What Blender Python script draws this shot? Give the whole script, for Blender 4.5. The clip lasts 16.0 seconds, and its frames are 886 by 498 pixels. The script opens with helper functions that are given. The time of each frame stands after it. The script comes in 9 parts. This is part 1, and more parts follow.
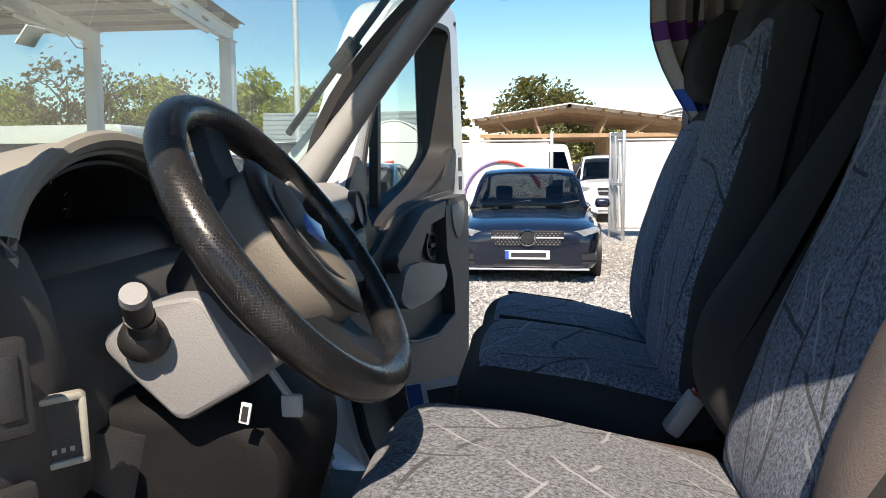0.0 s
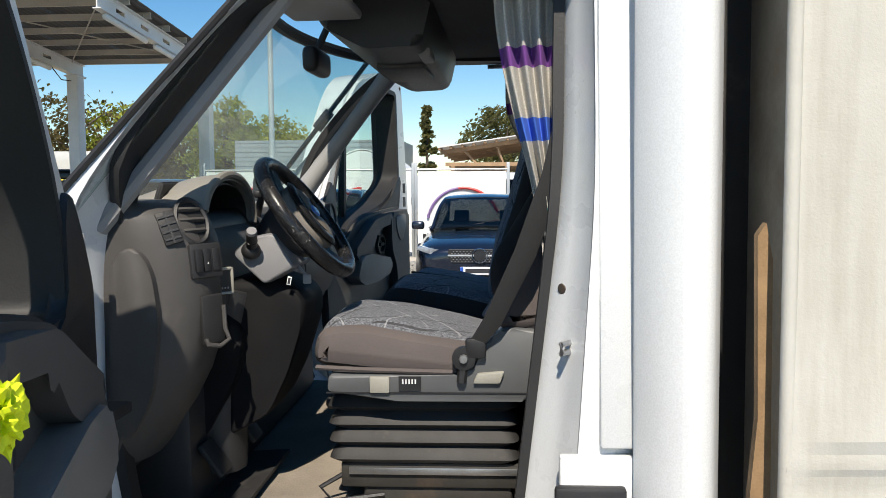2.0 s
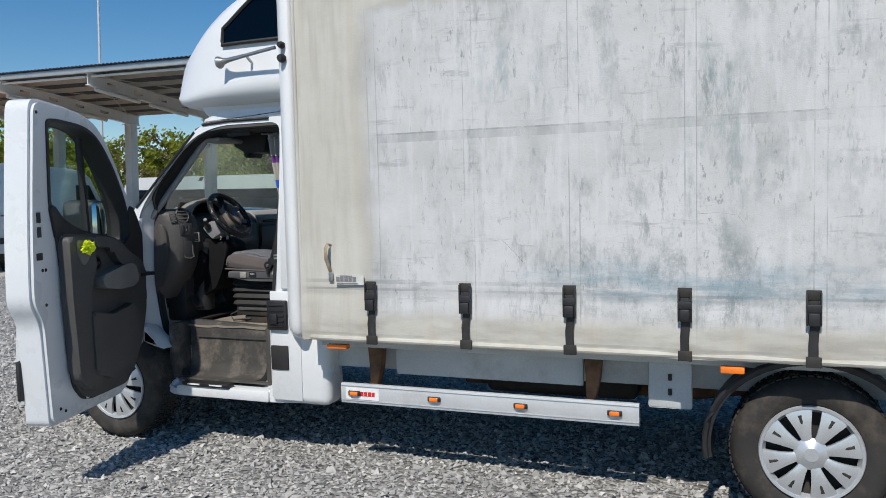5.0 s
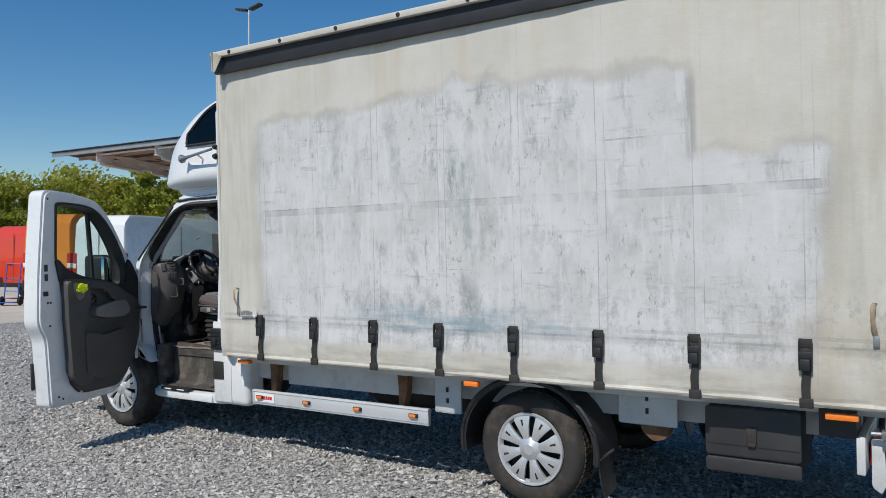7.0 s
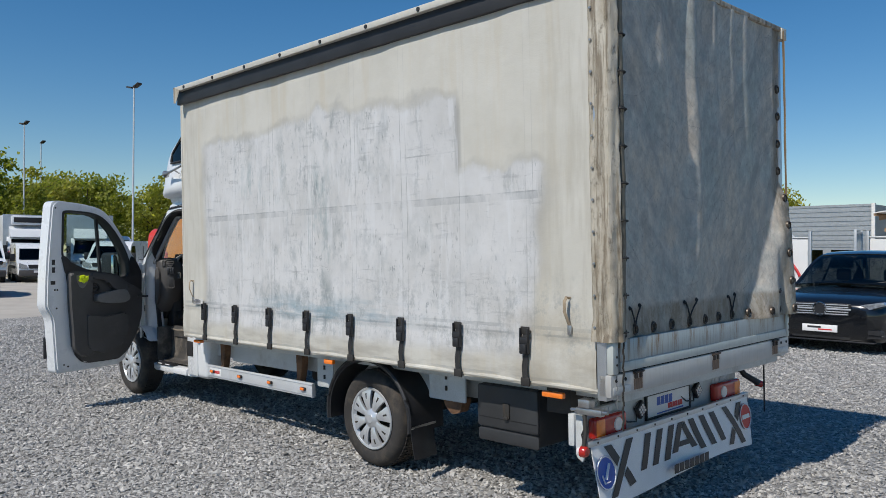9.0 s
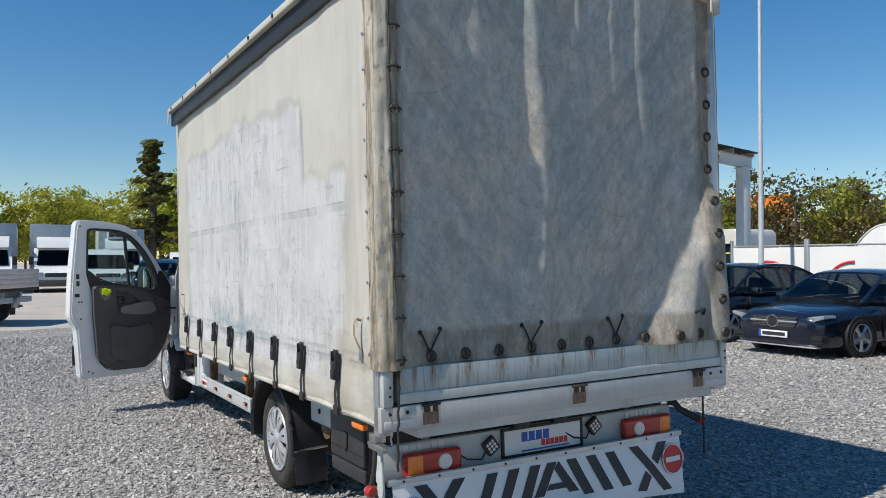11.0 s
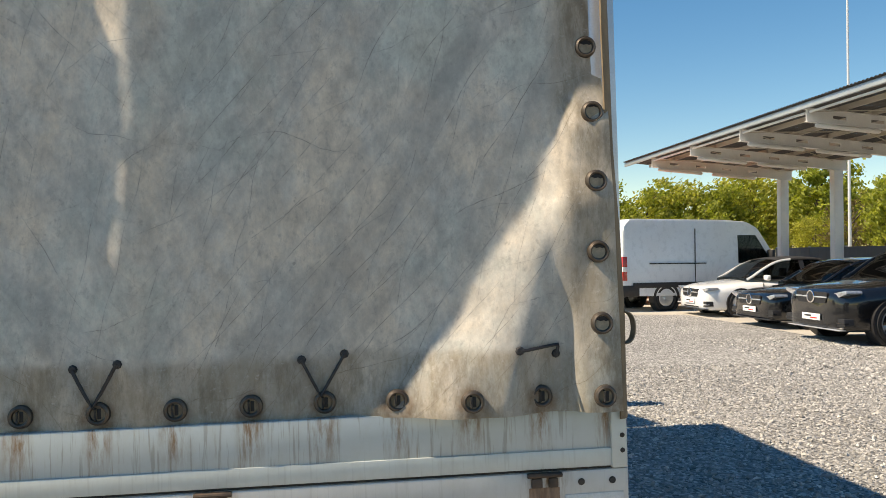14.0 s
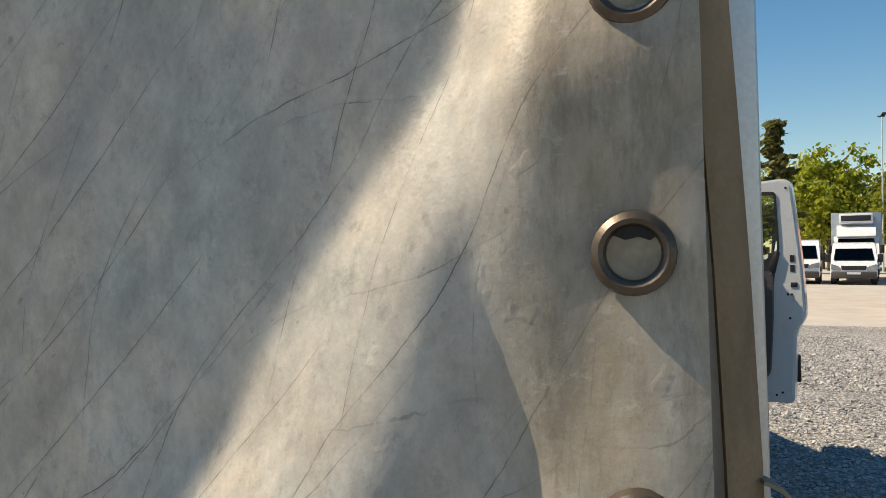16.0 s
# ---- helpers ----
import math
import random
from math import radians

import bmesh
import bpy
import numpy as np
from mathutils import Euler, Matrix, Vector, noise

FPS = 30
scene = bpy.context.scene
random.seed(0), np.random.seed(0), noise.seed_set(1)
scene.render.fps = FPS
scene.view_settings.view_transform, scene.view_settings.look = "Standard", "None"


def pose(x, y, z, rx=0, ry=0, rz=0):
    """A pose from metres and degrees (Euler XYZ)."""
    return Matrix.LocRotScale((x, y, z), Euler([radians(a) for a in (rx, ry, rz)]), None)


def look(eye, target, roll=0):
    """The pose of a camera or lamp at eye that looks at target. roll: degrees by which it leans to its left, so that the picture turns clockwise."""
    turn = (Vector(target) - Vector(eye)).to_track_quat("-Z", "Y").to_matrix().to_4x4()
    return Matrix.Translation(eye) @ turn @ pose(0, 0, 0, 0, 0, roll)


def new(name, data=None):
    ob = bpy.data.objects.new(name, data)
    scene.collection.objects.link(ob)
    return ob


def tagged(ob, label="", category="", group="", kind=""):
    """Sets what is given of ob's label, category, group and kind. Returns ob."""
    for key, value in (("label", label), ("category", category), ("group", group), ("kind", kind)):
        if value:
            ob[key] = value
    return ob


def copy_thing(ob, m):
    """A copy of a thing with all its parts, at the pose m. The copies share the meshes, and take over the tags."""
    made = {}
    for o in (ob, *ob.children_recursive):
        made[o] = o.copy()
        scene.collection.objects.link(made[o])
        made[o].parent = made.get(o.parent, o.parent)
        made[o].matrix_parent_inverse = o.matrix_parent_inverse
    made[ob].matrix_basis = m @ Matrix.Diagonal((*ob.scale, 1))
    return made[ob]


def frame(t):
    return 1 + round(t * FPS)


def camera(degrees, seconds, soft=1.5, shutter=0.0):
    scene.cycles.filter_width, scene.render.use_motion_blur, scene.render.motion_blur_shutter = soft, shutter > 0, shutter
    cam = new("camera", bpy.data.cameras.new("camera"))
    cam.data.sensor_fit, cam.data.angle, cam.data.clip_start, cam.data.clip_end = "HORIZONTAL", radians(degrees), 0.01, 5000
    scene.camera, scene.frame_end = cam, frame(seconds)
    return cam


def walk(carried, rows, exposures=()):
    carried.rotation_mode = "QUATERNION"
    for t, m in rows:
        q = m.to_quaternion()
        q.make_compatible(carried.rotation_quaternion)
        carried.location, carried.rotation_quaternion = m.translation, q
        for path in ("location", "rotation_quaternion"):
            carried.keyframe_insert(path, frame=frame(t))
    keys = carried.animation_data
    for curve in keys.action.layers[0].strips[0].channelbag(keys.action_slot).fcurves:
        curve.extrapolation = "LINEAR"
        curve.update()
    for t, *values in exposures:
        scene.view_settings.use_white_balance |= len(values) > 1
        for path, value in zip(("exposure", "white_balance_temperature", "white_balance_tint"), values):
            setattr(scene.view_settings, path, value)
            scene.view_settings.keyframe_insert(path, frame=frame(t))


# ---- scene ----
# camera and its walk
cam = camera(58.4, 16.0, soft=0.85)
METRES, EYE, TILT, LEAN, TURN = 16.5, 1.455, 1.1, -0.76, 6.8
LEVEL = pose(0, 0, EYE, TILT, LEAN, 0)
ROWS = [
    (0.0, 0.0, 0.0, 0.0, -0.15, -7.14, 1.23),
    (0.5, -0.0054, -0.0088, 0.0011, -7.03, -7.09, 0.94),
    (1.0, -0.0047, -0.0246, 0.0015, -8.87, -7.0, 0.86),
    (1.5, -0.0007, -0.0465, 0.0007, -6.67, -6.59, 0.86),
    (2.0, 0.0064, -0.0697, 0.0002, -2.33, -5.24, 1.02),
    (2.5, 0.023, -0.0978, 0.0007, 1.65, -4.47, 1.14),
    (3.0, 0.0388, -0.1301, -0.0011, 4.52, -4.29, 1.33),
    (5.5, 0.1837, -0.2473, 0.0002, 16.79, -3.19, 1.46),
    (6.0, 0.2168, -0.2581, 0.0004, 18.62, -1.68, 1.44),
    (6.5, 0.2519, -0.2673, 0.0022, 21.4, -0.76, 1.36),
    (7.0, 0.2894, -0.2745, 0.0034, 26.31, -0.38, 1.31),
    (7.5, 0.3232, -0.2765, 0.0029, 30.06, -0.02, 1.33),
    (8.0, 0.3594, -0.2738, 0.0024, 31.26, 0.11, 1.23),
    (8.5, 0.3921, -0.2641, 0.0007, 33.64, 0.04, 1.1),
    (9.0, 0.4224, -0.2518, 0.0003, 38.27, 0.03, 0.96),
    (11.5, 0.501, -0.1149, -0.0001, 56.12, 1.06, 1.45),
    (12.0, 0.4979, -0.0839, -0.0015, 58.12, 1.03, 1.38),
    (12.5, 0.4931, -0.0535, -0.0018, 60.17, 0.96, 1.27),
    (13.0, 0.484, -0.0213, -0.0013, 66.02, 1.01, 1.29),
    (13.5, 0.4685, 0.0103, -0.0036, 71.83, 1.08, 1.47),
    (14.0, 0.4487, 0.0379, -0.0048, 76.3, 1.13, 1.57),
    (14.5, 0.4282, 0.0555, -0.0045, 81.75, 1.12, 1.38),
    (15.0, 0.406, 0.0719, -0.0053, 88.57, 1.19, 1.41),
    (15.5, 0.3835, 0.0827, -0.0043, 94.7, 1.23, 1.33),
    (16.0, 0.3662, 0.0893, -0.0038, 99.7, 1.31, 1.24),
]
EXPOSURES = [(0.0, 0.90, 7700, 14), (1.0, 0.92, 7450, 11), (2.0, 0.35, 7100, 10), (3.0, 0.04, 6600, 10), (5.5, -0.21, 6550, 10), (9.0, -0.26, 6550, 10), (11.5, 0.12, 6850, 10),
             (13.0, 0.50, 7950, 11), (14.5, 0.62, 8800, 12), (16.0, 0.38, 8700, 12)]
walk(cam, [(t, LEVEL @ pose(0, 0, 0, 0, 0, TURN) @ pose(METRES * x, METRES * y, METRES * z, 90 + pitch, roll, yaw))
           for t, x, y, z, yaw, pitch, roll in ROWS], EXPOSURES)

# sky and sun
world = bpy.data.worlds.new("sky")
scene.world = world
world.use_nodes = True
wn = world.node_tree.nodes
sky = wn.new("ShaderNodeTexSky")
sky.sky_type, sky.sun_disc = "NISHITA", False
sky.sun_elevation, sky.sun_rotation = radians(49.7), radians(180)
sky.air_density, sky.dust_density, sky.ozone_density = 1.0, 0.0, 3.0
deep = wn.new("ShaderNodeHueSaturation")
deep.inputs["Saturation"].default_value = 1.34
world.node_tree.links.new(sky.outputs[0], deep.inputs["Color"])
world.node_tree.links.new(deep.outputs[0], wn["Background"].inputs[0])
wn["Background"].inputs[1].default_value = 0.110
sun = new("sun", bpy.data.lights.new("sun", "SUN"))
sun.data.energy, sun.data.angle, sun.data.color = 5.0, radians(0.6), (1.0, 0.95, 0.87)
SUN_FROM = Vector((0.012, -0.646, 0.763))
sun.matrix_world = look(SUN_FROM * 30, (0, 0, 0))

# ---------- materials ----------
def shader(name):
    m = bpy.data.materials.new(name)
    m.use_nodes = True
    nt = m.node_tree
    return m, nt, nt.nodes["Principled BSDF"]


def link(nt, a, b):
    nt.links.new(a, b)


def noise_tex(nt, scale, detail=4, stretch=(1, 1, 1), rough=0.6, coords="Object"):
    tc = nt.nodes.new("ShaderNodeTexCoord")
    mp = nt.nodes.new("ShaderNodeMapping")
    mp.inputs["Scale"].default_value = stretch
    link(nt, tc.outputs[coords], mp.inputs[0])
    n = nt.nodes.new("ShaderNodeTexNoise")
    n.inputs["Scale"].default_value, n.inputs["Detail"].default_value, n.inputs["Roughness"].default_value = scale, detail, rough
    link(nt, mp.outputs[0], n.inputs["Vector"])
    return n.outputs[0]


def ramp(nt, fac, stops):
    r = nt.nodes.new("ShaderNodeValToRGB")
    while len(r.color_ramp.elements) < len(stops):
        r.color_ramp.elements.new(0.5)
    for e, (p, c) in zip(r.color_ramp.elements, stops):
        e.position = p
        e.color = (*c, 1) if len(c) == 3 else c
    link(nt, fac, r.inputs[0])
    return r.outputs[0]


def grey(v):
    return (v, v, v)


def mixc(nt, fac, a, b, blend="MIX"):
    m = nt.nodes.new("ShaderNodeMix")
    m.data_type, m.blend_type = "RGBA", blend
    for sock, v in ((m.inputs[0], fac), (m.inputs[6], a), (m.inputs[7], b)):
        if isinstance(v, (int, float)):
            sock.default_value = v
        elif isinstance(v, tuple):
            sock.default_value = (*v, 1)
        else:
            link(nt, v, sock)
    return m.outputs[2]


def calc(nt, op, a, b=0.0, c=0.0):
    m = nt.nodes.new("ShaderNodeMath")
    m.operation = op
    for sock, v in zip(m.inputs, (a, b, c)):
        if isinstance(v, (int, float)):
            sock.default_value = v
        else:
            link(nt, v, sock)
    return m.outputs[0]


def bump(nt, bsdf, height, strength=0.3, distance=0.01):
    b = nt.nodes.new("ShaderNodeBump")
    b.inputs["Strength"].default_value, b.inputs["Distance"].default_value = strength, distance
    link(nt, height, b.inputs["Height"])
    link(nt, b.outputs[0], bsdf.inputs["Normal"])


def surface(name, color, rough=0.5, metal=0.0, var=0.15, scale=6.0, grain=120.0, relief=0.1, coat=0.0, dirt=None, dirt_amount=0.0, stretch=(1, 1, 1)):
    """A painted, moulded or woven surface with broad variation, fine grain and dirt."""
    m, nt, b = shader(name)
    lo, hi = tuple(c * (1 - var) for c in color), tuple(min(1, c * (1 + var)) for c in color)
    col = ramp(nt, noise_tex(nt, scale, 5, stretch), [(0.3, lo), (0.7, hi)])
    fine = noise_tex(nt, grain, 3)
    col = mixc(nt, 0.25, col, ramp(nt, fine, [(0.35, grey(0.55)), (0.65, grey(1.0))]), "MULTIPLY")
    if dirt:
        spots = ramp(nt, noise_tex(nt, scale * 0.7, 8, stretch, 0.7), [(0.62 - 0.3 * dirt_amount, grey(0)), (0.8, grey(1))])
        col = mixc(nt, calc(nt, "MULTIPLY", spots, min(1, 0.4 + dirt_amount)), col, dirt)
    link(nt, col, b.inputs["Base Color"])
    rr = calc(nt, "MULTIPLY_ADD", noise_tex(nt, scale * 2, 4), 0.3 * rough, 0.85 * rough)
    link(nt, rr, b.inputs["Roughness"])
    b.inputs["Metallic"].default_value = metal
    b.inputs["Coat Weight"].default_value = coat
    b.inputs["Coat Roughness"].default_value = 0.05
    if relief:
        bump(nt, b, fine, relief, 0.002)
    return m


def glass(name, tint=(0.8, 0.9, 0.88), clear=0.9, dust=0.0):
    """Thin glazing: clear, with a Fresnel reflection and a film of dust."""
    m, nt, b = shader(name)
    out = nt.nodes["Material Output"]
    tr = nt.nodes.new("ShaderNodeBsdfTransparent")
    tr.inputs[0].default_value = (*(c * clear for c in tint), 1)
    gl = nt.nodes.new("ShaderNodeBsdfGlossy")
    gl.inputs["Roughness"].default_value = 0.02
    lw = nt.nodes.new("ShaderNodeLayerWeight")
    lw.inputs[0].default_value = 0.5
    fac = calc(nt, "MULTIPLY_ADD", calc(nt, "POWER", lw.outputs["Facing"], 4.0), 0.55, 0.035)
    mx = nt.nodes.new("ShaderNodeMixShader")
    for a, s in ((fac, 0), (tr.outputs[0], 1), (gl.outputs[0], 2)):
        link(nt, a, mx.inputs[s])
    last = mx.outputs[0]
    if dust:
        film = nt.nodes.new("ShaderNodeBsdfTranslucent")
        film.inputs[0].default_value = (0.70, 0.68, 0.62, 1)
        spread = ramp(nt, noise_tex(nt, 3.0, 6, (1, 1, 1), 0.65), [(0.3, grey(dust * 0.6)), (0.7, grey(dust * 1.4))])
        mx = nt.nodes.new("ShaderNodeMixShader")
        for a, s in ((spread, 0), (last, 1), (film.outputs[0], 2)):
            link(nt, a, mx.inputs[s])
        last = mx.outputs[0]
    link(nt, last, out.inputs[0])
    return m


# ---------- geometry ----------
def smooth(bm, angle=38):
    lim = radians(angle)
    for f in bm.faces:
        f.smooth = True
    for e in bm.edges:
        e.smooth = len(e.link_faces) == 2 and e.calc_face_angle(0) < lim
    return bm


def part(name, bm, material, parent=None, label="", angle=38):
    """Links a bmesh as one mesh object, under a thing or part if given."""
    me = bpy.data.meshes.new(name)
    bmesh.ops.recalc_face_normals(bm, faces=bm.faces)
    smooth(bm, angle)
    bm.to_mesh(me)
    bm.free()
    me.materials.append(material)
    ob = new(name, me)
    ob.parent = parent
    if label:
        ob["label"] = label
    return ob


def thing(name, label, category, group="", m=None):
    ob = new(name)
    ob.empty_display_size = 0.1
    if m is not None:
        ob.matrix_basis = m
    return tagged(ob, label, category, group)


def join(*bms):
    out = bms[0]
    for b in bms[1:]:
        me = bpy.data.meshes.new("tmp")
        b.to_mesh(me)
        out.from_mesh(me)
        bpy.data.meshes.remove(me)
        b.free()
    return out


def moved(bm, m):
    bmesh.ops.transform(bm, matrix=m, verts=bm.verts)
    return bm


def bx(x0, x1, y0, y1, z0, z1, bev=0.0, seg=2):
    bm = bmesh.new()
    bmesh.ops.create_cube(bm, size=1)
    for v in bm.verts:
        v.co = Vector((x0 + (v.co.x + 0.5) * (x1 - x0), y0 + (v.co.y + 0.5) * (y1 - y0), z0 + (v.co.z + 0.5) * (z1 - z0)))
    if bev:
        bmesh.ops.bevel(bm, geom=list(bm.edges), offset=bev, segments=seg, affect="EDGES", profile=0.5)
    return bm


def prism(pts, axis, a, b, bev=0.0, seg=2):
    """A polygon extruded along an axis from a to b; pts are the other two coordinates in x, y, z order."""
    bm = bmesh.new()

    def at(p, w):
        return {"x": (w, p[0], p[1]), "y": (p[0], w, p[1]), "z": (p[0], p[1], w)}[axis]
    lo, hi = [bm.verts.new(at(p, a)) for p in pts], [bm.verts.new(at(p, b)) for p in pts]
    n = len(pts)
    bm.faces.new(lo), bm.faces.new(hi[::-1])
    for i in range(n):
        bm.faces.new((lo[i], hi[i], hi[(i + 1) % n], lo[(i + 1) % n]))
    if bev:
        caps = [e for e in bm.edges if e.verts[0] in lo and e.verts[1] in lo or e.verts[0] in hi and e.verts[1] in hi]
        bmesh.ops.bevel(bm, geom=caps, offset=bev, segments=seg, affect="EDGES", profile=0.5)
    return bm


def frame_prism(outer, inner, axis, a, b):
    """A ring between two outlines with equally many points, extruded."""
    bm = bmesh.new()

    def at(p, w):
        return {"x": (w, p[0], p[1]), "y": (p[0], w, p[1]), "z": (p[0], p[1], w)}[axis]
    rows = [[bm.verts.new(at(p, w)) for p in q] for q in (outer, inner) for w in (a, b)]
    n = len(outer)
    for i in range(n):
        j = (i + 1) % n
        for r, s in ((0, 1), (1, 3), (3, 2), (2, 0)):
            bm.faces.new((rows[r][i], rows[s][i], rows[s][j], rows[r][j]))
    return bm


def rounded(pts, r, n=4):
    """The outline with its corners rounded; r is one radius or one for each corner."""
    out, k = [], len(pts)
    for i in range(k):
        p, q, s = (Vector(pts[(i + d) % k]) for d in (-1, 0, 1))
        rad = r[i] if isinstance(r, (list, tuple)) else r
        a, b = (p - q), (s - q)
        ra, rb = min(rad, a.length * 0.49), min(rad, b.length * 0.49)
        a, b = q + a.normalized() * ra, q + b.normalized() * rb
        for j in range(n + 1):
            u = j / n
            out.append(tuple(a * (1 - u) ** 2 + q * 2 * u * (1 - u) + b * u * u))
    return out


def tube(pts, r, n=8, closed=False, flat=1.0, across=None):
    """A round or flattened bar swept along points; r is one radius or one for each point."""
    bm = bmesh.new()
    P = [Vector(p) for p in pts]
    k = len(P)
    rings = []
    up = Vector((0, 0, 1))
    for i in range(k):
        a, b = (P[(i - 1) % k], P[(i + 1) % k]) if closed else (P[max(i - 1, 0)], P[min(i + 1, k - 1)])
        t = (b - a).normalized()
        ref = Vector(across) if across else up if abs(t.dot(up)) < 0.95 else Vector((0, 1, 0))
        s = t.cross(ref).normalized()
        w = s.cross(t)
        rad = r[i] if isinstance(r, (list, tuple)) else r
        rings.append([bm.verts.new(P[i] + rad * (math.cos(q) * s + flat * math.sin(q) * w)) for q in (2 * math.pi * j / n for j in range(n))])
    for i in range(k if closed else k - 1):
        A, B = rings[i], rings[(i + 1) % k]
        for j in range(n):
            bm.faces.new((A[j], A[(j + 1) % n], B[(j + 1) % n], B[j]))
    if not closed:
        bm.faces.new(rings[0]), bm.faces.new(rings[-1][::-1])
    return bm


def lathe(prof, n=32, m=None, closed=False):
    """Turns (radius, height) pairs round the z axis, then places the body by m."""
    bm = bmesh.new()
    rings = [[bm.verts.new((r * math.cos(2 * math.pi * j / n), r * math.sin(2 * math.pi * j / n), h)) for j in range(n)] for r, h in prof]
    for i in range(len(rings) if closed else len(rings) - 1):
        A, B = rings[i], rings[(i + 1) % len(rings)]
        for j in range(n):
            bm.faces.new((A[j], A[(j + 1) % n], B[(j + 1) % n], B[j]))
    if not closed:
        for R in (rings[0], rings[-1]):
            bm.faces.new(R)
    bmesh.ops.remove_doubles(bm, verts=bm.verts, dist=1e-5)
    return moved(bm, m) if m is not None else bm


def loft(rings, caps=True):
    bm = bmesh.new()
    R = [[bm.verts.new(p) for p in ring] for ring in rings]
    n = len(R[0])
    for A, B in zip(R, R[1:]):
        for j in range(n):
            bm.faces.new((A[j], A[(j + 1) % n], B[(j + 1) % n], B[j]))
    if caps:
        bm.faces.new(R[0]), bm.faces.new(R[-1][::-1])
    return bm


def sheet(nu, nv, f, thick=0.0):
    """A surface from f(u, v), u and v from 0 to 1, thickened along its normals."""
    bm = bmesh.new()
    V = [[bm.verts.new(f(i / nu, j / nv)) for j in range(nv + 1)] for i in range(nu + 1)]
    for i in range(nu):
        for j in range(nv):
            bm.faces.new((V[i][j], V[i + 1][j], V[i + 1][j + 1], V[i][j + 1]))
    if thick:
        bmesh.ops.recalc_face_normals(bm, faces=bm.faces)
        bmesh.ops.solidify(bm, geom=list(bm.faces), thickness=thick)
    return bm


def ease(a, b, x):
    t = min(1, max(0, (x - a) / (b - a)))
    return t * t * (3 - 2 * t)


def wordmark(name, count, size, material, parent, m, label="", depth=0.001):
    """An unlettered mark: one plain block for each character, along x from the origin."""
    P = [(0, 0)]
    for k in range(count):
        x0, x1 = k * 0.66 * size, (k * 0.66 + 0.54) * size
        P += [(x0, 0.70 * size), (x1, 0.70 * size), (x1, 0.06 * size), ((k + 1) * 0.66 * size, 0.06 * size)]
    P = P[:-2] + [(x1, 0)]
    bm = prism(P, "z", -depth, depth)
    return part(name, moved(bm, m), material, parent, label)


def face_rear(x, y, z):
    """Upright lettering that reads from behind the truck (+x side)."""
    return Matrix.Translation((x, y, z)) @ Matrix(((0, 0, 1, 0), (1, 0, 0, 0), (0, 1, 0, 0), (0, 0, 0, 1)))


def face_left(x, y, z):
    """Upright lettering that reads from the truck's left (-y side)."""
    return Matrix.Translation((x, y, z)) @ Matrix(((1, 0, 0, 0), (0, 0, -1, 0), (0, 1, 0, 0), (0, 0, 0, 1)))

# ---------- the palette ----------
PAINT = surface("white_paint", (0.72, 0.74, 0.755), 0.28, 0, 0.03, 3, 400, 0.0, 0.5, (0.55, 0.53, 0.5), 0.02)
PLASTIC_W = surface("white_plastic", (0.71, 0.73, 0.745), 0.35, 0, 0.04, 2, 300, 0.0, 0.2)
BLACK = surface("black_plastic", (0.018, 0.018, 0.02), 0.5, 0, 0.3, 8, 500, 0.25)
RUBBER = surface("black_rubber", (0.022, 0.021, 0.021), 0.65, 0, 0.3, 12, 300, 0.2, 0, (0.13, 0.11, 0.09), 0.15)
TYRE = surface("dusty_tyre", (0.03, 0.027, 0.025), 0.8, 0, 0.3, 9, 160, 0.4, 0, (0.12, 0.095, 0.07), 0.5)
HOOD = surface("pale_hood_plastic", (0.235, 0.222, 0.198), 0.55, 0, 0.1, 5, 700, 0.35)
DASH = surface("grey_dash_plastic", (0.066, 0.062, 0.060), 0.55, 0, 0.12, 5, 700, 0.35, 0, (0.16, 0.15, 0.14), 0.05)
DASH_D = surface("dark_dash_plastic", (0.024, 0.024, 0.026), 0.5, 0, 0.2, 5, 700, 0.3)
KNEE = surface("black_knee_plastic", (0.010, 0.010, 0.011), 0.6, 0, 0.2, 5, 700, 0.3)
KNEE.node_tree.nodes["Principled BSDF"].inputs["Specular IOR Level"].default_value = 0.12
COWL = surface("pale_cowl_plastic", (0.20, 0.198, 0.205), 0.5, 0, 0.06, 6, 600, 0.25)
TRIM = surface("light_grey_trim", (0.30, 0.30, 0.30), 0.6, 0, 0.08, 5, 500, 0.2)
LINING = surface("dark_roof_lining", (0.085, 0.083, 0.082), 0.9, 0, 0.15, 5, 400, 0.4)
SEATBOX = surface("grey_seat_plastic", (0.10, 0.105, 0.11), 0.45, 0, 0.1, 5, 500, 0.2)
BEIGE = surface("beige_plastic", (0.32, 0.31, 0.27), 0.5, 0, 0.08, 5, 400, 0.1)
ALU = surface("brushed_aluminium", (0.56, 0.59, 0.62), 0.42, 0.75, 0.1, 4, 200, 0.05, 0, (0.3, 0.27, 0.22), 0.12, (0.3, 1, 1))
ALU_W = surface("silver_painted_rail", (0.62, 0.64, 0.66), 0.4, 0.3, 0.06, 4, 200, 0.03, 0, (0.4, 0.36, 0.3), 0.12)
CHASSIS = surface("dusty_white_chassis", (0.53, 0.55, 0.55), 0.55, 0, 0.1, 4, 100, 0.1, 0, (0.20, 0.17, 0.13), 0.25)
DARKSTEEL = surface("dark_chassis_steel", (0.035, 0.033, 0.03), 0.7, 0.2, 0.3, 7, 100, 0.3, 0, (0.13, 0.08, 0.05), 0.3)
RUST = surface("rusty_steel", (0.16, 0.085, 0.045), 0.85, 0.1, 0.45, 14, 150, 0.5, 0, (0.05, 0.035, 0.03), 0.4)
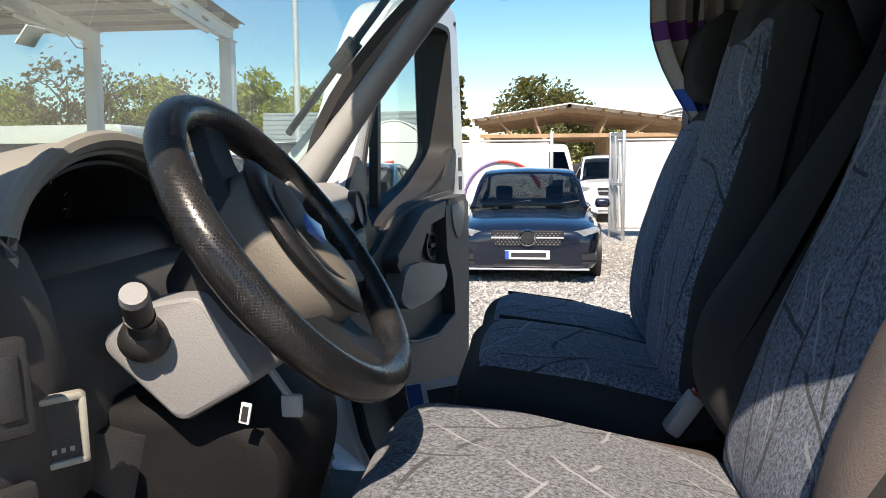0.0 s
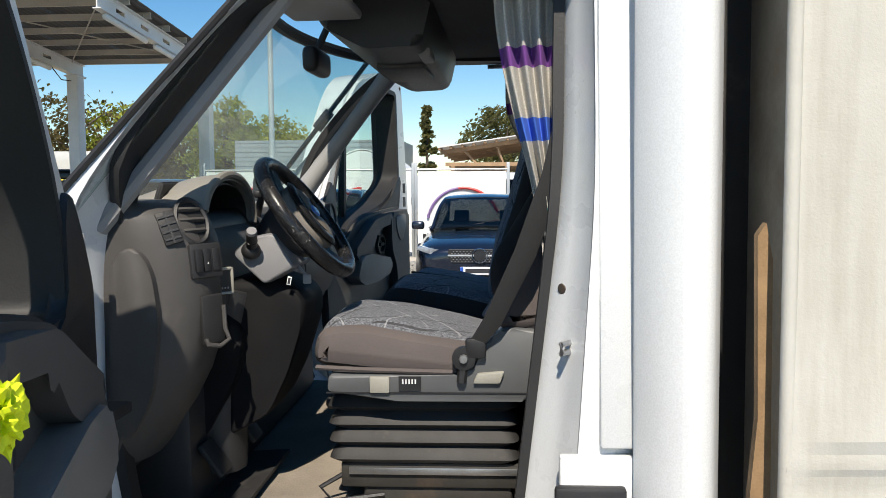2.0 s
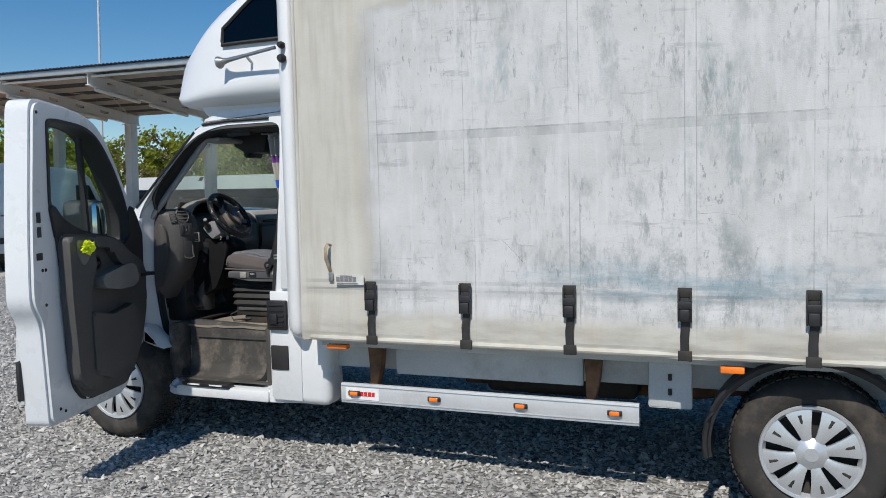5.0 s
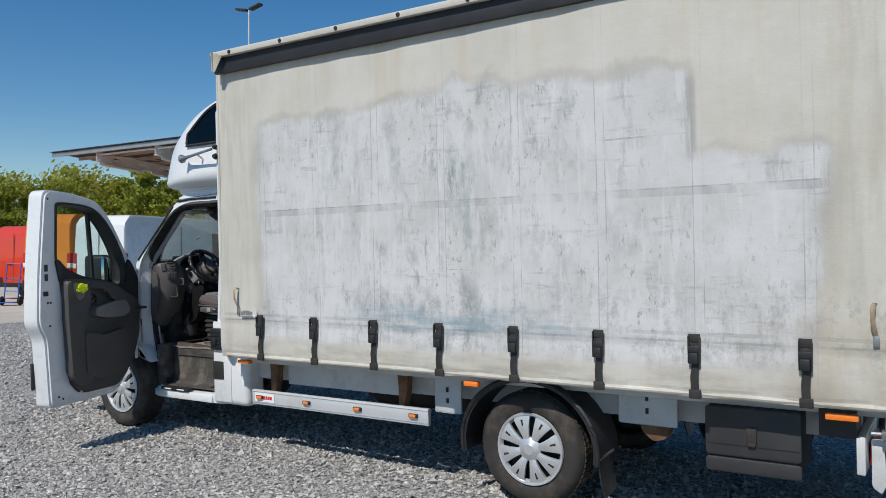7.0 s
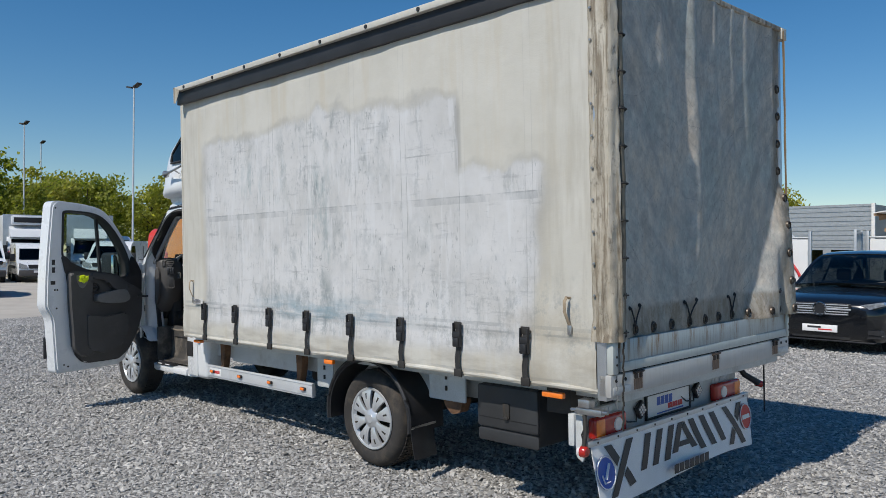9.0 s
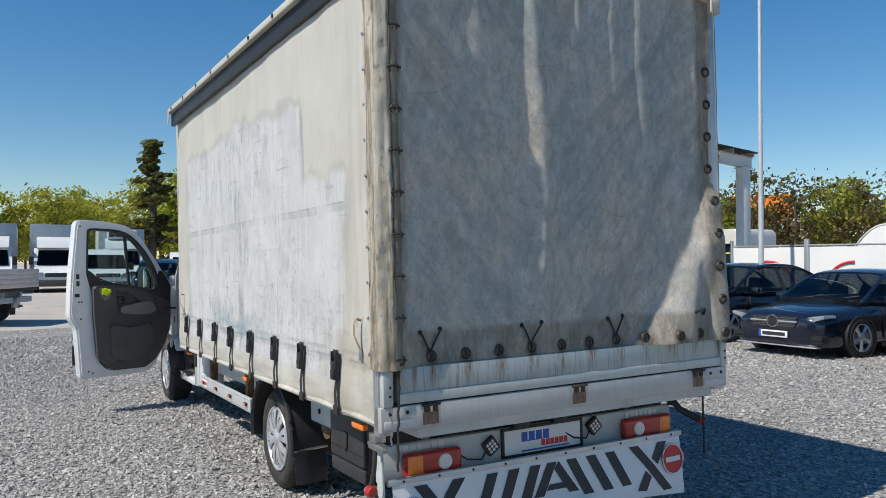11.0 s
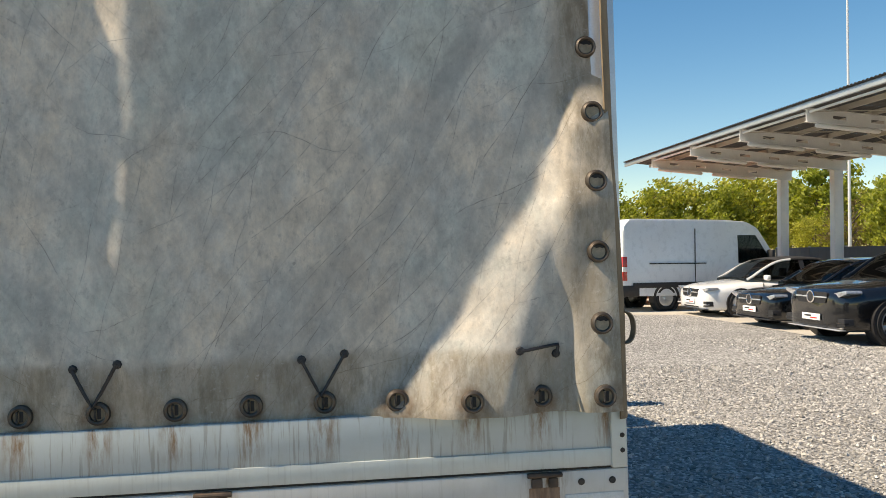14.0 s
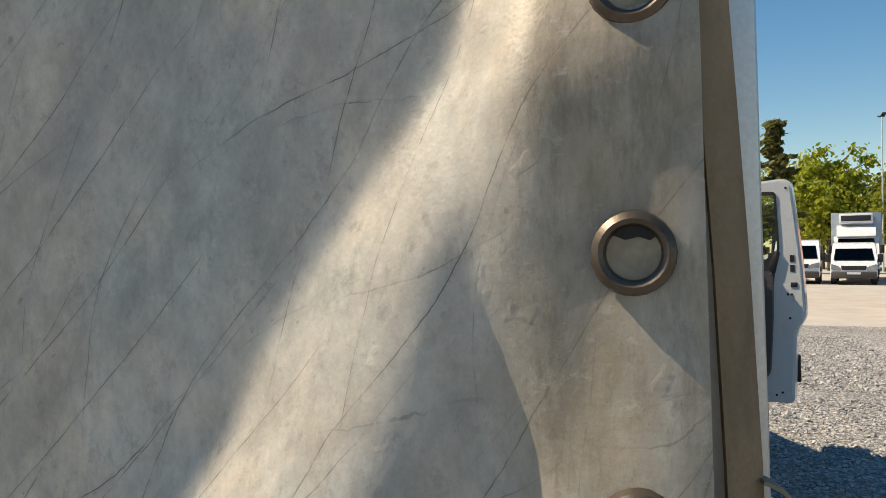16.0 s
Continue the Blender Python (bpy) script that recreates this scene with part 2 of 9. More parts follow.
STEEL = surface("worn_steel", (0.45, 0.45, 0.45), 0.35, 0.9, 0.15, 10, 200, 0.1, 0, (0.25, 0.16, 0.1), 0.2)
CHROME = surface("chrome", (0.85, 0.85, 0.86), 0.1, 1.0, 0.03, 4, 100, 0.0)
AMBER = surface("amber_lens", (0.95, 0.22, 0.02), 0.2, 0, 0.1, 20, 200, 0.1, 0.5)
REDLENS = surface("red_lens", (0.42, 0.018, 0.012), 0.2, 0, 0.1, 20, 200, 0.1, 0.5)
WHITELENS = surface("clear_lens", (0.75, 0.7, 0.68), 0.2, 0, 0.1, 20, 200, 0.1, 0.5)
GLASS = glass("cab_glass", (0.84, 0.93, 0.91), 0.93)
SCREEN = glass("dusty_windscreen", (0.84, 0.93, 0.91), 0.93, 0.055)
TINTED = glass("tinted_glass", (0.06, 0.07, 0.075), 0.8)
CARGLASS = glass("car_glass", (0.30, 0.33, 0.33), 0.8)
SILVER = surface("silver_hub_paint", (0.62, 0.64, 0.66), 0.32, 0.55, 0.06, 8, 200, 0.02, 0.2, (0.25, 0.2, 0.15), 0.06)
PLATE = surface("white_plate", (0.8, 0.8, 0.8), 0.4, 0, 0.03, 8, 200, 0.02)
BLUE = surface("blue_print", (0.02, 0.09, 0.42), 0.45, 0, 0.08, 8, 200, 0.02)
RED = surface("red_print", (0.6, 0.03, 0.03), 0.45, 0, 0.08, 8, 200, 0.02)
INK = surface("dark_ink", (0.03, 0.03, 0.035), 0.5, 0, 0.1, 8, 200, 0.02)
YELLOW = surface("neon_yellow_cloth", (0.75, 0.85, 0.02), 0.7, 0, 0.15, 30, 300, 0.3)


def tarp_material(name, kind):
    """Weathered PVC tarpaulin: chalky cream, with grime, drips and the ghosts of old lettering on the side."""
    m, nt, b = shader(name)
    tc = nt.nodes.new("ShaderNodeTexCoord")
    sep = nt.nodes.new("ShaderNodeSeparateXYZ")
    link(nt, tc.outputs["Object"], sep.inputs[0])
    x, y, z = sep.outputs
    cloud = noise_tex(nt, 2.2, 6, (1, 1, 1), 0.65)
    fine = noise_tex(nt, 14, 8, (1, 1, 1), 0.7)

    def step(v, a, c):
        r = nt.nodes.new("ShaderNodeMapRange")
        r.interpolation_type = "SMOOTHSTEP"
        link(nt, v, r.inputs[0])
        r.inputs[1].default_value, r.inputs[2].default_value = a, c
        return r.outputs[0]

    def mul(*vs):
        out = vs[0]
        for v in vs[1:]:
            out = calc(nt, "MULTIPLY", out, v)
        return out
    if kind == "side":
        base = ramp(nt, cloud, [(0.3, (0.60, 0.58, 0.515)), (0.7, (0.70, 0.685, 0.63))])
        tan = ramp(nt, noise_tex(nt, 3.2, 6, (2.6, 1, 0.22), 0.6), [(0.52, grey(0)), (0.68, grey(1))])
        base = mixc(nt, mul(tan, 0.4), base, (0.60, 0.53, 0.40))
        wob = calc(nt, "MULTIPLY_ADD", noise_tex(nt, 3.4, 7, (1, 1, 1), 0.55), 0.26, -0.13)
        wob = calc(nt, "ADD", wob, calc(nt, "MULTIPLY_ADD", noise_tex(nt, 16, 4), 0.04, -0.02))
        zz, xx = calc(nt, "ADD", z, wob), calc(nt, "MULTIPLY_ADD", wob, 0.5, x)

        def less(v, a, c):
            return calc(nt, "SUBTRACT", 1.0, step(v, a, c))

        def between(v, a, c, soft=0.03):
            return mul(step(v, a - soft, a + soft), less(v, c - soft, c + soft))
        # the washed field where the lettering was: its upper edge has a hump and a step down towards the rear
        hump = mul(between(x, 2.70, 3.10, 0.06), 0.085)
        zt = calc(nt, "SUBTRACT", zz, hump)
        upper = mul(less(zt, 2.40, 2.46), less(x, 4.150, 4.158))
        lower = less(zz, 1.94, 1.98)
        field = mul(calc(nt, "MAXIMUM", upper, lower), step(xx, 1.02, 1.14), less(calc(nt, "MULTIPLY_ADD", z, -0.10, xx), 4.56, 4.64), step(z, 0.86, 0.95))
        wide = mul(calc(nt, "MAXIMUM", mul(less(zt, 2.39, 2.50), less(x, 4.13, 4.19)), less(zz, 1.92, 2.02)), step(xx, 0.98, 1.2), less(calc(nt, "MULTIPLY_ADD", z, -0.10, xx), 4.5, 4.72))
        washed = ramp(nt, noise_tex(nt, 2.6, 7, (1, 1, 1), 0.6), [(0.32, (0.60, 0.60, 0.60)), (0.62, (0.735, 0.74, 0.755))])
        col = mixc(nt, mul(field, 0.85), base, washed)
        # soft grime gathered along the edge of the field
        rim = mul(wide, calc(nt, "SUBTRACT", 1.0, wide), 4.0, ramp(nt, noise_tex(nt, 2.4, 5, (1, 1, 1), 0.6), [(0.36, grey(0.15)), (0.62, grey(1))]))
        col = mixc(nt, mul(rim, 0.42), col, (0.34, 0.33, 0.305))
        edge_line = mul(between(x, 4.130, 4.180, 0.012), between(z, 1.97, 2.36, 0.05))
        col = mixc(nt, mul(edge_line, 0.5), col, (0.33, 0.33, 0.32))
        # where the old lettering and its glue smeared: thickest between the second and the sixth strap
        dense = calc(nt, "MAXIMUM", mul(between(x, 1.75, 3.2, 0.35), 0.85), calc(nt, "MAXIMUM", mul(between(x, 2.55, 2.95, 0.12), 1.0), 0.45))
        patch = ramp(nt, noise_tex(nt, 1.7, 4, (1, 1, 1.4), 0.55), [(0.40, grey(0.05)), (0.60, grey(1))])
        patch2 = ramp(nt, noise_tex(nt, 2.9, 4, (1.2, 1, 1), 0.55), [(0.44, grey(0)), (0.58, grey(1))])
        smear = ramp(nt, noise_tex(nt, 3.4, 12, (1.7, 1, 0.95), 0.76), [(0.49, grey(0)), (0.62, grey(1))])
        col = mixc(nt, mul(smear, patch, field, dense, 0.85), col, (0.315, 0.35, 0.355))
        brush = ramp(nt, noise_tex(nt, 8, 11, (2.1, 1, 0.50), 0.78), [(0.52, grey(0)), (0.61, grey(1))])
        col = mixc(nt, mul(brush, patch2, field, dense, 0.75), col, (0.25, 0.28, 0.285))
        flecks = ramp(nt, noise_tex(nt, 21, 7, (1.7, 1, 0.6), 0.7), [(0.59, grey(0)), (0.63, grey(1))])
        col = mixc(nt, mul(flecks, patch, field, 0.65), col, (0.25, 0.27, 0.275))
        level = ramp(nt, noise_tex(nt, 7, 9, (0.5, 1, 3.4), 0.72), [(0.55, grey(0)), (0.62, grey(1))])
        col = mixc(nt, mul(level, patch2, field, 0.45), col, (0.34, 0.35, 0.355))
        clean = ramp(nt, noise_tex(nt, 6, 6, (3.0, 1, 0.4), 0.6), [(0.55, grey(0)), (0.62, grey(1))])
        col = mixc(nt, mul(clean, field, 0.45), col, (0.76, 0.77, 0.785))
        # most of these are welds along the sheet, dirt caught in them here and there
        # z 1.036 paints in the fold's shade, z 0.80 the hem's dark line
        for zc, w, x0, x1, amount in ((1.792, 0.019, 1.10, 4.75, 0.42), (1.815, 0.004, 1.10, 4.75, 0.75), (2.087, 0.004, 3.70, 4.14, 0.55), (1.075, 0.010, 0.7, 5.1, 0.40), (1.036, 0.006, 0.7, 5.1, 0.45), (0.80, 0.006, 0.7, 5.1, 0.42)):
            line = mul(calc(nt, "LESS_THAN", calc(nt, "ABSOLUTE", calc(nt, "SUBTRACT", z, zc)), w), between(x, x0, x1, 0.02))
            broken = ramp(nt, noise_tex(nt, 3.1 + zc, 6, (1, 1, 0.3), 0.65), [(0.42, grey(0.1)), (0.58, grey(1))])
            col = mixc(nt, mul(line, broken, amount), col, (0.29, 0.31, 0.32))
        # paired upright welds behind the straps
        ph = calc(nt, "MULTIPLY", calc(nt, "FRACT", calc(nt, "MULTIPLY_ADD", x, 1 / 0.511, 0.5 - 1.093 / 0.511)), 0.511)
        for off, w in ((0.2555, 0.0028), (0.304, 0.0028), (0.280, 0.022)):
            line = calc(nt, "LESS_THAN", calc(nt, "ABSOLUTE", calc(nt, "SUBTRACT", ph, off)), w)
            worn = ramp(nt, noise_tex(nt, 2.3 + 9 * off, 5, (1, 1, 0.8)), [(0.42, grey(0.12)), (0.56, grey(1))])
            tone, amount = ((0.30, 0.31, 0.31), 0.55) if w < 0.01 else ((0.72, 0.73, 0.74), 0.30)
            col = mixc(nt, mul(line, worn, amount, calc(nt, "MULTIPLY_ADD", field, 0.7, 0.3)), col, tone)
        # green-blue remains of ink
        ink = mul(calc(nt, "MAXIMUM", mul(between(x, 2.62, 2.92, 0.1), between(z, 1.45, 2.1, 0.25)), mul(between(x, 1.7, 2.3, 0.2), between(z, 1.9, 2.2, 0.1))), ramp(nt, noise_tex(nt, 5.5, 9, (2.0, 1, 0.6), 0.75), [(0.48, grey(0)), (0.60, grey(1))]))
        col = mixc(nt, mul(ink, field, 0.5), col, (0.24, 0.34, 0.36))
        # bluish rub above the straps
        blue = mul(step(z, 0.97, 1.04), calc(nt, "SUBTRACT", 1.0, step(z, 1.08, 1.24)), step(x, 1.6, 2.3), calc(nt, "SUBTRACT", 1.0, step(x, 2.9, 4.2)),
                   ramp(nt, noise_tex(nt, 5, 9, (0.5, 1, 2.6), 0.7), [(0.42, grey(0)), (0.62, grey(1))]))
        col = mixc(nt, mul(blue, 0.7), col, (0.22, 0.36, 0.44))
        # brown drips near both ends
        ends = calc(nt, "ADD", calc(nt, "SUBTRACT", 1.0, step(x, 0.8, 1.2)), step(x, 4.6, 5.1))
        drips = ramp(nt, noise_tex(nt, 5, 6, (3, 1, 0.3)), [(0.46, grey(0)), (0.7, grey(1))])
        col = mixc(nt, mul(ends, drips, 0.5), col, (0.40, 0.36, 0.28))
        belt = mul(step(z, 0.86, 1.0), calc(nt, "SUBTRACT", 1.0, step(z, 1.14, 1.45)), step(x, 1.6, 2.4))
        rubbed = ramp(nt, noise_tex(nt, 9, 12, (1.2, 1, 0.9), 0.85), [(0.50, grey(0)), (0.60, grey(1))])
        col = mixc(nt, mul(belt, rubbed, 0.5), col, (0.27, 0.30, 0.31))
        corner = mul(step(x, 3.9, 5.0), calc(nt, "SUBTRACT", 1.0, step(z, 0.95, 1.5)))
        col = mixc(nt, mul(corner, ramp(nt, noise_tex(nt, 3.5, 8, (1, 1, 1.4), 0.7), [(0.40, grey(0)), (0.62, grey(1))]), 0.5), col, (0.42, 0.36, 0.26))
        hem = calc(nt, "SUBTRACT", 1.0, step(z, 0.84, 0.98))
        col = mixc(nt, mul(hem, ramp(nt, noise_tex(nt, 4, 6, (1, 1, 4)), [(0.42, grey(0)), (0.65, grey(1))]), 0.5), col, (0.36, 0.33, 0.28))
        b.inputs["Roughness"].default_value = 0.55
    elif kind == "rear":
        base = ramp(nt, noise_tex(nt, 3.1, 7, (1, 1, 0.7), 0.7), [(0.40, (0.60, 0.635, 0.605)), (0.50, (0.70, 0.685, 0.64)), (0.60, (0.755, 0.695, 0.61))])
        grime = ramp(nt, noise_tex(nt, 5, 9, (1, 1, 0.6), 0.75), [(0.45, grey(0)), (0.72, grey(1))])
        col = mixc(nt, mul(grime, 0.42), base, (0.37, 0.35, 0.31))
        mottle = ramp(nt, noise_tex(nt, 17, 10, (1, 1, 0.7), 0.8), [(0.36, grey(0.80)), (0.62, grey(1.20))])
        col = mixc(nt, 1.0, col, mottle, "MULTIPLY")
        # old creases fanning out from the middle, thin and broken; shade painted in
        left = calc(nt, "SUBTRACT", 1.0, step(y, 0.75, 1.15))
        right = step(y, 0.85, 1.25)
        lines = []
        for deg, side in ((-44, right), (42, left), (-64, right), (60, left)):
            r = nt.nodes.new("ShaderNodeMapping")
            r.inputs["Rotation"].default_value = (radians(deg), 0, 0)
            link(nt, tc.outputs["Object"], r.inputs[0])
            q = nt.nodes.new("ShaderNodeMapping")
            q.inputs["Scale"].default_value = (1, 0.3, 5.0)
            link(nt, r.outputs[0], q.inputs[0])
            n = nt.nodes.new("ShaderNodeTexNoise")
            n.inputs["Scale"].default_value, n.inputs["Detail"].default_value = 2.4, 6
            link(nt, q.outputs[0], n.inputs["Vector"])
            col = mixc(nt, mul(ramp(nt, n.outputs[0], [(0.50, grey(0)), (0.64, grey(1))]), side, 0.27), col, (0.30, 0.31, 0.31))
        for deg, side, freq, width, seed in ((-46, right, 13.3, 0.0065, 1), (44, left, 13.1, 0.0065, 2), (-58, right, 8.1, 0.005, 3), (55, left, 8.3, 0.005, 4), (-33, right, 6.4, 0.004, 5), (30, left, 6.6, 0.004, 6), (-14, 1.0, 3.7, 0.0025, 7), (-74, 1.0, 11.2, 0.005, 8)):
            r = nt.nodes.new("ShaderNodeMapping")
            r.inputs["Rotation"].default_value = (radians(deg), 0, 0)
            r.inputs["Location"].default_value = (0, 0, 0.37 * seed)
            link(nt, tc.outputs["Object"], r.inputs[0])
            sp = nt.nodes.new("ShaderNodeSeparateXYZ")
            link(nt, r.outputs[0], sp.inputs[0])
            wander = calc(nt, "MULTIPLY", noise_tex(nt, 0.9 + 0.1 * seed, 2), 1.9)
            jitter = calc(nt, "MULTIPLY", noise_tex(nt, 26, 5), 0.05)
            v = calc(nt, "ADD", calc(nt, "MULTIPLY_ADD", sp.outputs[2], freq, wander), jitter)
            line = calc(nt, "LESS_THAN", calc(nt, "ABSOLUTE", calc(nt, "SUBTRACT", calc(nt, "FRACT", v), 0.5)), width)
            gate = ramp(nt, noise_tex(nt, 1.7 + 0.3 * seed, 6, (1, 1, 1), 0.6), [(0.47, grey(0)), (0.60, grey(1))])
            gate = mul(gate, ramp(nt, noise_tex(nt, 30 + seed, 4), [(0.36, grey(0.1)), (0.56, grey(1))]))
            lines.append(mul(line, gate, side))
            # a soft darker band paints the shade along each crease
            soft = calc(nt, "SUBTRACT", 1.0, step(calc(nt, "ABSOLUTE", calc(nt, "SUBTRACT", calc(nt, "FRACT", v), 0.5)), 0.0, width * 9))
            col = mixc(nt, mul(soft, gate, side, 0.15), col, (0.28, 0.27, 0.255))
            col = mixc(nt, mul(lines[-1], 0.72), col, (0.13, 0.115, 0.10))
        # yellowed lower hem and edge
        hem = calc(nt, "SUBTRACT", 1.0, step(calc(nt, "MULTIPLY_ADD", noise_tex(nt, 9, 4), 0.06, z), 1.20, 1.24))
        edge = calc(nt, "MAXIMUM", hem, calc(nt, "MAXIMUM", calc(nt, "SUBTRACT", 1.0, step(y, 0.15, 0.2)), step(y, 2.03, 2.10)))
        rub = ramp(nt, noise_tex(nt, 11, 7, (1, 1.6, 0.6), 0.7), [(0.36, grey(0.35)), (0.62, grey(1))])
        col = mixc(nt, mul(edge, rub, 0.8), col, (0.37, 0.31, 0.225))
        blot = ramp(nt, noise_tex(nt, 13, 9, (1, 1.5, 0.45), 0.78), [(0.48, grey(0)), (0.64, grey(1))])
        col = mixc(nt, mul(edge, blot, 0.6), col, (0.20, 0.165, 0.115))
        scuffs = ramp(nt, noise_tex(nt, 38, 9, (1, 1.1, 0.8), 0.82), [(0.54, grey(0)), (0.66, grey(1))])
        col = mixc(nt, mul(scuffs, 0.42), col, (0.25, 0.24, 0.22))
        pale = ramp(nt, noise_tex(nt, 52, 6, (1, 0.8, 1.3), 0.7), [(0.60, grey(0)), (0.70, grey(1))])
        col = mixc(nt, mul(pale, 0.35), col, (0.80, 0.79, 0.76))
        # rust that bleeds from the eyelets into the hem
        ey = calc(nt, "ADD", y, calc(nt, "MULTIPLY_ADD", noise_tex(nt, 24, 4), 0.05, -0.025))
        eo = calc(nt, "MULTIPLY", calc(nt, "ABSOLUTE", calc(nt, "SUBTRACT", calc(nt, "FRACT", calc(nt, "MULTIPLY_ADD", ey, 1 / 0.1865, 0.5 - 0.126 / 0.1865)), 0.5)), 0.1865)
        ez = calc(nt, "MULTIPLY", calc(nt, "ABSOLUTE", calc(nt, "SUBTRACT", z, 1.060)), 0.85)
        far_off = calc(nt, "SQRT", calc(nt, "ADD", mul(eo, eo), mul(ez, ez)))
        bleed = calc(nt, "SUBTRACT", 1.0, step(far_off, 0.026, 0.052))
        col = mixc(nt, mul(bleed, ramp(nt, noise_tex(nt, 30, 6), [(0.34, grey(0.2)), (0.6, grey(1))]), 0.75), col, (0.20, 0.12, 0.06))
        spots = ramp(nt, noise_tex(nt, 45, 3), [(0.72, grey(0)), (0.75, grey(1))])
        col = mixc(nt, mul(spots, 0.35), col, (0.16, 0.14, 0.11))
        b.inputs["Roughness"].default_value = 0.5
    else:
        col = ramp(nt, cloud, [(0.3, (0.50, 0.45, 0.36)), (0.7, (0.66, 0.62, 0.53))])
        g = ramp(nt, noise_tex(nt, 8, 8, (1, 1, 0.35), 0.75), [(0.42, grey(0)), (0.72, grey(1))])
        col = mixc(nt, mul(g, 0.75), col, (0.26, 0.20, 0.13))
        runs = ramp(nt, noise_tex(nt, 11, 7, (2.4, 2.4, 0.12), 0.7), [(0.50, grey(0)), (0.60, grey(1))])
        col = mixc(nt, mul(runs, 0.75), col, (0.17, 0.125, 0.075))
        worn = ramp(nt, noise_tex(nt, 24, 6, (1, 1, 0.6), 0.7), [(0.56, grey(0)), (0.66, grey(1))])
        col = mixc(nt, mul(worn, 0.6), col, (0.13, 0.105, 0.075))
        b.inputs["Roughness"].default_value = 0.6
    link(nt, col, b.inputs["Base Color"])
    weave = noise_tex(nt, 220, 2)
    crease = noise_tex(nt, 7, 6, (1, 1, 1), 0.6)
    dents = ramp(nt, noise_tex(nt, 34, 2), [(0.66, grey(0)), (0.72, grey(1))])
    relief = calc(nt, "MULTIPLY_ADD", crease, 4.0 if kind == "rear" else 6.0, calc(nt, "MULTIPLY", weave, 0.35 if kind == "rear" else 1.0))
    if kind == "rear":
        relief = calc(nt, "SUBTRACT", calc(nt, "ADD", relief, calc(nt, "MULTIPLY_ADD", noise_tex(nt, 21, 7, (1, 1, 0.7), 0.65), 1.6, calc(nt, "MULTIPLY", dents, 0.5))), calc(nt, "MULTIPLY", calc(nt, "MAXIMUM", lines[0], calc(nt, "MAXIMUM", lines[2], lines[4])), 0.6))
    bump(nt, b, relief, 0.22, 0.003)
    # the sheet lets some light through
    tl = nt.nodes.new("ShaderNodeBsdfTranslucent")
    link(nt, mixc(nt, 1.0, col, (1.0, 0.93, 0.8), "MULTIPLY"), tl.inputs[0])
    mx = nt.nodes.new("ShaderNodeMixShader")
    mx.inputs[0].default_value = 0.40 if kind == "rear" else 0.22
    link(nt, b.outputs[0], mx.inputs[1])
    link(nt, tl.outputs[0], mx.inputs[2])
    link(nt, mx.outputs[0], nt.nodes["Material Output"].inputs[0])
    return m


TARP_SIDE, TARP_REAR, TARP_EDGE = tarp_material("side_tarpaulin", "side"), tarp_material("rear_tarpaulin", "rear"), tarp_material("edge_tarpaulin", "edge")


def stained_alu(name, base, stain, dens=0.5, runs_at=()):
    """Tailboard aluminium with rust runs that hang down from its joints."""
    m, nt, b = shader(name)
    col = ramp(nt, noise_tex(nt, 3, 6, (1, 0.4, 1)), [(0.3, tuple(c * 0.85 for c in base)), (0.7, base)])
    runs = ramp(nt, noise_tex(nt, 7, 6, (1, 3.2, 0.25), 0.7), [(0.66 - 0.12 * dens, grey(0)), (0.74 - 0.1 * dens, grey(1))])
    col = mixc(nt, calc(nt, "MULTIPLY", runs, 0.7), col, stain)
    dust = ramp(nt, noise_tex(nt, 9, 8, (1, 1, 0.5), 0.75), [(0.45, grey(0)), (0.7, grey(1))])
    col = mixc(nt, calc(nt, "MULTIPLY", dust, 0.3), col, (0.36, 0.33, 0.28))
    fine = ramp(nt, noise_tex(nt, 30, 4, (1, 3, 0.15)), [(0.57, grey(0)), (0.64, grey(1))])
    col = mixc(nt, calc(nt, "MULTIPLY", fine, 0.16 + 0.36 * (dens > 0.5)), col, (0.22, 0.20, 0.17))
    # rust that has run down from a row of fittings: first place, spacing, half width, lowest and highest z
    if runs_at:
        first, gap, half, z0, z1 = runs_at
        tc = nt.nodes.new("ShaderNodeTexCoord")
        sep = nt.nodes.new("ShaderNodeSeparateXYZ")
        link(nt, tc.outputs["Object"], sep.inputs[0])
        yy = calc(nt, "ADD", sep.outputs[1], calc(nt, "MULTIPLY_ADD", noise_tex(nt, 30, 4, (1, 1, 0.5)), 0.05, -0.025))
        off = calc(nt, "ABSOLUTE", calc(nt, "SUBTRACT", calc(nt, "FRACT", calc(nt, "MULTIPLY_ADD", yy, 1 / gap, 0.5 - first / gap)), 0.5))
        near = ramp(nt, calc(nt, "MULTIPLY", off, gap / half), [(0.15, grey(1)), (1.0, grey(0))])
        high = nt.nodes.new("ShaderNodeMapRange")
        link(nt, sep.outputs[2], high.inputs[0])
        high.inputs[1].default_value, high.inputs[2].default_value = z0, z1
        patchy = ramp(nt, noise_tex(nt, 26, 7, (1, 2.2, 0.35), 0.75), [(0.40, grey(0)), (0.60, grey(1))])
        wet = calc(nt, "MULTIPLY", calc(nt, "MULTIPLY", near, high.outputs[0]), patchy)
        col = mixc(nt, calc(nt, "MULTIPLY", wet, 0.95), col, (0.20, 0.105, 0.04))
    link(nt, col, b.inputs["Base Color"])
    b.inputs["Roughness"].default_value, b.inputs["Metallic"].default_value = 0.45, 0.25
    return m


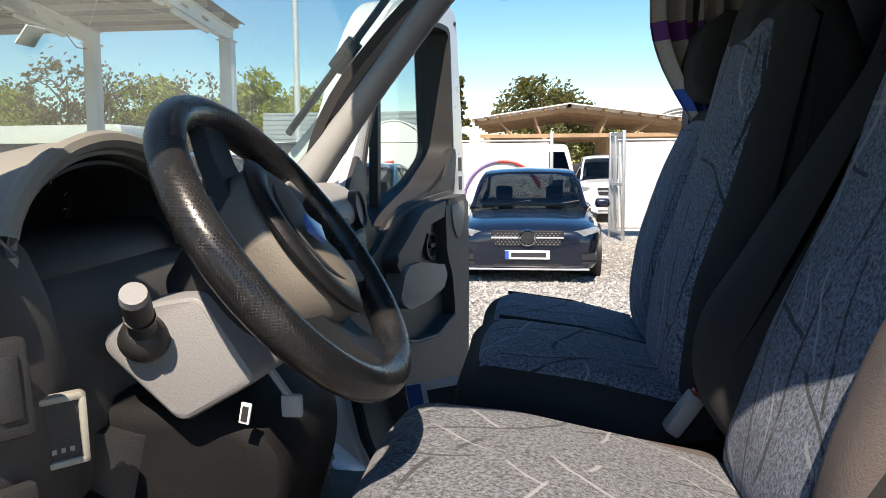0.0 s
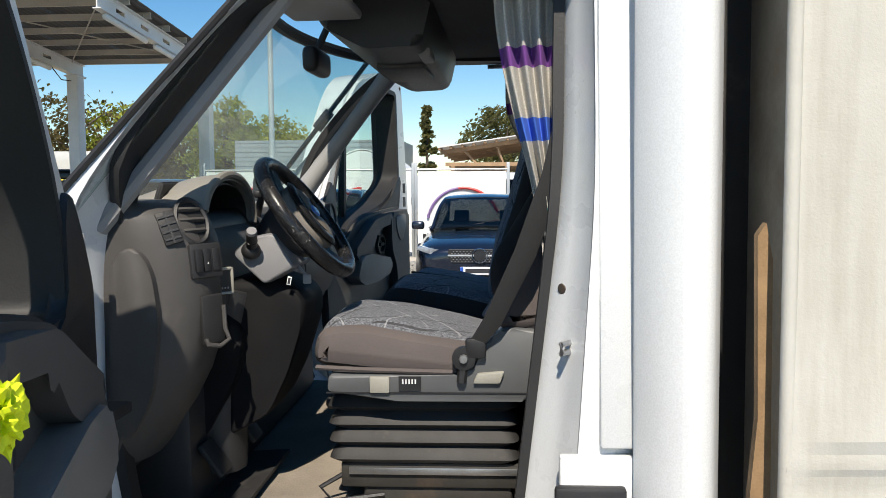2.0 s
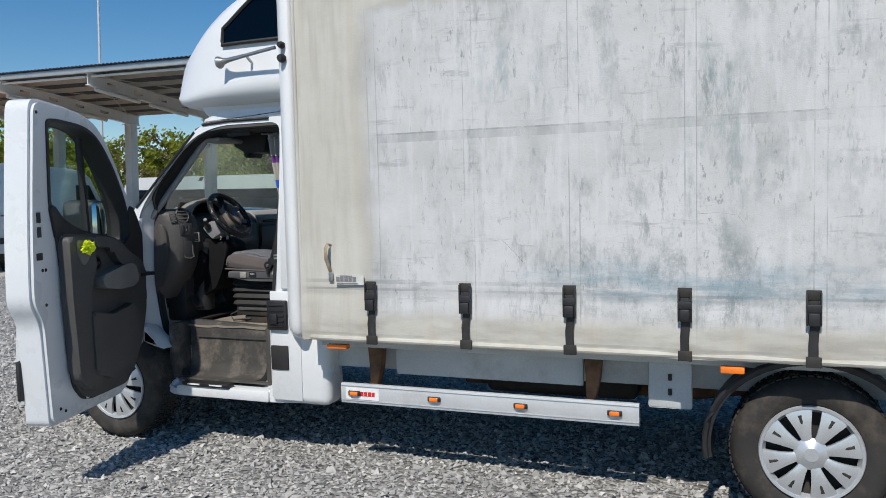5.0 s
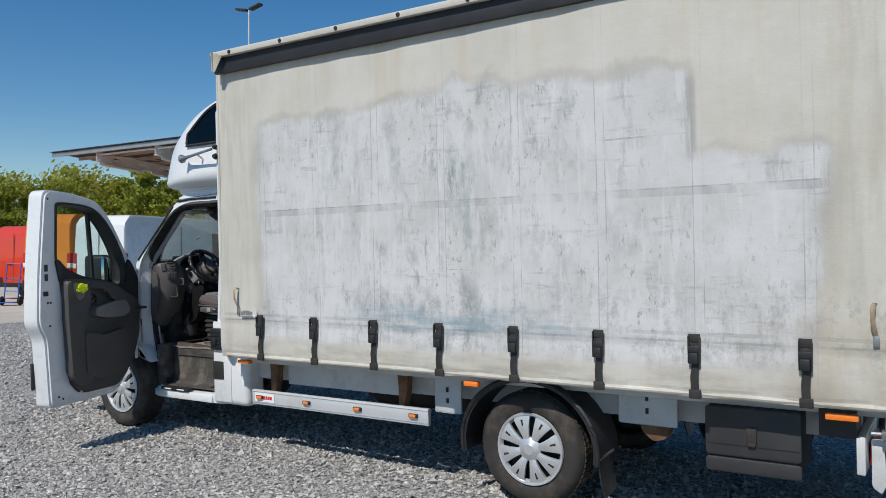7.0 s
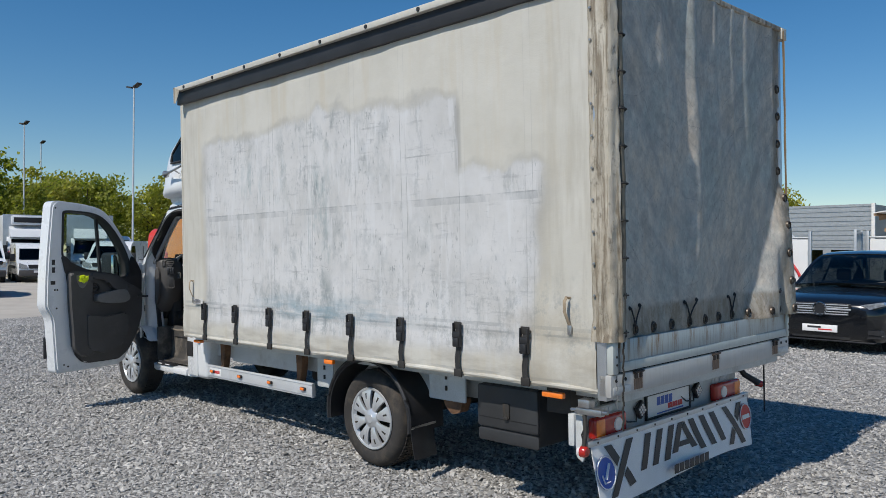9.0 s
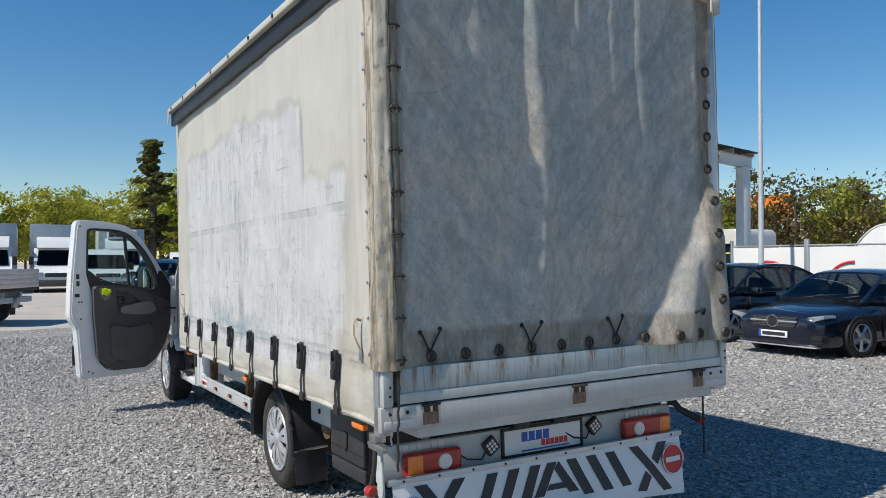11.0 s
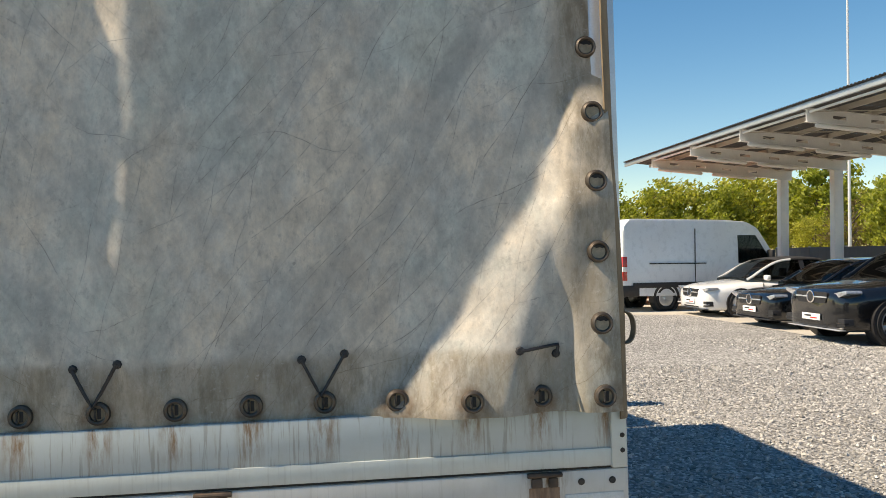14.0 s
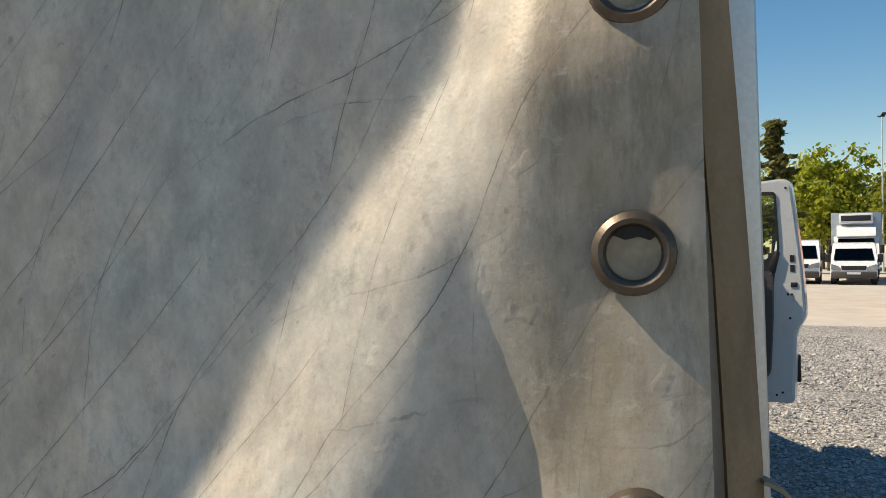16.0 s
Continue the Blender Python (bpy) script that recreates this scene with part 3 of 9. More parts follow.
TAILBOARD = stained_alu("stained_tailboard", (0.46, 0.505, 0.505), (0.22, 0.15, 0.08), 0.7, (0.126, 0.1865, 0.045, 0.885, 1.0))
CROSSBAR = stained_alu("crossbar_paint", (0.56, 0.55, 0.53), (0.24, 0.16, 0.10), 0.1, (0.29, 0.857, 0.075, 0.735, 0.84))
TAILBAR = stained_alu("tail_bar_paint", (0.55, 0.58, 0.555), (0.26, 0.17, 0.10), 0.05)


def gravel_material(name, stones):
    m, nt, b = shader(name)
    if stones:
        gi = nt.nodes.new("ShaderNodeNewGeometry")
        col = ramp(nt, gi.outputs["Random Per Island"], [(0.0, (0.24, 0.235, 0.225)), (0.35, (0.34, 0.335, 0.325)), (0.75, (0.43, 0.42, 0.405)), (1.0, (0.60, 0.58, 0.55))])
        col = mixc(nt, 0.35, col, ramp(nt, noise_tex(nt, 60, 5), [(0.3, grey(0.5)), (0.7, grey(1))]), "MULTIPLY")
    else:
        vo = nt.nodes.new("ShaderNodeTexVoronoi")
        vo.inputs["Scale"].default_value = 36
        tc = nt.nodes.new("ShaderNodeTexCoord")
        link(nt, tc.outputs["Object"], vo.inputs["Vector"])
        sp = nt.nodes.new("ShaderNodeSeparateColor")
        link(nt, vo.outputs["Color"], sp.inputs[0])
        col = ramp(nt, sp.outputs[0], [(0.0, (0.15, 0.147, 0.14)), (0.4, (0.31, 0.305, 0.295)), (0.8, (0.45, 0.44, 0.425)), (1.0, (0.68, 0.665, 0.63))])
        # darker cell rims paint the shade between the drawn stones
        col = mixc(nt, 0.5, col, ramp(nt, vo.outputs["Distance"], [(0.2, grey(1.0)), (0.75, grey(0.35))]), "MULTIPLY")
        patch = ramp(nt, noise_tex(nt, 0.35, 6), [(0.35, grey(0.8)), (0.65, grey(1.12))])
        col = mixc(nt, 1.0, col, patch, "MULTIPLY")
        # paler concrete apron beyond the gravel
        sep = nt.nodes.new("ShaderNodeSeparateXYZ")
        link(nt, tc.outputs["Object"], sep.inputs[0])
        wob = calc(nt, "MULTIPLY_ADD", noise_tex(nt, 0.4, 5), 1.6, -0.8)
        far = calc(nt, "LESS_THAN", calc(nt, "ADD", sep.outputs[0], wob), -11.6)
        edge = calc(nt, "SUBTRACT", sep.outputs[1], calc(nt, "MULTIPLY", calc(nt, "MAXIMUM", calc(nt, "ADD", sep.outputs[0], 5.6), 0.0), 1.3))
        far = calc(nt, "MAXIMUM", far, calc(nt, "GREATER_THAN", calc(nt, "ADD", edge, calc(nt, "MULTIPLY", wob, 0.4)), 9.9))
        slab = ramp(nt, noise_tex(nt, 0.9, 8), [(0.3, (0.36, 0.33, 0.29)), (0.7, (0.47, 0.44, 0.39))])
        col = mixc(nt, far, col, slab)
        bump(nt, b, calc(nt, "MULTIPLY", vo.outputs["Distance"], calc(nt, "SUBTRACT", 1.0, far)), 1.0, -0.02)
    link(nt, col, b.inputs["Base Color"])
    b.inputs["Roughness"].default_value = 0.9
    return m


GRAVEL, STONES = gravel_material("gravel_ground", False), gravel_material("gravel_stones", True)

# ---------- ground ----------
bm = bmesh.new()
bmesh.ops.create_grid(bm, x_segments=40, y_segments=40, size=600)
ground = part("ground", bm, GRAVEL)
tagged(ground, "grey crushed gravel yard running to a concrete apron", "ground", kind="structure")


def scatter_stones(count, x0, x1, y0, y1, seed, big=1.0):
    """Loose crushed stones, each an eight-faced lump, in one mesh."""
    rng = np.random.default_rng(seed)
    base = np.array([(1, 0, 0), (-1, 0, 0), (0, 1, 0), (0, -1, 0), (0, 0, 1), (0, 0, -1)], float)
    tris = np.array([(0, 2, 4), (2, 1, 4), (1, 3, 4), (3, 0, 4), (2, 0, 5), (1, 2, 5), (3, 1, 5), (0, 3, 5)])
    size = (rng.gamma(4.0, 0.0022, count) + 0.004) * big
    jig = base[None] + rng.normal(0, 0.28, (count, 6, 3))
    jig *= (size[:, None] * np.stack([np.ones(count), rng.uniform(0.6, 1, count), rng.uniform(0.45, 0.8, count)], 1))[:, None, :]
    a, t = rng.uniform(0, 6.283, count), rng.normal(0, 0.4, count)
    ca, sa, ct, st = np.cos(a), np.sin(a), np.cos(t), np.sin(t)
    x, z = jig[..., 0] * ct[:, None] - jig[..., 2] * st[:, None], jig[..., 0] * st[:, None] + jig[..., 2] * ct[:, None]
    v = np.stack([x * ca[:, None] - jig[..., 1] * sa[:, None], x * sa[:, None] + jig[..., 1] * ca[:, None], z], -1)
    v += np.stack([rng.uniform(x0, x1, count), rng.uniform(y0, y1, count), size * 0.25], -1)[:, None, :]
    f = (tris[None] + (np.arange(count) * 6)[:, None, None]).reshape(-1, 3)
    me = bpy.data.meshes.new("gravel_stones")
    me.from_pydata(v.reshape(-1, 3).tolist(), [], f.tolist())
    me.materials.append(STONES)
    return tagged(new("gravel_stones", me), "loose grey crushed stones lying on the yard", "gravel", kind="stuff")


scatter_stones(75000, -3.5, 7.2, -2.2, 2.6, 5)
scatter_stones(36000, -3.0, 7.5, 2.6, 7.5, 6)
scatter_stones(18000, -6.0, 6.0, 7.5, 9.7, 7, 1.25)
scatter_stones(16000, -4.0, 6.0, 9.7, 14.5, 9, 1.25)
scatter_stones(36000, -9.5, -3.5, -3.0, 5.0, 8, 1.25)

# ---------- the truck ----------
TOOLBOX = surface("matt_black_toolbox", (0.030, 0.031, 0.033), 0.55, 0, 0.2, 6, 400, 0.2, 0, (0.075, 0.072, 0.068), 0.12)
SEAL_D = surface("black_groove", (0.008, 0.008, 0.009), 0.7, 0, 0.2, 10, 200, 0.2)
OLDSTICK = surface("faded_sticker", (0.62, 0.61, 0.58), 0.5, 0, 0.12, 30, 200, 0.05)
GREYINK = surface("faded_grey_print", (0.20, 0.20, 0.21), 0.6, 0, 0.3, 60, 200, 0.05)
HINGE = surface("old_hinge_steel", (0.085, 0.060, 0.045), 0.7, 0.3, 0.4, 30, 200, 0.3, 0, (0.16, 0.08, 0.04), 0.3)
RUSTSTAIN = surface("rust_stained_paint", (0.25, 0.155, 0.10), 0.7, 0, 0.35, 30, 150, 0.2, 0, (0.13, 0.055, 0.025), 0.5, (1, 3, 0.5))
GAPWALL = surface("dusty_front_wall", (0.30, 0.27, 0.22), 0.7, 0, 0.25, 5, 100, 0.2, 0, (0.16, 0.09, 0.05), 0.35)
STRAP = surface("stained_webbing", (0.22, 0.185, 0.135), 0.8, 0, 0.35, 12, 200, 0.4, 0, (0.3, 0.25, 0.18), 0.2)
OLDSTRAP = surface("grimy_webbing", (0.215, 0.155, 0.095), 0.8, 0, 0.35, 14, 220, 0.4, 0, (0.20, 0.16, 0.11), 0.35, (1, 1, 0.4))
WEB = surface("tan_webbing", (0.32, 0.25, 0.17), 0.8, 0, 0.3, 30, 300, 0.3)
CARD = surface("brown_cardboard", (0.30, 0.19, 0.10), 0.9, 0, 0.2, 20, 200, 0.3)
# The unladen truck stands a little nose-down; its parts are laid out square in its own frame.
TRUCK_POSE = LEVEL @ Matrix.Translation((0, 0, -1.5))
truck = thing("delivery_truck", "white delivery truck with a dirty tarpaulin box and open doors", "truck", m=TRUCK_POSE)
X0, X1, YL, YR, ZB, ZT = 0.695, 5.20, 0.05, 2.22, 0.76, 2.98
MID = 1.135
YC = 0.098


def wavy(u, v, seed, su=3.0, sv=1.5):
    return noise.noise((u * su, v * sv, seed))


# side curtains
def left_curtain(u, v):
    x, z = X0 - 0.025 + u * (X1 - X0 - 0.055), ZB + v * (2.85 - ZB)
    y = YC + 0.012 * wavy(x, z, 3.1, 1.2, 0.8) + 0.006 * wavy(x, z, 9, 4.0, 1.0)
    y += 0.015 * math.sin(math.pi * v) - 0.03 * u
    if z < 1.03:
        y -= 0.008 * math.sin((z - ZB) / 0.27 * math.pi) + 0.004 * math.cos((x - 1.09) * 2 * math.pi / 0.511)
    y += 0.012 * ease(1.045, 1.03, z) - 0.006 * ease(1.06, 1.045, z)
    return x, y, z


def curtain_y(x, z):
    return left_curtain((x - X0 + 0.025) / (X1 - X0 - 0.055), (z - ZB) / (2.85 - ZB))[1]


part("side_curtain", sheet(150, 90, left_curtain, 0.003), TARP_SIDE, truck, "dirty cream tarpaulin side curtain with grey smears")
part("side_curtain", sheet(60, 30, lambda u, v: (X0 + 0.01 + u * (X1 - X0 - 0.06), YR - 0.02 + 0.012 * wavy(u * 4, v * 2, 5), ZB + v * (2.85 - ZB)), 0.003), TARP_SIDE, truck, "cream tarpaulin side curtain")
part("hem_bar", tube([(X0 + 0.03, YC - 0.004, 0.775), (X1 - 0.06, YC - 0.02, 0.775)], 0.014, 8), TARP_SIDE, truck)
# roof, its white edge rail and the dark slot under it
part("roof_tarp", bx(X0, X1 + 0.02, YL - 0.03, YR + 0.03, ZT - 0.02, ZT + 0.012, 0.008), TARP_EDGE, truck)
part("roof_rail", bx(X0 + 0.045, X1 + 0.03, YL - 0.040, YL + 0.03, 2.945, 2.988, 0.006), TARP_SIDE, truck, "cream roof edge rail")
part("roof_rail", bx(X0 - 0.03, X1 + 0.03, YR - 0.03, YR + 0.045, 2.905, 2.985, 0.006), TARP_SIDE, truck, "cream roof edge rail")
part("curtain_track", bx(X0 + 0.02, X1 - 0.03, YL - 0.005, YL + 0.03, 2.835, 2.948, 0.004), BLACK, truck, "black curtain track")
for x in np.arange(X0 + 0.22, X1, 0.5):
    part("rail_stud", lathe([(0.0, 0.0), (0.015, 0.0), (0.013, 0.006), (0.0, 0.008)], 10, pose(x, YL - 0.040, 2.966, 90)), BLACK, truck)
# the corner of the track is wrapped by a folded flap
part("corner_flap", prism([(X0 + 0.035, 2.985), (X0 + 0.15, 2.95), (X0 + 0.07, 2.84), (X0 + 0.035, 2.85)], "y", YL - 0.045, YL - 0.041), TARP_EDGE, truck)
# front wall of the box and front posts
part("front_wall", bx(X0, X0 + 0.03, YC + 0.075, YR - 0.03, 0.8, 2.95), GAPWALL, truck)
part("front_post", bx(X0 + 0.01, X0 + 0.06, YC + 0.02, YC + 0.075, 0.78, 2.9, 0.01), ALU, truck)
part("front_post", bx(X0 - 0.02, X0 + 0.035, YR - 0.06, YR - 0.005, 0.78, 2.9, 0.01), ALU, truck)
part("cardboard_strip", prism([(0.640, 0.74), (0.668, 0.74), (0.670, 1.0), (0.667, 1.36), (0.656, 1.42), (0.643, 1.40), (0.648, 1.1), (0.636, 0.95)], "y", 0.17, 0.19), CARD, truck, "torn brown cardboard strip in the gap")
part("tension_tube", tube([(X0 - 0.022, YC + 0.012, 0.80), (X0 - 0.022, YC + 0.012, 2.86)], 0.012, 10), TARP_SIDE, truck)
# floor of the box
part("load_floor", bx(X0, X1 - 0.03, 0.25, YR - 0.06, 0.70, 0.80, 0.005), CHASSIS, truck)
part("side_sill", bx(X0 + 0.02, X1 - 0.06, YC + 0.09, YC + 0.14, 0.735, 0.80, 0.006), CHASSIS, truck)
part("side_sill", bx(X0, X1, YR - 0.07, YR - 0.02, 0.735, 0.80, 0.006), ALU, truck)


# straps with over-centre buckles
def strap(x):
    y = curtain_y(x, 0.93) - 0.004
    s = part("strap", tube([(x, y - 0.006, 1.05), (x, y - 0.02, 0.99), (x + 0.004, y - 0.010, 0.93), (x - 0.002, y - 0.018, 0.86), (x, y - 0.014, 0.77)], 0.019, 8, flat=0.13, across=(0, 1, 0)), BLACK, truck)
    s.data.materials[0] = RUBBER
    part("buckle", join(bx(x - 0.030, x + 0.030, y - 0.030, y - 0.012, 0.985, 1.02, 0.004), bx(x - 0.022, x + 0.022, y - 0.036, y - 0.014, 0.93, 0.985, 0.006),
                        bx(x - 0.030, x - 0.022, y - 0.028, y - 0.008, 0.93, 1.07, 0.003), bx(x + 0.022, x + 0.030, y - 0.028, y - 0.008, 0.93, 1.07, 0.003)), BLACK, s)
    part("buckle_plate", bx(x - 0.03, x + 0.03, y - 0.014, y - 0.006, 1.035, 1.078, 0.003), DARKSTEEL, s)
    part("hook_plate", bx(x - 0.03, x + 0.03, y - 0.02, y - 0.008, 0.755, 0.80, 0.003), DARKSTEEL, s)


for i in range(8):
    strap(1.093 + i * 0.511)


# pull handles made of bent strap
def pull_handle(x, z):
    y = curtain_y(x, z) - 0.006
    h = part("pull_handle", tube([(x, y, z + 0.07), (x - 0.006, y - 0.022, z + 0.076), (x - 0.012, y - 0.034, z + 0.055), (x - 0.012, y - 0.034, z), (x - 0.004, y - 0.016, z - 0.05), (x, y - 0.006, z - 0.075)], 0.010, 8, flat=0.22, across=(0, 1, 0)), WEB, truck, "worn tan webbing pull handle")
    part("handle_tab", bx(x - 0.013, x + 0.013, y - 0.012, y - 0.003, z - 0.12, z - 0.07, 0.003), STEEL, h)


pull_handle(0.855, 1.19)
pull_handle(4.96, 1.17)
# two old cuts in the curtain, patched with dark thread
for P in ([(2.39, 1.585), (2.405, 1.50), (2.418, 1.409), (2.455, 1.385), (2.485, 1.35), (2.475, 1.27), (2.42, 1.22), (2.317, 1.165)], [(2.679, 1.398), (2.76, 1.402), (2.84, 1.39), (2.875, 1.345), (2.868, 1.29), (2.816, 1.23), (2.75, 1.19), (2.69, 1.162)], [(1.79, 1.285), (1.84, 1.235), (1.90, 1.17)]):
    part("curtain_cut", tube([(x, YC + 0.012 * wavy(x, z, 3.1, 1.2, 0.8) + 0.006 * wavy(x, z, 9, 4.0, 1.0) + 0.015 * math.sin(math.pi * (z - ZB) / 2.09) - 0.03 * (x - X0) / 4.4 - 0.001, z) for x, z in P], 0.0022, 5), DARKSTEEL, truck)
# maker's sticker low at the front of the curtain
st = part("sticker", bx(0.885, 1.05, YC - 0.012, YC - 0.0105, 1.058, 1.108), OLDSTICK, truck, "pale weathered maker's sticker")
wordmark("print_mark", 5, 0.036, GREYINK, st, face_left(0.892, YC - 0.0135, 1.073))
part("print_bar", bx(0.895, 1.015, YC - 0.0135, YC - 0.0118, 1.061, 1.067), GREYINK, st)
part("print_bar", bx(0.915, 0.985, YC - 0.0135, YC - 0.0118, 1.099, 1.105), GREYINK, st)

# rear frame, tarpaulin and tailboard
for y0, y1 in ((YL - 0.01, YL + 0.055), (YR - 0.055, YR + 0.02)):
    part("rear_post", bx(X1 - 0.06, X1 - 0.005, y0, y1, 0.735, 2.95, 0.006), ALU, truck)


def rear_tarp(u, v):
    y, z = YL + 0.065 + u * 2.082, 1.03 + v * 1.93
    x = X1 + 0.045 - 0.05 * ease(0.0, 0.07, u) + 0.008 * wavy(y, z, 2.2, 2.2, 0.7)
    # long upright folds that catch the grazing sun
    for yc, w, a, z0 in ((0.955, 0.070, 0.038, 0.95), (1.24, 0.045, 0.020, 1.62), (0.62, 0.08, 0.020, 2.05), (1.66, 0.075, 0.030, 1.72), (1.47, 0.055, 0.022, 1.82), (2.07, 0.04, 0.016, 1.9), (0.36, 0.06, 0.014, 2.2)):
        x += a * math.exp(-((y - yc - 0.02 * math.sin(z * 4)) / w) ** 2) * ease(z0 - 0.1, z0 + 0.55, z)
    # the loose lower right corner bellies outwards: a lit ridge runs from high on the edge down to the left
    yr = np.interp(z, [1.05, 1.15, 1.23, 1.30, 1.45, 1.59, 1.80, 1.9], [1.66, 1.74, 1.81, 1.86, 1.935, 2.03, 2.09, 2.12])
    hw = np.interp(z, [1.05, 1.23, 1.30, 1.45, 1.55, 1.80, 1.9], [0.20, 0.125, 0.10, 0.075, 0.06, 0.03, 0.02])
    top = ease(1.93, 1.78, z)
    rise = 0.022 + 0.42 * hw
    x += top * rise * ease(yr - hw, yr + hw, y)
    x -= top * 0.5 * rise * ease(yr + hw, yr + hw + 0.14, y) * ease(1.75, 1.55, z)
    x += top * 0.030 * ease(2.035 - 0.12 * (z - 1.3), 2.10, y) * ease(1.70, 1.55, z) + 0.022 * ease(2.08, 2.19, y) * top
    x += 0.012 * wavy(y, z, 7.7, 7, 3) * ease(1.45, 1.1, z)
    x += 0.0035 * wavy(y, z, 4.1, 16, 9) + 0.010 * wavy(y * 0.8 + z * 0.9, z - y, 8.3, 3.4, 0.9) * (1 - ease(1.7, 2.0, y))
    x += 0.007 * math.sin(y * 33.6 - 0.4) * ease(1.25, 1.08, z)
    return x, y, z


def rear_x(y, z):
    return rear_tarp((y - YL - 0.065) / 2.082, (z - 1.03) / 1.93)[0]


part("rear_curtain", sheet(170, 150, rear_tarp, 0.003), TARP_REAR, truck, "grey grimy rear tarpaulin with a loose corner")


# rolled edge of the tarpaulin round the left rear post
def wrap(u, v):
    z = 1.03 + v * 1.93
    P = [(X1 - 0.088, YL - 0.004), (X1 - 0.05, YL - 0.020), (X1 - 0.01, YL - 0.024), (X1 + 0.03, YL - 0.012), (X1 + 0.055, YL + 0.02), (X1 + 0.058, YL + 0.05), (X1 + 0.05, YL + 0.08)]
    s = u * (len(P) - 1)
    i = min(int(s), len(P) - 2)
    x, y = (P[i][j] + (P[i + 1][j] - P[i][j]) * (s - i) for j in (0, 1))
    k = 0.010 * noise.noise((u * 5, z * 4, 1.7)) + 0.005 * noise.noise((u * 9, z * 17, 4.7)) + 0.004 * math.sin(u * 26)
    k += 0.016 * ease(1.35, 1.05, z) * noise.noise((u * 4, z * 9, 8))
    return x + k * ease(0.4, 0.7, u), y - k * (1 - ease(0.5, 0.9, u)), z


part("edge_wrap", sheet(20, 130, wrap, 0.003), TARP_EDGE, truck, "brown-stained tarpaulin edge wrapped round the post")
for k in range(12):
    part("wrap_rivet", lathe([(0, 0), (0.009, 0), (0.006, 0.005), (0, 0.006)], 8, pose(X1 - 0.06, YL - 0.022, 1.1 + 0.16 * k, 90)), STEEL, truck)
part("lashing_strap", sheet(3, 60, lambda u, v: (rear_x(0.126, 1.06 + 1.9 * v) + 0.010 + 0.004 * math.sin(u * 3.1) + 0.003 * noise.noise((u, v * 11, 5)), 0.108 + 0.034 * u + 0.003 * noise.noise((v * 8, 3, 2)), 1.06 + 1.9 * v), 0.004), STRAP, truck, "brown stained lashing strap")
for k in range(10):
    z = 1.072 + 0.186 * k
    x = rear_x(0.126, z)
    part("staple", tube([(x + 0.004, 0.092, z), (x + 0.017, 0.100, z + 0.002), (x + 0.021, 0.126, z + 0.004), (x + 0.017, 0.152, z + 0.002), (x + 0.004, 0.160, z)], 0.0045, 6), DARKSTEEL, truck)
def edge_strap_y(z):
    return np.interp(z, [1.0, 1.18, 1.28, 1.435, 1.59, 1.71, 2.0, 2.96], [2.2185, 2.2185, 2.220, 2.215, 2.2075, 2.202, 2.198, 2.196])


part("lashing_strap", sheet(4, 60, lambda u, v: (X1 + 0.046 - 0.020 * u + 0.003 * math.sin(u * 3.1) + 0.004 * noise.noise((u, v * 9, 3)), edge_strap_y(1.0 + 1.96 * v) - 0.0125 + 0.025 * u, 1.0 + 1.96 * v), 0.005), OLDSTRAP, truck, "dark brown lashing strap along the edge")
part("strap_tail", sheet(3, 16, lambda u, v: (X1 + 0.012 + 0.024 * u, 2.228 + 0.027 * math.sin(math.pi * v) + 0.004 * u, 1.285 - 0.09 * v + 0.01 * math.sin(2 * math.pi * v)), 0.003), STRAP, truck, "loose loop of webbing")
part("edge_wrap", sheet(4, 60, lambda u, v: (X1 - 0.028 - 0.04 * u, 2.221 + 0.022 * math.sin(u * 2.6) + 0.004 * noise.noise((u * 3, v * 14, 6)), 1.03 + 1.93 * v), 0.003), TARP_EDGE, truck, "cream tarpaulin edge folded round the post")


HOLE_D = surface("brown_cloth_behind", (0.17, 0.135, 0.09), 0.8, 0, 0.3, 40, 200, 0.3)
HOLE = surface("tan_cloth_behind", (0.27, 0.23, 0.17), 0.8, 0, 0.3, 40, 200, 0.3)


def eyelet(y, z, r=0.030, ring=RUST, pin=True, gap=0.25):
    x = rear_x(y, z)
    q = 0.58 if pin else 0.61
    e = part("eyelet", lathe([(r * q, -0.002), (r * q, 0.004), (r * (q + 0.06), 0.009), (r * (q + 0.17), 0.011), (r * 0.94, 0.007), (r, -0.002)], 24, pose(x + 0.001, y, z, 90, 0, 90), closed=True), ring, truck)
    part("hole", lathe([(0.0, 0.0), (r * (q + 0.03), 0.0), (r * (q + 0.03), 0.002), (0.0, 0.002)], 16, pose(x + 0.0025, y, z, 90, 0, 90)), HOLE_D if pin else HOLE, e)
    if pin:
        part("staple", tube([(x + 0.003, y - 0.005, z - r * 0.5), (x + 0.012, y - 0.005, z - r * 0.42), (x + 0.013, y - 0.005, z + r * 0.42), (x + 0.003, y - 0.005, z + r * 0.5)], 0.003, 6), DARKSTEEL, e)
        part("slot", bx(x + 0.003, x + 0.006, y - 0.001, y + 0.008, z - r * 0.42, z + r * 0.45, 0.001), SEAL_D, e)
    else:
        # dark crescent for the shade inside the opening's top, laid on the closed sheet
        h = r * q * gap
        arc = [(y + r * q * math.cos(radians(a)), z + r * q * math.sin(radians(a))) for a in range(0, 181, 12) if r * q * math.sin(radians(a)) >= h]
        low = [(y + d * r * q, z + h + 0.004 * k) for d, k in ((-0.7, 1), (-0.3, 0.2), (0.2, 0.7), (0.6, 0))]
        part("gap", prism(arc + low, "x", x + 0.0035, x + 0.0055), SEAL_D, e)


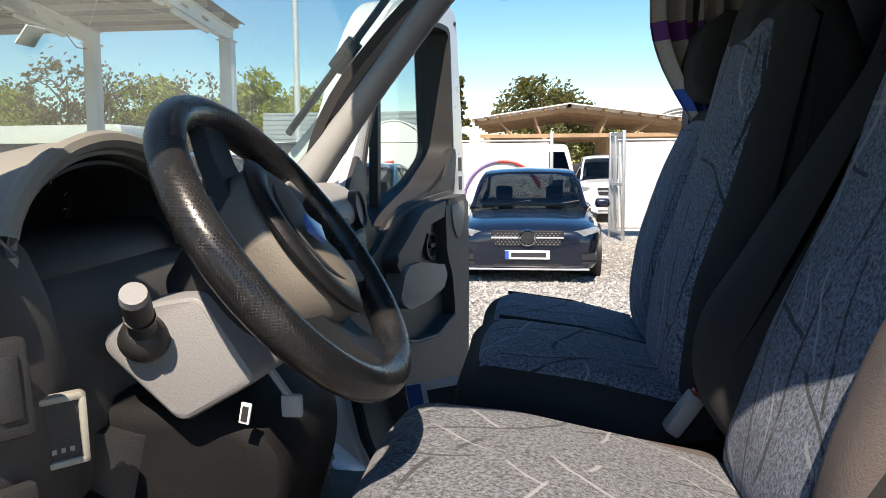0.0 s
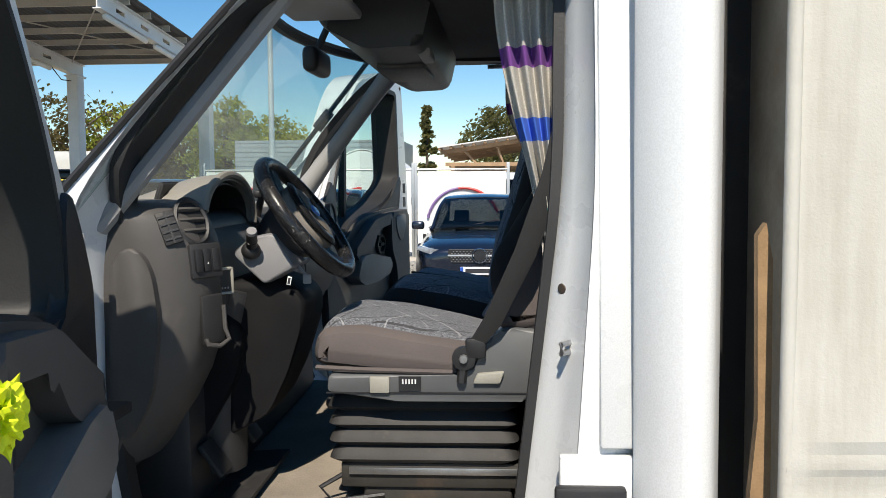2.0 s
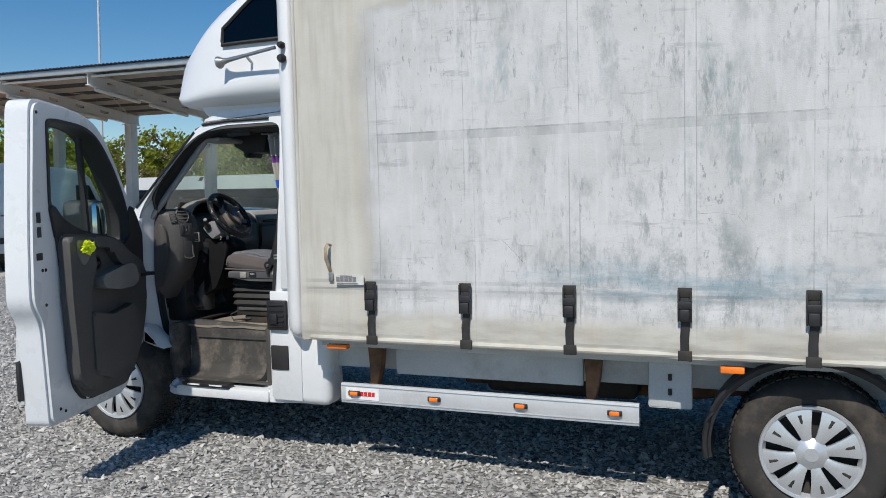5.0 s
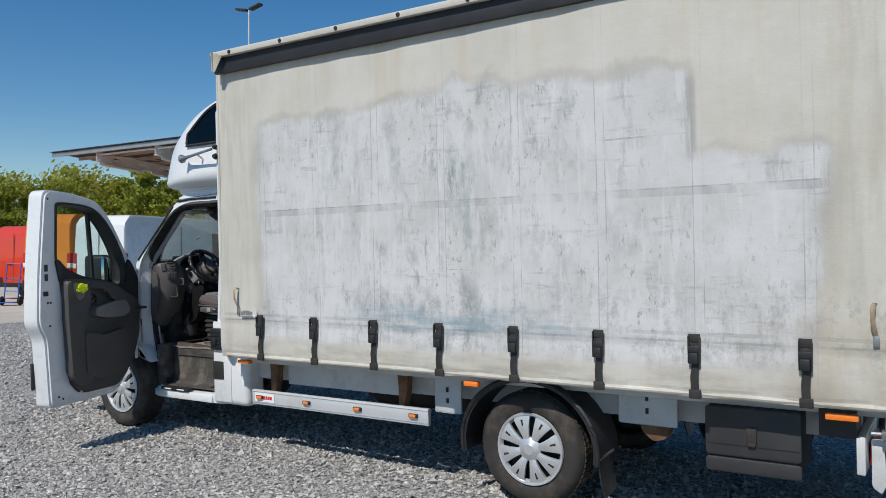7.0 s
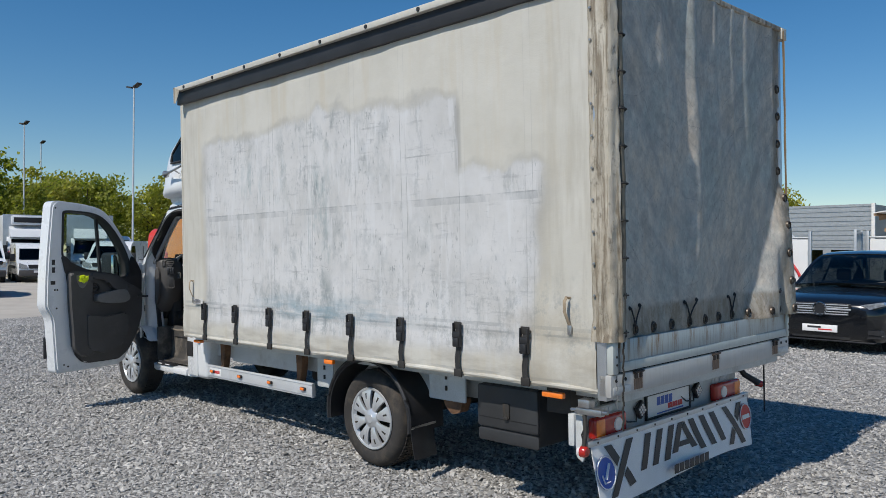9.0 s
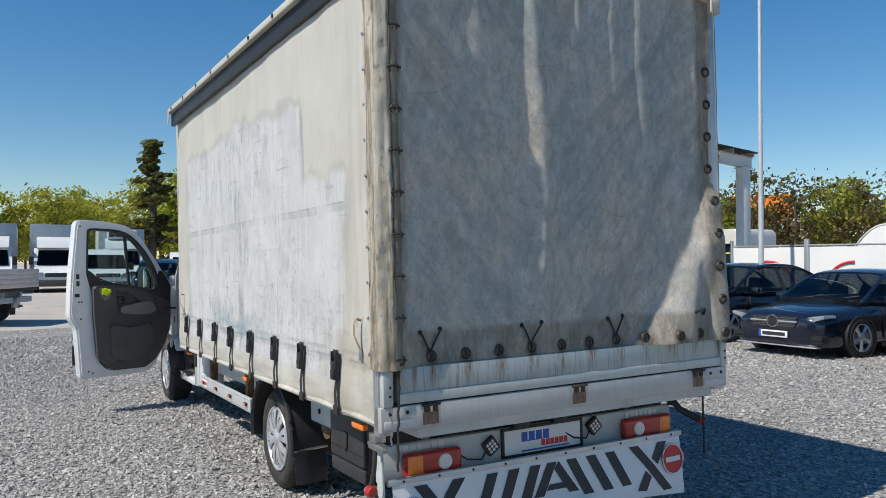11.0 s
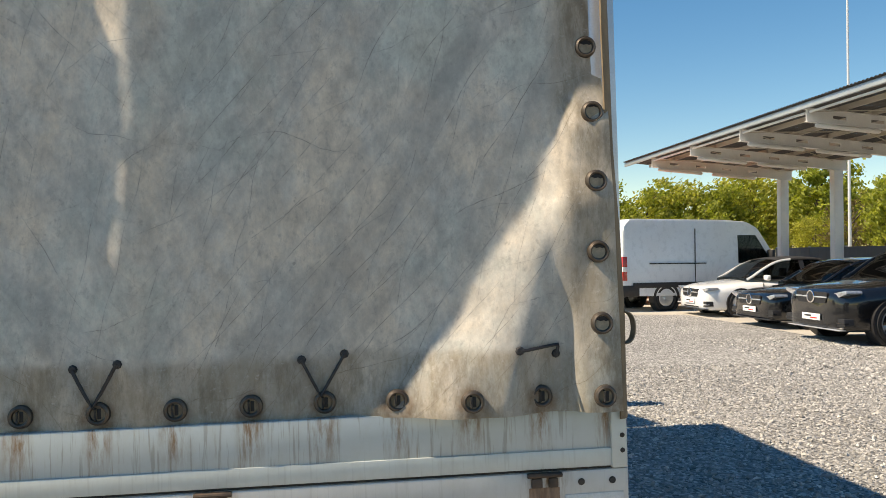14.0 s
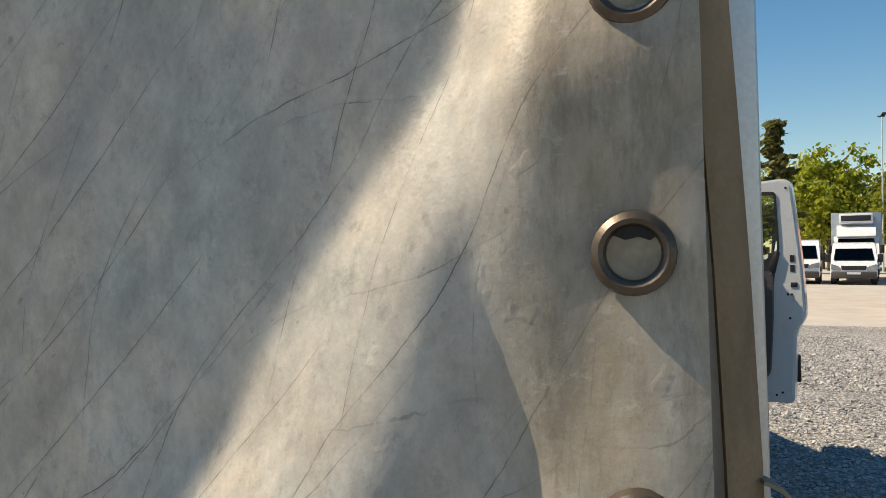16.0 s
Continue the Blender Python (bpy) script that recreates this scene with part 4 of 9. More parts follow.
BRASS = surface("tarnished_brass", (0.100, 0.082, 0.066), 0.42, 0.55, 0.35, 30, 200, 0.1, 0, (0.12, 0.06, 0.03), 0.3)
for k in range(12):
    eyelet(0.126 + k * 0.1865 if k < 11 else 2.148, 1.072, 0.030, BRASS)
for k in range(1, 9):
    eyelet(0.126, 1.072 + k * 0.186, 0.028, BRASS)
    eyelet(2.150 + 0.005 * ease(2, 4, k), 1.072 + k * 0.186, 0.030, BRASS, False, (0.62, 0.25, 0.45, 0.3)[k % 4])


def lashing(y, down=True):
    w = 0.055
    if down:
        pts = [(y - w, 1.185), (y - 0.008, 1.09), (y + w, 1.195)]
    else:
        pts = [(y - w, 1.195), (y + w, 1.205), (y + w - 0.004, 1.18)]
    P = []
    for (a, b), (c, d) in zip(pts, pts[1:]):
        for i in range(5):
            f = i / 5
            P.append((a + (c - a) * f, b + (d - b) * f))
    P.append(pts[-1])
    part("lashing_cord", join(tube([(rear_x(a, b) + 0.012, a, b) for a, b in P], 0.0045, 6), *(lathe([(0, 0), (0.012, 0), (0.009, 0.007), (0, 0.009)], 8, pose(rear_x(a, b) + 0.002, a, b, 90, 0, 90)) for a, b in pts[:3:2])), BLACK, truck, "thin black lashing cord")


for y in (0.31, 0.87, 1.43):
    lashing(y)
lashing(1.985, False)

part("tailboard", bx(X1 - 0.02, X1 + 0.018, 0.13, 2.19, 0.905, 1.035, 0.004), TAILBOARD, truck, "pale blue-grey tailboard with brown rust runs")
part("tailboard_rib", bx(X1 - 0.02, X1 + 0.024, 0.13, 2.19, 0.874, 0.922, 0.003), TAILBAR, truck)
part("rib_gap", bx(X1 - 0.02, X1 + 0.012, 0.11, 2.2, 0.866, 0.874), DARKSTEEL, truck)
part("rear_crossbar", bx(X1 - 0.05, X1 + 0.022, YL - 0.01, YR + 0.01, 0.755, 0.866, 0.005), CROSSBAR, truck, "white rear crossbar with rust stains")
for y, w in ((0.075, 0.025), (2.205, 0.022)):
    part("corner_cap", bx(X1 - 0.05, X1 + 0.03, y - w, y + w, 0.868, 1.03, 0.006), TAILBAR, truck)
    for z in (0.915, 0.955):
        part("bolt", lathe([(0, 0), (0.007, 0), (0.005, 0.004), (0, 0.005)], 8, pose(X1 + 0.03, y + 0.008, z, 90, 0, 90)), DARKSTEEL, truck)
for y, q in ((0.085, 1), (2.185, -1)):
    for k in range(2):
        part("bolt", lathe([(0, 0), (0.010, 0), (0.008, 0.005), (0, 0.006)], 8, pose(X1 + 0.022, y + q * 0.085 * k, 0.836, 90, 0, 90)), DARKSTEEL, truck)
    part("reflector_plate", bx(X1 + 0.021, X1 + 0.0245, min(y - q * 0.03, y + q * 0.13), max(y - q * 0.03, y + q * 0.13), 0.768, 0.805, 0.002), OLDSTICK, truck)
for y in (0.29, 1.15, 2.0):
    h = part("hinge", join(bx(X1 + 0.018, X1 + 0.028, y - 0.046, y + 0.046, 0.852, 0.866, 0.003), bx(X1 + 0.020, X1 + 0.030, y - 0.036, y - 0.006, 0.826, 0.852, 0.004), bx(X1 + 0.020, X1 + 0.030, y + 0.010, y + 0.036, 0.826, 0.852, 0.004), tube([(X1 + 0.030, y - 0.046, 0.860), (X1 + 0.030, y + 0.046, 0.860)], 0.006, 8)), HINGE, truck, "rusty dark hinge")
    part("rust_run", bx(X1 + 0.021, X1 + 0.0235, y - 0.042, y + 0.040, 0.770, 0.826), RUSTSTAIN, h)
part("lashing_cable", tube([(rear_x(0.126, 1.05) + 0.02, 0.126, 1.06)] + [(X1 + 0.046 + 0.003 * math.sin(k * 2.2), 0.121 - 0.001 * k + 0.003 * math.cos(k * 2.2), 1.03 - 0.026 * k) for k in range(18)], 0.0055, 6), DARKSTEEL, truck, "dark twisted lashing cable")

# chassis end panel with lamps
panel = part("rear_panel", bx(4.86, 4.90, 0.17, 2.1, 0.44, 0.615, 0.008), CHASSIS, truck, "white rear chassis panel")
# dark block added in place of the shade under the crossbar
part("gap_shade_block", bx(4.70, 4.86, 0.2, 2.07, 0.6, 0.76), DARKSTEEL, truck)


def tail_lamp(y0, y1, flip):
    z0, z1 = 0.455, 0.575
    a = part("tail_lamp", bx(4.90, 4.955, y0, y1, z0, z1, 0.02, 3), REDLENS, truck, "red and amber tail lamp")
    ya, yb = (y0 + 0.01, y0 + 0.10) if flip else (y1 - 0.10, y1 - 0.01)
    part("indicator_lens", bx(4.92, 4.958, ya, yb, z0 + 0.01, z1 - 0.01, 0.012, 2), AMBER, a)
    yc = y1 - 0.10 if flip else y0 + 0.10
    part("reversing_lens", lathe([(0, 0), (0.042, 0), (0.036, 0.012), (0, 0.014)], 18, pose(4.95, yc, 0.515, 90, 0, 90)), WHITELENS, a)


tail_lamp(0.29, 0.61, True)
tail_lamp(1.70, 2.06, False)
pl = part("dealer_plate", bx(4.905, 4.915, 0.89, 1.40, 0.475, 0.605, 0.004), PLATE, truck, "white dealer plate with blue and red lettering")
wordmark("print_mark", 4, 0.072, BLUE, pl, face_rear(4.9155, 1.0, 0.537) @ Matrix.Shear("XY", 4, (0.2, 0)))
wordmark("print_mark", 6, 0.046, RED, pl, face_rear(4.9155, 1.13, 0.502) @ Matrix.Shear("XY", 4, (0.2, 0)))
for a, b, c, d in ((0.875, 1.415, 0.605, 0.618), (0.875, 1.415, 0.462, 0.475), (0.875, 0.89, 0.462, 0.618), (1.40, 1.415, 0.462, 0.618)):
    part("plate_frame", bx(4.903, 4.919, a, b, c, d, 0.002), BLACK, pl)
part("print_bar", bx(4.915, 4.916, 1.0, 1.32, 0.484, 0.492), BLUE, pl)
for y in (0.99, 1.25):
    part("plate_lamp", bx(4.90, 4.94, y - 0.05, y + 0.05, 0.615, 0.65, 0.006), BLACK, truck)


def lamp_square(y, z):
    q = part("work_lamp", moved(bx(-0.012, 0.016, -0.04, 0.04, -0.04, 0.04, 0.006), pose(4.92, y, z, 35)), BLACK, truck)
    for a in (-0.02, 0, 0.02):
        for b in (-0.02, 0, 0.02):
            part("diode", moved(lathe([(0, 0), (0.009, 0), (0.006, 0.005), (0, 0.006)], 8, pose(0.016, a, b, 90, 0, 90)), pose(4.92, y, z, 35)), WHITELENS, q)
    part("cable", tube([(4.915, y - 0.03, z - 0.03), (4.93, y - 0.06, z - 0.06), (4.92, y - 0.14, z - 0.05), (4.91, y - 0.2, z - 0.01)], 0.005, 6), BLACK, q)


lamp_square(0.80, 0.545)
lamp_square(1.49, 0.565)
wordmark("badge", 7, 0.05, ALU, panel, face_rear(4.9, 1.74, 0.575) @ Matrix.Diagonal((1.1, 0.8, 1, 1)), depth=0.004)
wordmark("badge", 6, 0.055, ALU, panel, face_rear(4.9, 0.30, 0.575) @ Matrix.Diagonal((1.1, 0.8, 1, 1)), depth=0.004)

# warning apron under the lamps
def apron(u, v):
    y = 0.20 + u * 1.88
    z = 0.455 - v * (0.32 + 0.025 * math.sin(u * 7))
    return 4.985 + 0.05 * v + 0.015 * math.sin(u * 9 + v * 2) * v, y, z


def apron_at(y, z, off=0.004):
    u = (y - 0.20) / 1.88
    v = (0.455 - z) / (0.32 + 0.025 * math.sin(u * 7))
    return apron(u, v)[0] + off


rubber_apron = part("spray_apron", sheet(40, 10, apron, 0.004), PLATE, truck, "white rubber spray apron with black warning stripes")
part("apron_rail", bx(4.96, 4.99, 0.18, 2.1, 0.445, 0.475, 0.004), ALU, truck)
for k in range(10):
    part("apron_bolt", lathe([(0, 0), (0.007, 0), (0.005, 0.004), (0, 0.005)], 8, pose(4.99, 0.26 + 0.195 * k, 0.46, 90, 0, 90)), DARKSTEEL, truck)


def stripe(quad):
    bm = sheet(4, 6, lambda u, v: (lambda y, z: (apron_at(y, z), y, z))(
        (quad[0][0] * (1 - u) + quad[1][0] * u) * (1 - v) + (quad[3][0] * (1 - u) + quad[2][0] * u) * v,
        (quad[0][1] * (1 - u) + quad[1][1] * u) * (1 - v) + (quad[3][1] * (1 - u) + quad[2][1] * u) * v), 0.001)
    part("stripe", bm, INK, rubber_apron)


for k in range(3):
    y = 0.64 + k * 0.135
    stripe([(y, 0.235), (y + 0.066, 0.235), (y + 0.155, 0.425), (y + 0.089, 0.425)])
    y = 1.66 - k * 0.135
    stripe([(y, 0.235), (y - 0.066, 0.235), (y - 0.155, 0.425), (y - 0.089, 0.425)])
stripe([(1.005, 0.26), (1.07, 0.26), (1.17, 0.425), (1.11, 0.425)])
stripe([(1.295, 0.26), (1.23, 0.26), (1.15, 0.390), (1.185, 0.425)])
stripe([(1.09, 0.285), (1.22, 0.285), (1.20, 0.315), (1.11, 0.315)])
for q, y in ((1, 0.30), (-1, 1.98)):
    stripe([(y, 0.16), (y + q * 0.07, 0.16), (y + q * 0.30, 0.43), (y + q * 0.23, 0.43)])
    stripe([(y + q * 0.16, 0.25), (y + q * 0.20, 0.29), (y + q * 0.28, 0.19), (y + q * 0.21, 0.18)])
    stripe([(y + q * 0.01, 0.43), (y + q * 0.08, 0.43), (y + q * 0.14, 0.35), (y + q * 0.10, 0.31)])
    yc, zc = (0.285, 0.30) if q > 0 else (2.0, 0.325)
    d = part("round_sign", sheet(5, 28, lambda u, v: (lambda y2, z2: (apron_at(y2, z2, 0.008), y2, z2))(yc + 0.088 * u * math.cos(6.2832 * v), zc + 0.088 * u * math.sin(6.2832 * v)), 0.001), BLUE if q > 0 else RED, rubber_apron)
    ring = [(apron_at(yc + 0.083 * math.cos(a), zc + 0.083 * math.sin(a), 0.010), yc + 0.083 * math.cos(a), zc + 0.083 * math.sin(a)) for a in np.linspace(0, 6.2832, 33)[:-1]]
    part("sign_ring", tube(ring, 0.004, 5, True), PLATE, d)
    if q > 0:
        part("sign_arrow", join(tube([(apron_at(yc + 0.03, zc + 0.045, 0.010), yc + 0.03, zc + 0.045), (apron_at(yc - 0.02, zc - 0.03, 0.010), yc - 0.02, zc - 0.03)], 0.011, 6, flat=0.2), tube([(apron_at(yc - 0.045, zc - 0.005, 0.010), yc - 0.045, zc - 0.005), (apron_at(yc - 0.034, zc - 0.05, 0.010), yc - 0.034, zc - 0.05), (apron_at(yc + 0.015, zc - 0.045, 0.010), yc + 0.015, zc - 0.045)], 0.009, 6, flat=0.2)), PLATE, d)
    else:
        part("sign_bar", sheet(6, 2, lambda u, v: (lambda y2, z2: (apron_at(y2, z2, 0.011), y2, z2))(yc - 0.058 + 0.116 * u, zc - 0.014 + 0.028 * v), 0.001), PLATE, d)
wordmark("print_mark", 7, 0.075, INK, rubber_apron, face_rear(5.066, 0.93, 0.165) @ Matrix.Diagonal((1.25, 1, 1, 1)))
# left rear bracket, marker arm, crank on the right
part("side_bracket", join(bx(4.97, 5.13, 0.085, 0.125, 0.640, 0.675, 0.006), bx(4.99, 5.06, 0.08, 0.14, 0.675, 0.72, 0.006), tube([(4.93, 0.11, 0.655), (5.16, 0.10, 0.665)], 0.010, 8)), STEEL, truck, "galvanised light bracket")
part("side_plate", prism(rounded([(4.925, 0.62), (4.975, 0.62), (4.985, 0.42), (4.965, 0.37), (4.925, 0.40)], 0.012, 3), "y", 0.150, 0.163, 0.003), CHASSIS, truck)
part("light_cable", tube([(5.02, 0.11, 0.64), (5.03, 0.09, 0.58), (5.0, 0.10, 0.53), (5.02, 0.08, 0.49)], 0.006, 6), BLACK, truck)
part("marker_arm", tube([(5.02, 0.10, 0.64), (5.035, 0.085, 0.55), (5.03, 0.07, 0.47)], 0.012, 8), DARKSTEEL, truck)
ml = part("marker_lens", lathe([(0, 0), (0.030, 0), (0.030, 0.020), (0.022, 0.034), (0, 0.038)], 18, pose(5.02, 0.07, 0.455, 90, 0, 90)), REDLENS, truck)
part("marker_front", lathe([(0, 0), (0.026, 0), (0.022, 0.018), (0, 0.022)], 18, pose(5.02, 0.07, 0.455, 90, 0, -90)), WHITELENS, ml)
part("crank", tube([(4.90, 2.08, 0.63), (4.93, 2.115, 0.625), (4.95, 2.13, 0.59), (5.0, 2.235, 0.525)], [0.018, 0.020, 0.020, 0.022], 10), BLACK, truck)
part("crank_knob", tube([(4.99, 2.235, 0.522), (5.01, 2.27, 0.51)], 0.024, 10), REDLENS, truck)
part("step_bracket", join(bx(4.95, 5.1, 2.12, 2.24, 0.68, 0.74, 0.006), tube([(5.05, 2.22, 0.70), (5.05, 2.22, 0.33)], 0.006, 6)), DARKSTEEL, truck)
part("chain", tube([(X1 + 0.02, 0.085, 1.0 - 0.025 * k) if k % 2 else (X1 + 0.027, 0.09, 1.0 - 0.025 * k) for k in range(13)], 0.005, 5), STEEL, truck)

# underside
for y in (0.45, 1.80):
    part("chassis_rail", bx(0.5, 4.86, y - 0.03, y + 0.03, 0.55, 0.69, 0.006), CHASSIS, truck, "dusty white chassis rail")
for x in (1.0, 2.2, 3.6, 4.6):
    part("cross_member", bx(x, x + 0.07, 0.48, 1.78, 0.56, 0.68), DARKSTEEL, truck)
part("axle", tube([(3.14, 0.30, 0.34), (3.14, 1.96, 0.34)], 0.05, 10), DARKSTEEL, truck)
part("exhaust", tube([(1.2, 1.2, 0.36), (2.6, 1.15, 0.36), (3.5, 1.3, 0.48), (4.7, 1.4, 0.40)], 0.05, 10), RUST, truck)
part("spare_wheel", lathe([(0.1, -0.09), (0.31, -0.09), (0.33, -0.04), (0.33, 0.04), (0.31, 0.09), (0.1, 0.09)], 28, pose(4.2, 1.2, 0.40)), TYRE, truck)
part("frame_apron", bx(1.10, 2.12, 0.34, 0.352, 0.545, 0.70, 0.006), CHASSIS, truck, "dusty white frame panel")
part("fuel_tank", bx(1.4, 2.3, 0.95, 1.6, 0.32, 0.56, 0.05, 3), DARKSTEEL, truck)
rail = part("side_guard", prism(rounded([(0.262, 0.385), (0.292, 0.385), (0.292, 0.495), (0.262, 0.495)], 0.008, 2), "x", 0.80, 2.40), ALU_W, truck, "silver aluminium side guard with amber lamps")
for z in (0.40, 0.48):
    part("guard_groove", bx(0.80, 2.40, 0.259, 0.2625, z, z + 0.003), ALU, rail)
for k in range(4):
    x = 0.885 + k * 0.467
    lm = part("marker_lamp", bx(x - 0.036, x + 0.036, 0.247, 0.262, 0.43, 0.457, 0.006), BLACK, rail)
    part("lens", bx(x - 0.024, x + 0.024, 0.240, 0.25, 0.433, 0.454, 0.004), AMBER, lm)
tk = part("sticker", bx(0.83, 1.03, 0.2585, 0.2605, 0.41, 0.475), PLATE, rail)
wordmark("print_mark", 6, 0.034, RED, tk, face_left(0.875, 0.258, 0.43))
for x in (0.98, 2.16):
    part("guard_bracket", prism([(x - 0.03, 0.70), (x + 0.06, 0.70), (x + 0.045, 0.58), (x + 0.02, 0.47), (x - 0.02, 0.47), (x - 0.02, 0.6)], "y", 0.30, 0.36, 0.004), RUST, truck, "rusty guard bracket")
for x0, x1, z0, z1 in ((2.44, 2.64, 0.48, 0.70), (3.67, 4.0, 0.54, 0.70)):
    p = part("mount_plate", bx(x0, x1, 0.28, 0.295, z0, z1, 0.012, 2), CHASSIS, truck)
    for z in (z0 + 0.08, z0 + 0.15):
        part("slot", tube([(0.5 * (x0 + x1), 0.277, z - 0.015), (0.5 * (x0 + x1), 0.277, z + 0.015)], 0.009, 8), DARKSTEEL, p)
part("axle_bracket", prism(rounded([(3.78, 0.56), (3.96, 0.56), (3.93, 0.47), (3.86, 0.45), (3.80, 0.5)], 0.02), "y", 0.3, 0.38), RUST, truck)
for x, w in ((2.82, 0.05), (4.81, 0.07)):
    part("side_marker", bx(x - w, x + w, 0.10, 0.13, 0.70, 0.732, 0.006), AMBER, truck)
part("side_marker", bx(0.80, 0.92, 0.12, 0.16, 0.71, 0.735, 0.006), AMBER, truck)
tool = part("tool_box", bx(4.17, 4.61, 0.235, 0.62, 0.365, 0.70, 0.015, 2), TOOLBOX, truck, "black plastic tool box")
part("lid", prism(rounded([(4.16, 0.445), (4.62, 0.445), (4.62, 0.695), (4.16, 0.695)], 0.02, 3), "y", 0.216, 0.240, 0.008, 2), TOOLBOX, tool)
part("ledge", prism(rounded([(4.16, 0.36), (4.62, 0.36), (4.62, 0.435), (4.16, 0.435)], 0.02, 3), "y", 0.222, 0.240, 0.006, 2), TOOLBOX, tool)
part("lid_groove", bx(4.17, 4.61, 0.2145, 0.2185, 0.500, 0.506), SEAL_D, tool)
part("latch", join(bx(4.365, 4.415, 0.206, 0.218, 0.51, 0.60, 0.006), bx(4.372, 4.408, 0.200, 0.208, 0.505, 0.525, 0.003)), DARKSTEEL, tool)
# rear wheel arches and mud flaps
def arch(y0, y1):
    P = [(3.14 + 0.44 * math.cos(a), 0.36 + 0.40 * math.sin(a)) for a in np.linspace(radians(-8), radians(190), 26)]
    Q = [(3.14 + 0.415 * math.cos(a), 0.36 + 0.375 * math.sin(a)) for a in np.linspace(radians(-8), radians(190), 26)]
    part("mudguard", prism(P + Q[::-1], "y", y0, y1), BLACK, truck, "black plastic mudguard")
    lip = [(x, y0 if y0 < 1 else y1, z) for x, z in P]
    part("guard_lip", tube(lip, 0.014, 6), BLACK, truck)
    part("mud_flap", sheet(6, 8, lambda u, v: (3.585 + 0.03 * v * v + 0.008 * math.sin(u * 5), y0 + 0.01 + u * 0.21, 0.335 - 0.20 * v), 0.008), BLACK, truck, "black rubber mud flap")
    part("flap_clamp", tube([(3.583, y0 + 0.005, 0.335), (3.583, y0 + 0.23, 0.345)], 0.008, 6), STEEL, truck)


arch(0.19, 0.50)
arch(1.78, 2.08)


# wheels
def wheel(x, z, side, capped=True):
    """side -1: left wheel, its outer face at y 0.235; +1: right."""
    y = 0.235 if side < 0 else 2 * MID - 0.235
    m = pose(x, y, z, 90 if side < 0 else -90)
    R = 0.337
    w = part("wheel", lathe([(0.205, -0.01), (0.225, 0.004), (0.265, 0.016), (0.300, 0.012), (0.320, -0.006), (R - 0.004, -0.03), (R, -0.06), (R, -0.15), (R - 0.006, -0.18), (0.30, -0.215), (0.22, -0.2)], 56, m, True), TYRE, truck, "dusty black tyre on a silver wheel")
    # tread blocks round the shoulder
    bmt = bmesh.new()
    for k in range(64):
        a = 2 * math.pi * k / 64
        for h, o in ((-0.045, 0), (-0.085, 0.5), (-0.125, 0), (-0.165, 0.5)):
            t = a + o * math.pi / 64
            c = moved(bx(-0.004, 0.003, -0.0115, 0.0115, -0.016, 0.016), Matrix.Rotation(t, 4, "Z") @ Matrix.Translation((R + 0.001, 0, h)))
            me = bpy.data.meshes.new("t")
            c.to_mesh(me), c.free()
            bmt.from_mesh(me)
            bpy.data.meshes.remove(me)
    part("tread", moved(bmt, m), TYRE, w)
    part("rim", lathe([(0.0, -0.06), (0.12, -0.06), (0.195, -0.045), (0.205, -0.01), (0.214, 0.004), (0.216, -0.02), (0.2, -0.09), (0.0, -0.09)], 48, m), DARKSTEEL, w)
    cap = part("wheel_cover", lathe([(0.185, -0.014), (0.200, 0.010), (0.212, 0.012), (0.216, 0.004), (0.205, -0.012)], 56, m, True), SILVER, w, "silver eight-spoked wheel cover")
    part("cap_centre", lathe([(0.0, 0.022), (0.03, 0.022), (0.034, 0.018), (0.062, 0.014), (0.072, 0.004), (0.06, -0.02), (0, -0.02)], 36, m), SILVER, cap)
    for k in range(8):
        a = 2 * math.pi * (k + 0.35) / 8
        spoke = loft([[(r, s * hw, zz) for s, zz in ((-1, ztop - 0.004), (-0.6, ztop), (0.6, ztop), (1, ztop - 0.004), (1, ztop - 0.02), (-1, ztop - 0.02))]
                      for r, hw, ztop in ((0.055, 0.018, 0.012), (0.09, 0.025, 0.018), (0.13, 0.036, 0.018), (0.165, 0.048, 0.014), (0.197, 0.060, 0.006))])
        sp = part("spoke", moved(spoke, m @ Matrix.Rotation(a, 4, "Z")), SILVER, cap)
        part("spoke_slot", moved(tube([(0.118, 0, 0.0165), (0.150, 0, 0.015), (0.176, 0, 0.011)], [0.003, 0.007, 0.009], 8, flat=0.3), m @ Matrix.Rotation(a, 4, "Z")), DARKSTEEL, sp)
    part("brake_disc", lathe([(0.0, -0.075), (0.14, -0.075), (0.14, -0.09), (0, -0.09)], 28, m), RUST, w)


wheel(3.14, 0.337, -1)
wheel(3.14, 0.300, 1)
wheel(-0.76, 0.392, -1)
wheel(-0.76, 0.355, 1)

# ---------- cab shell ----------
OUT = [(-0.64, 1.46), (-0.50, 1.61), (-0.16, 1.955), (0.02, 1.985), (0.52, 1.99), (0.52, 0.345), (0.30, 0.335), (-0.42, 0.335), (-0.60, 0.56), (-0.64, 0.88)]
INN = [(-0.575, 1.36), (-0.50, 1.61), (-0.24, 1.885), (-0.03, 1.945), (0.36, 1.935), (0.352, 1.50), (0.215, 0.40), (-0.40, 0.39), (-0.545, 0.70), (-0.59, 0.98)]
INO = [(-0.605, 1.43), (-0.49, 1.595), (-0.22, 1.88), (-0.02, 1.945), (0.405, 1.945), (0.405, 1.50), (0.33, 0.385), (-0.41, 0.365), (-0.565, 0.62), (-0.61, 0.90)]
ro = [0.03, 0.2, 0.10, 0.1, 0.03, 0.05, 0.02, 0.05, 0.08, 0.1]
ri = [0.10, 0.14, 0.14, 0.1, 0.07, 0.12, 0.10, 0.08, 0.10, 0.15]
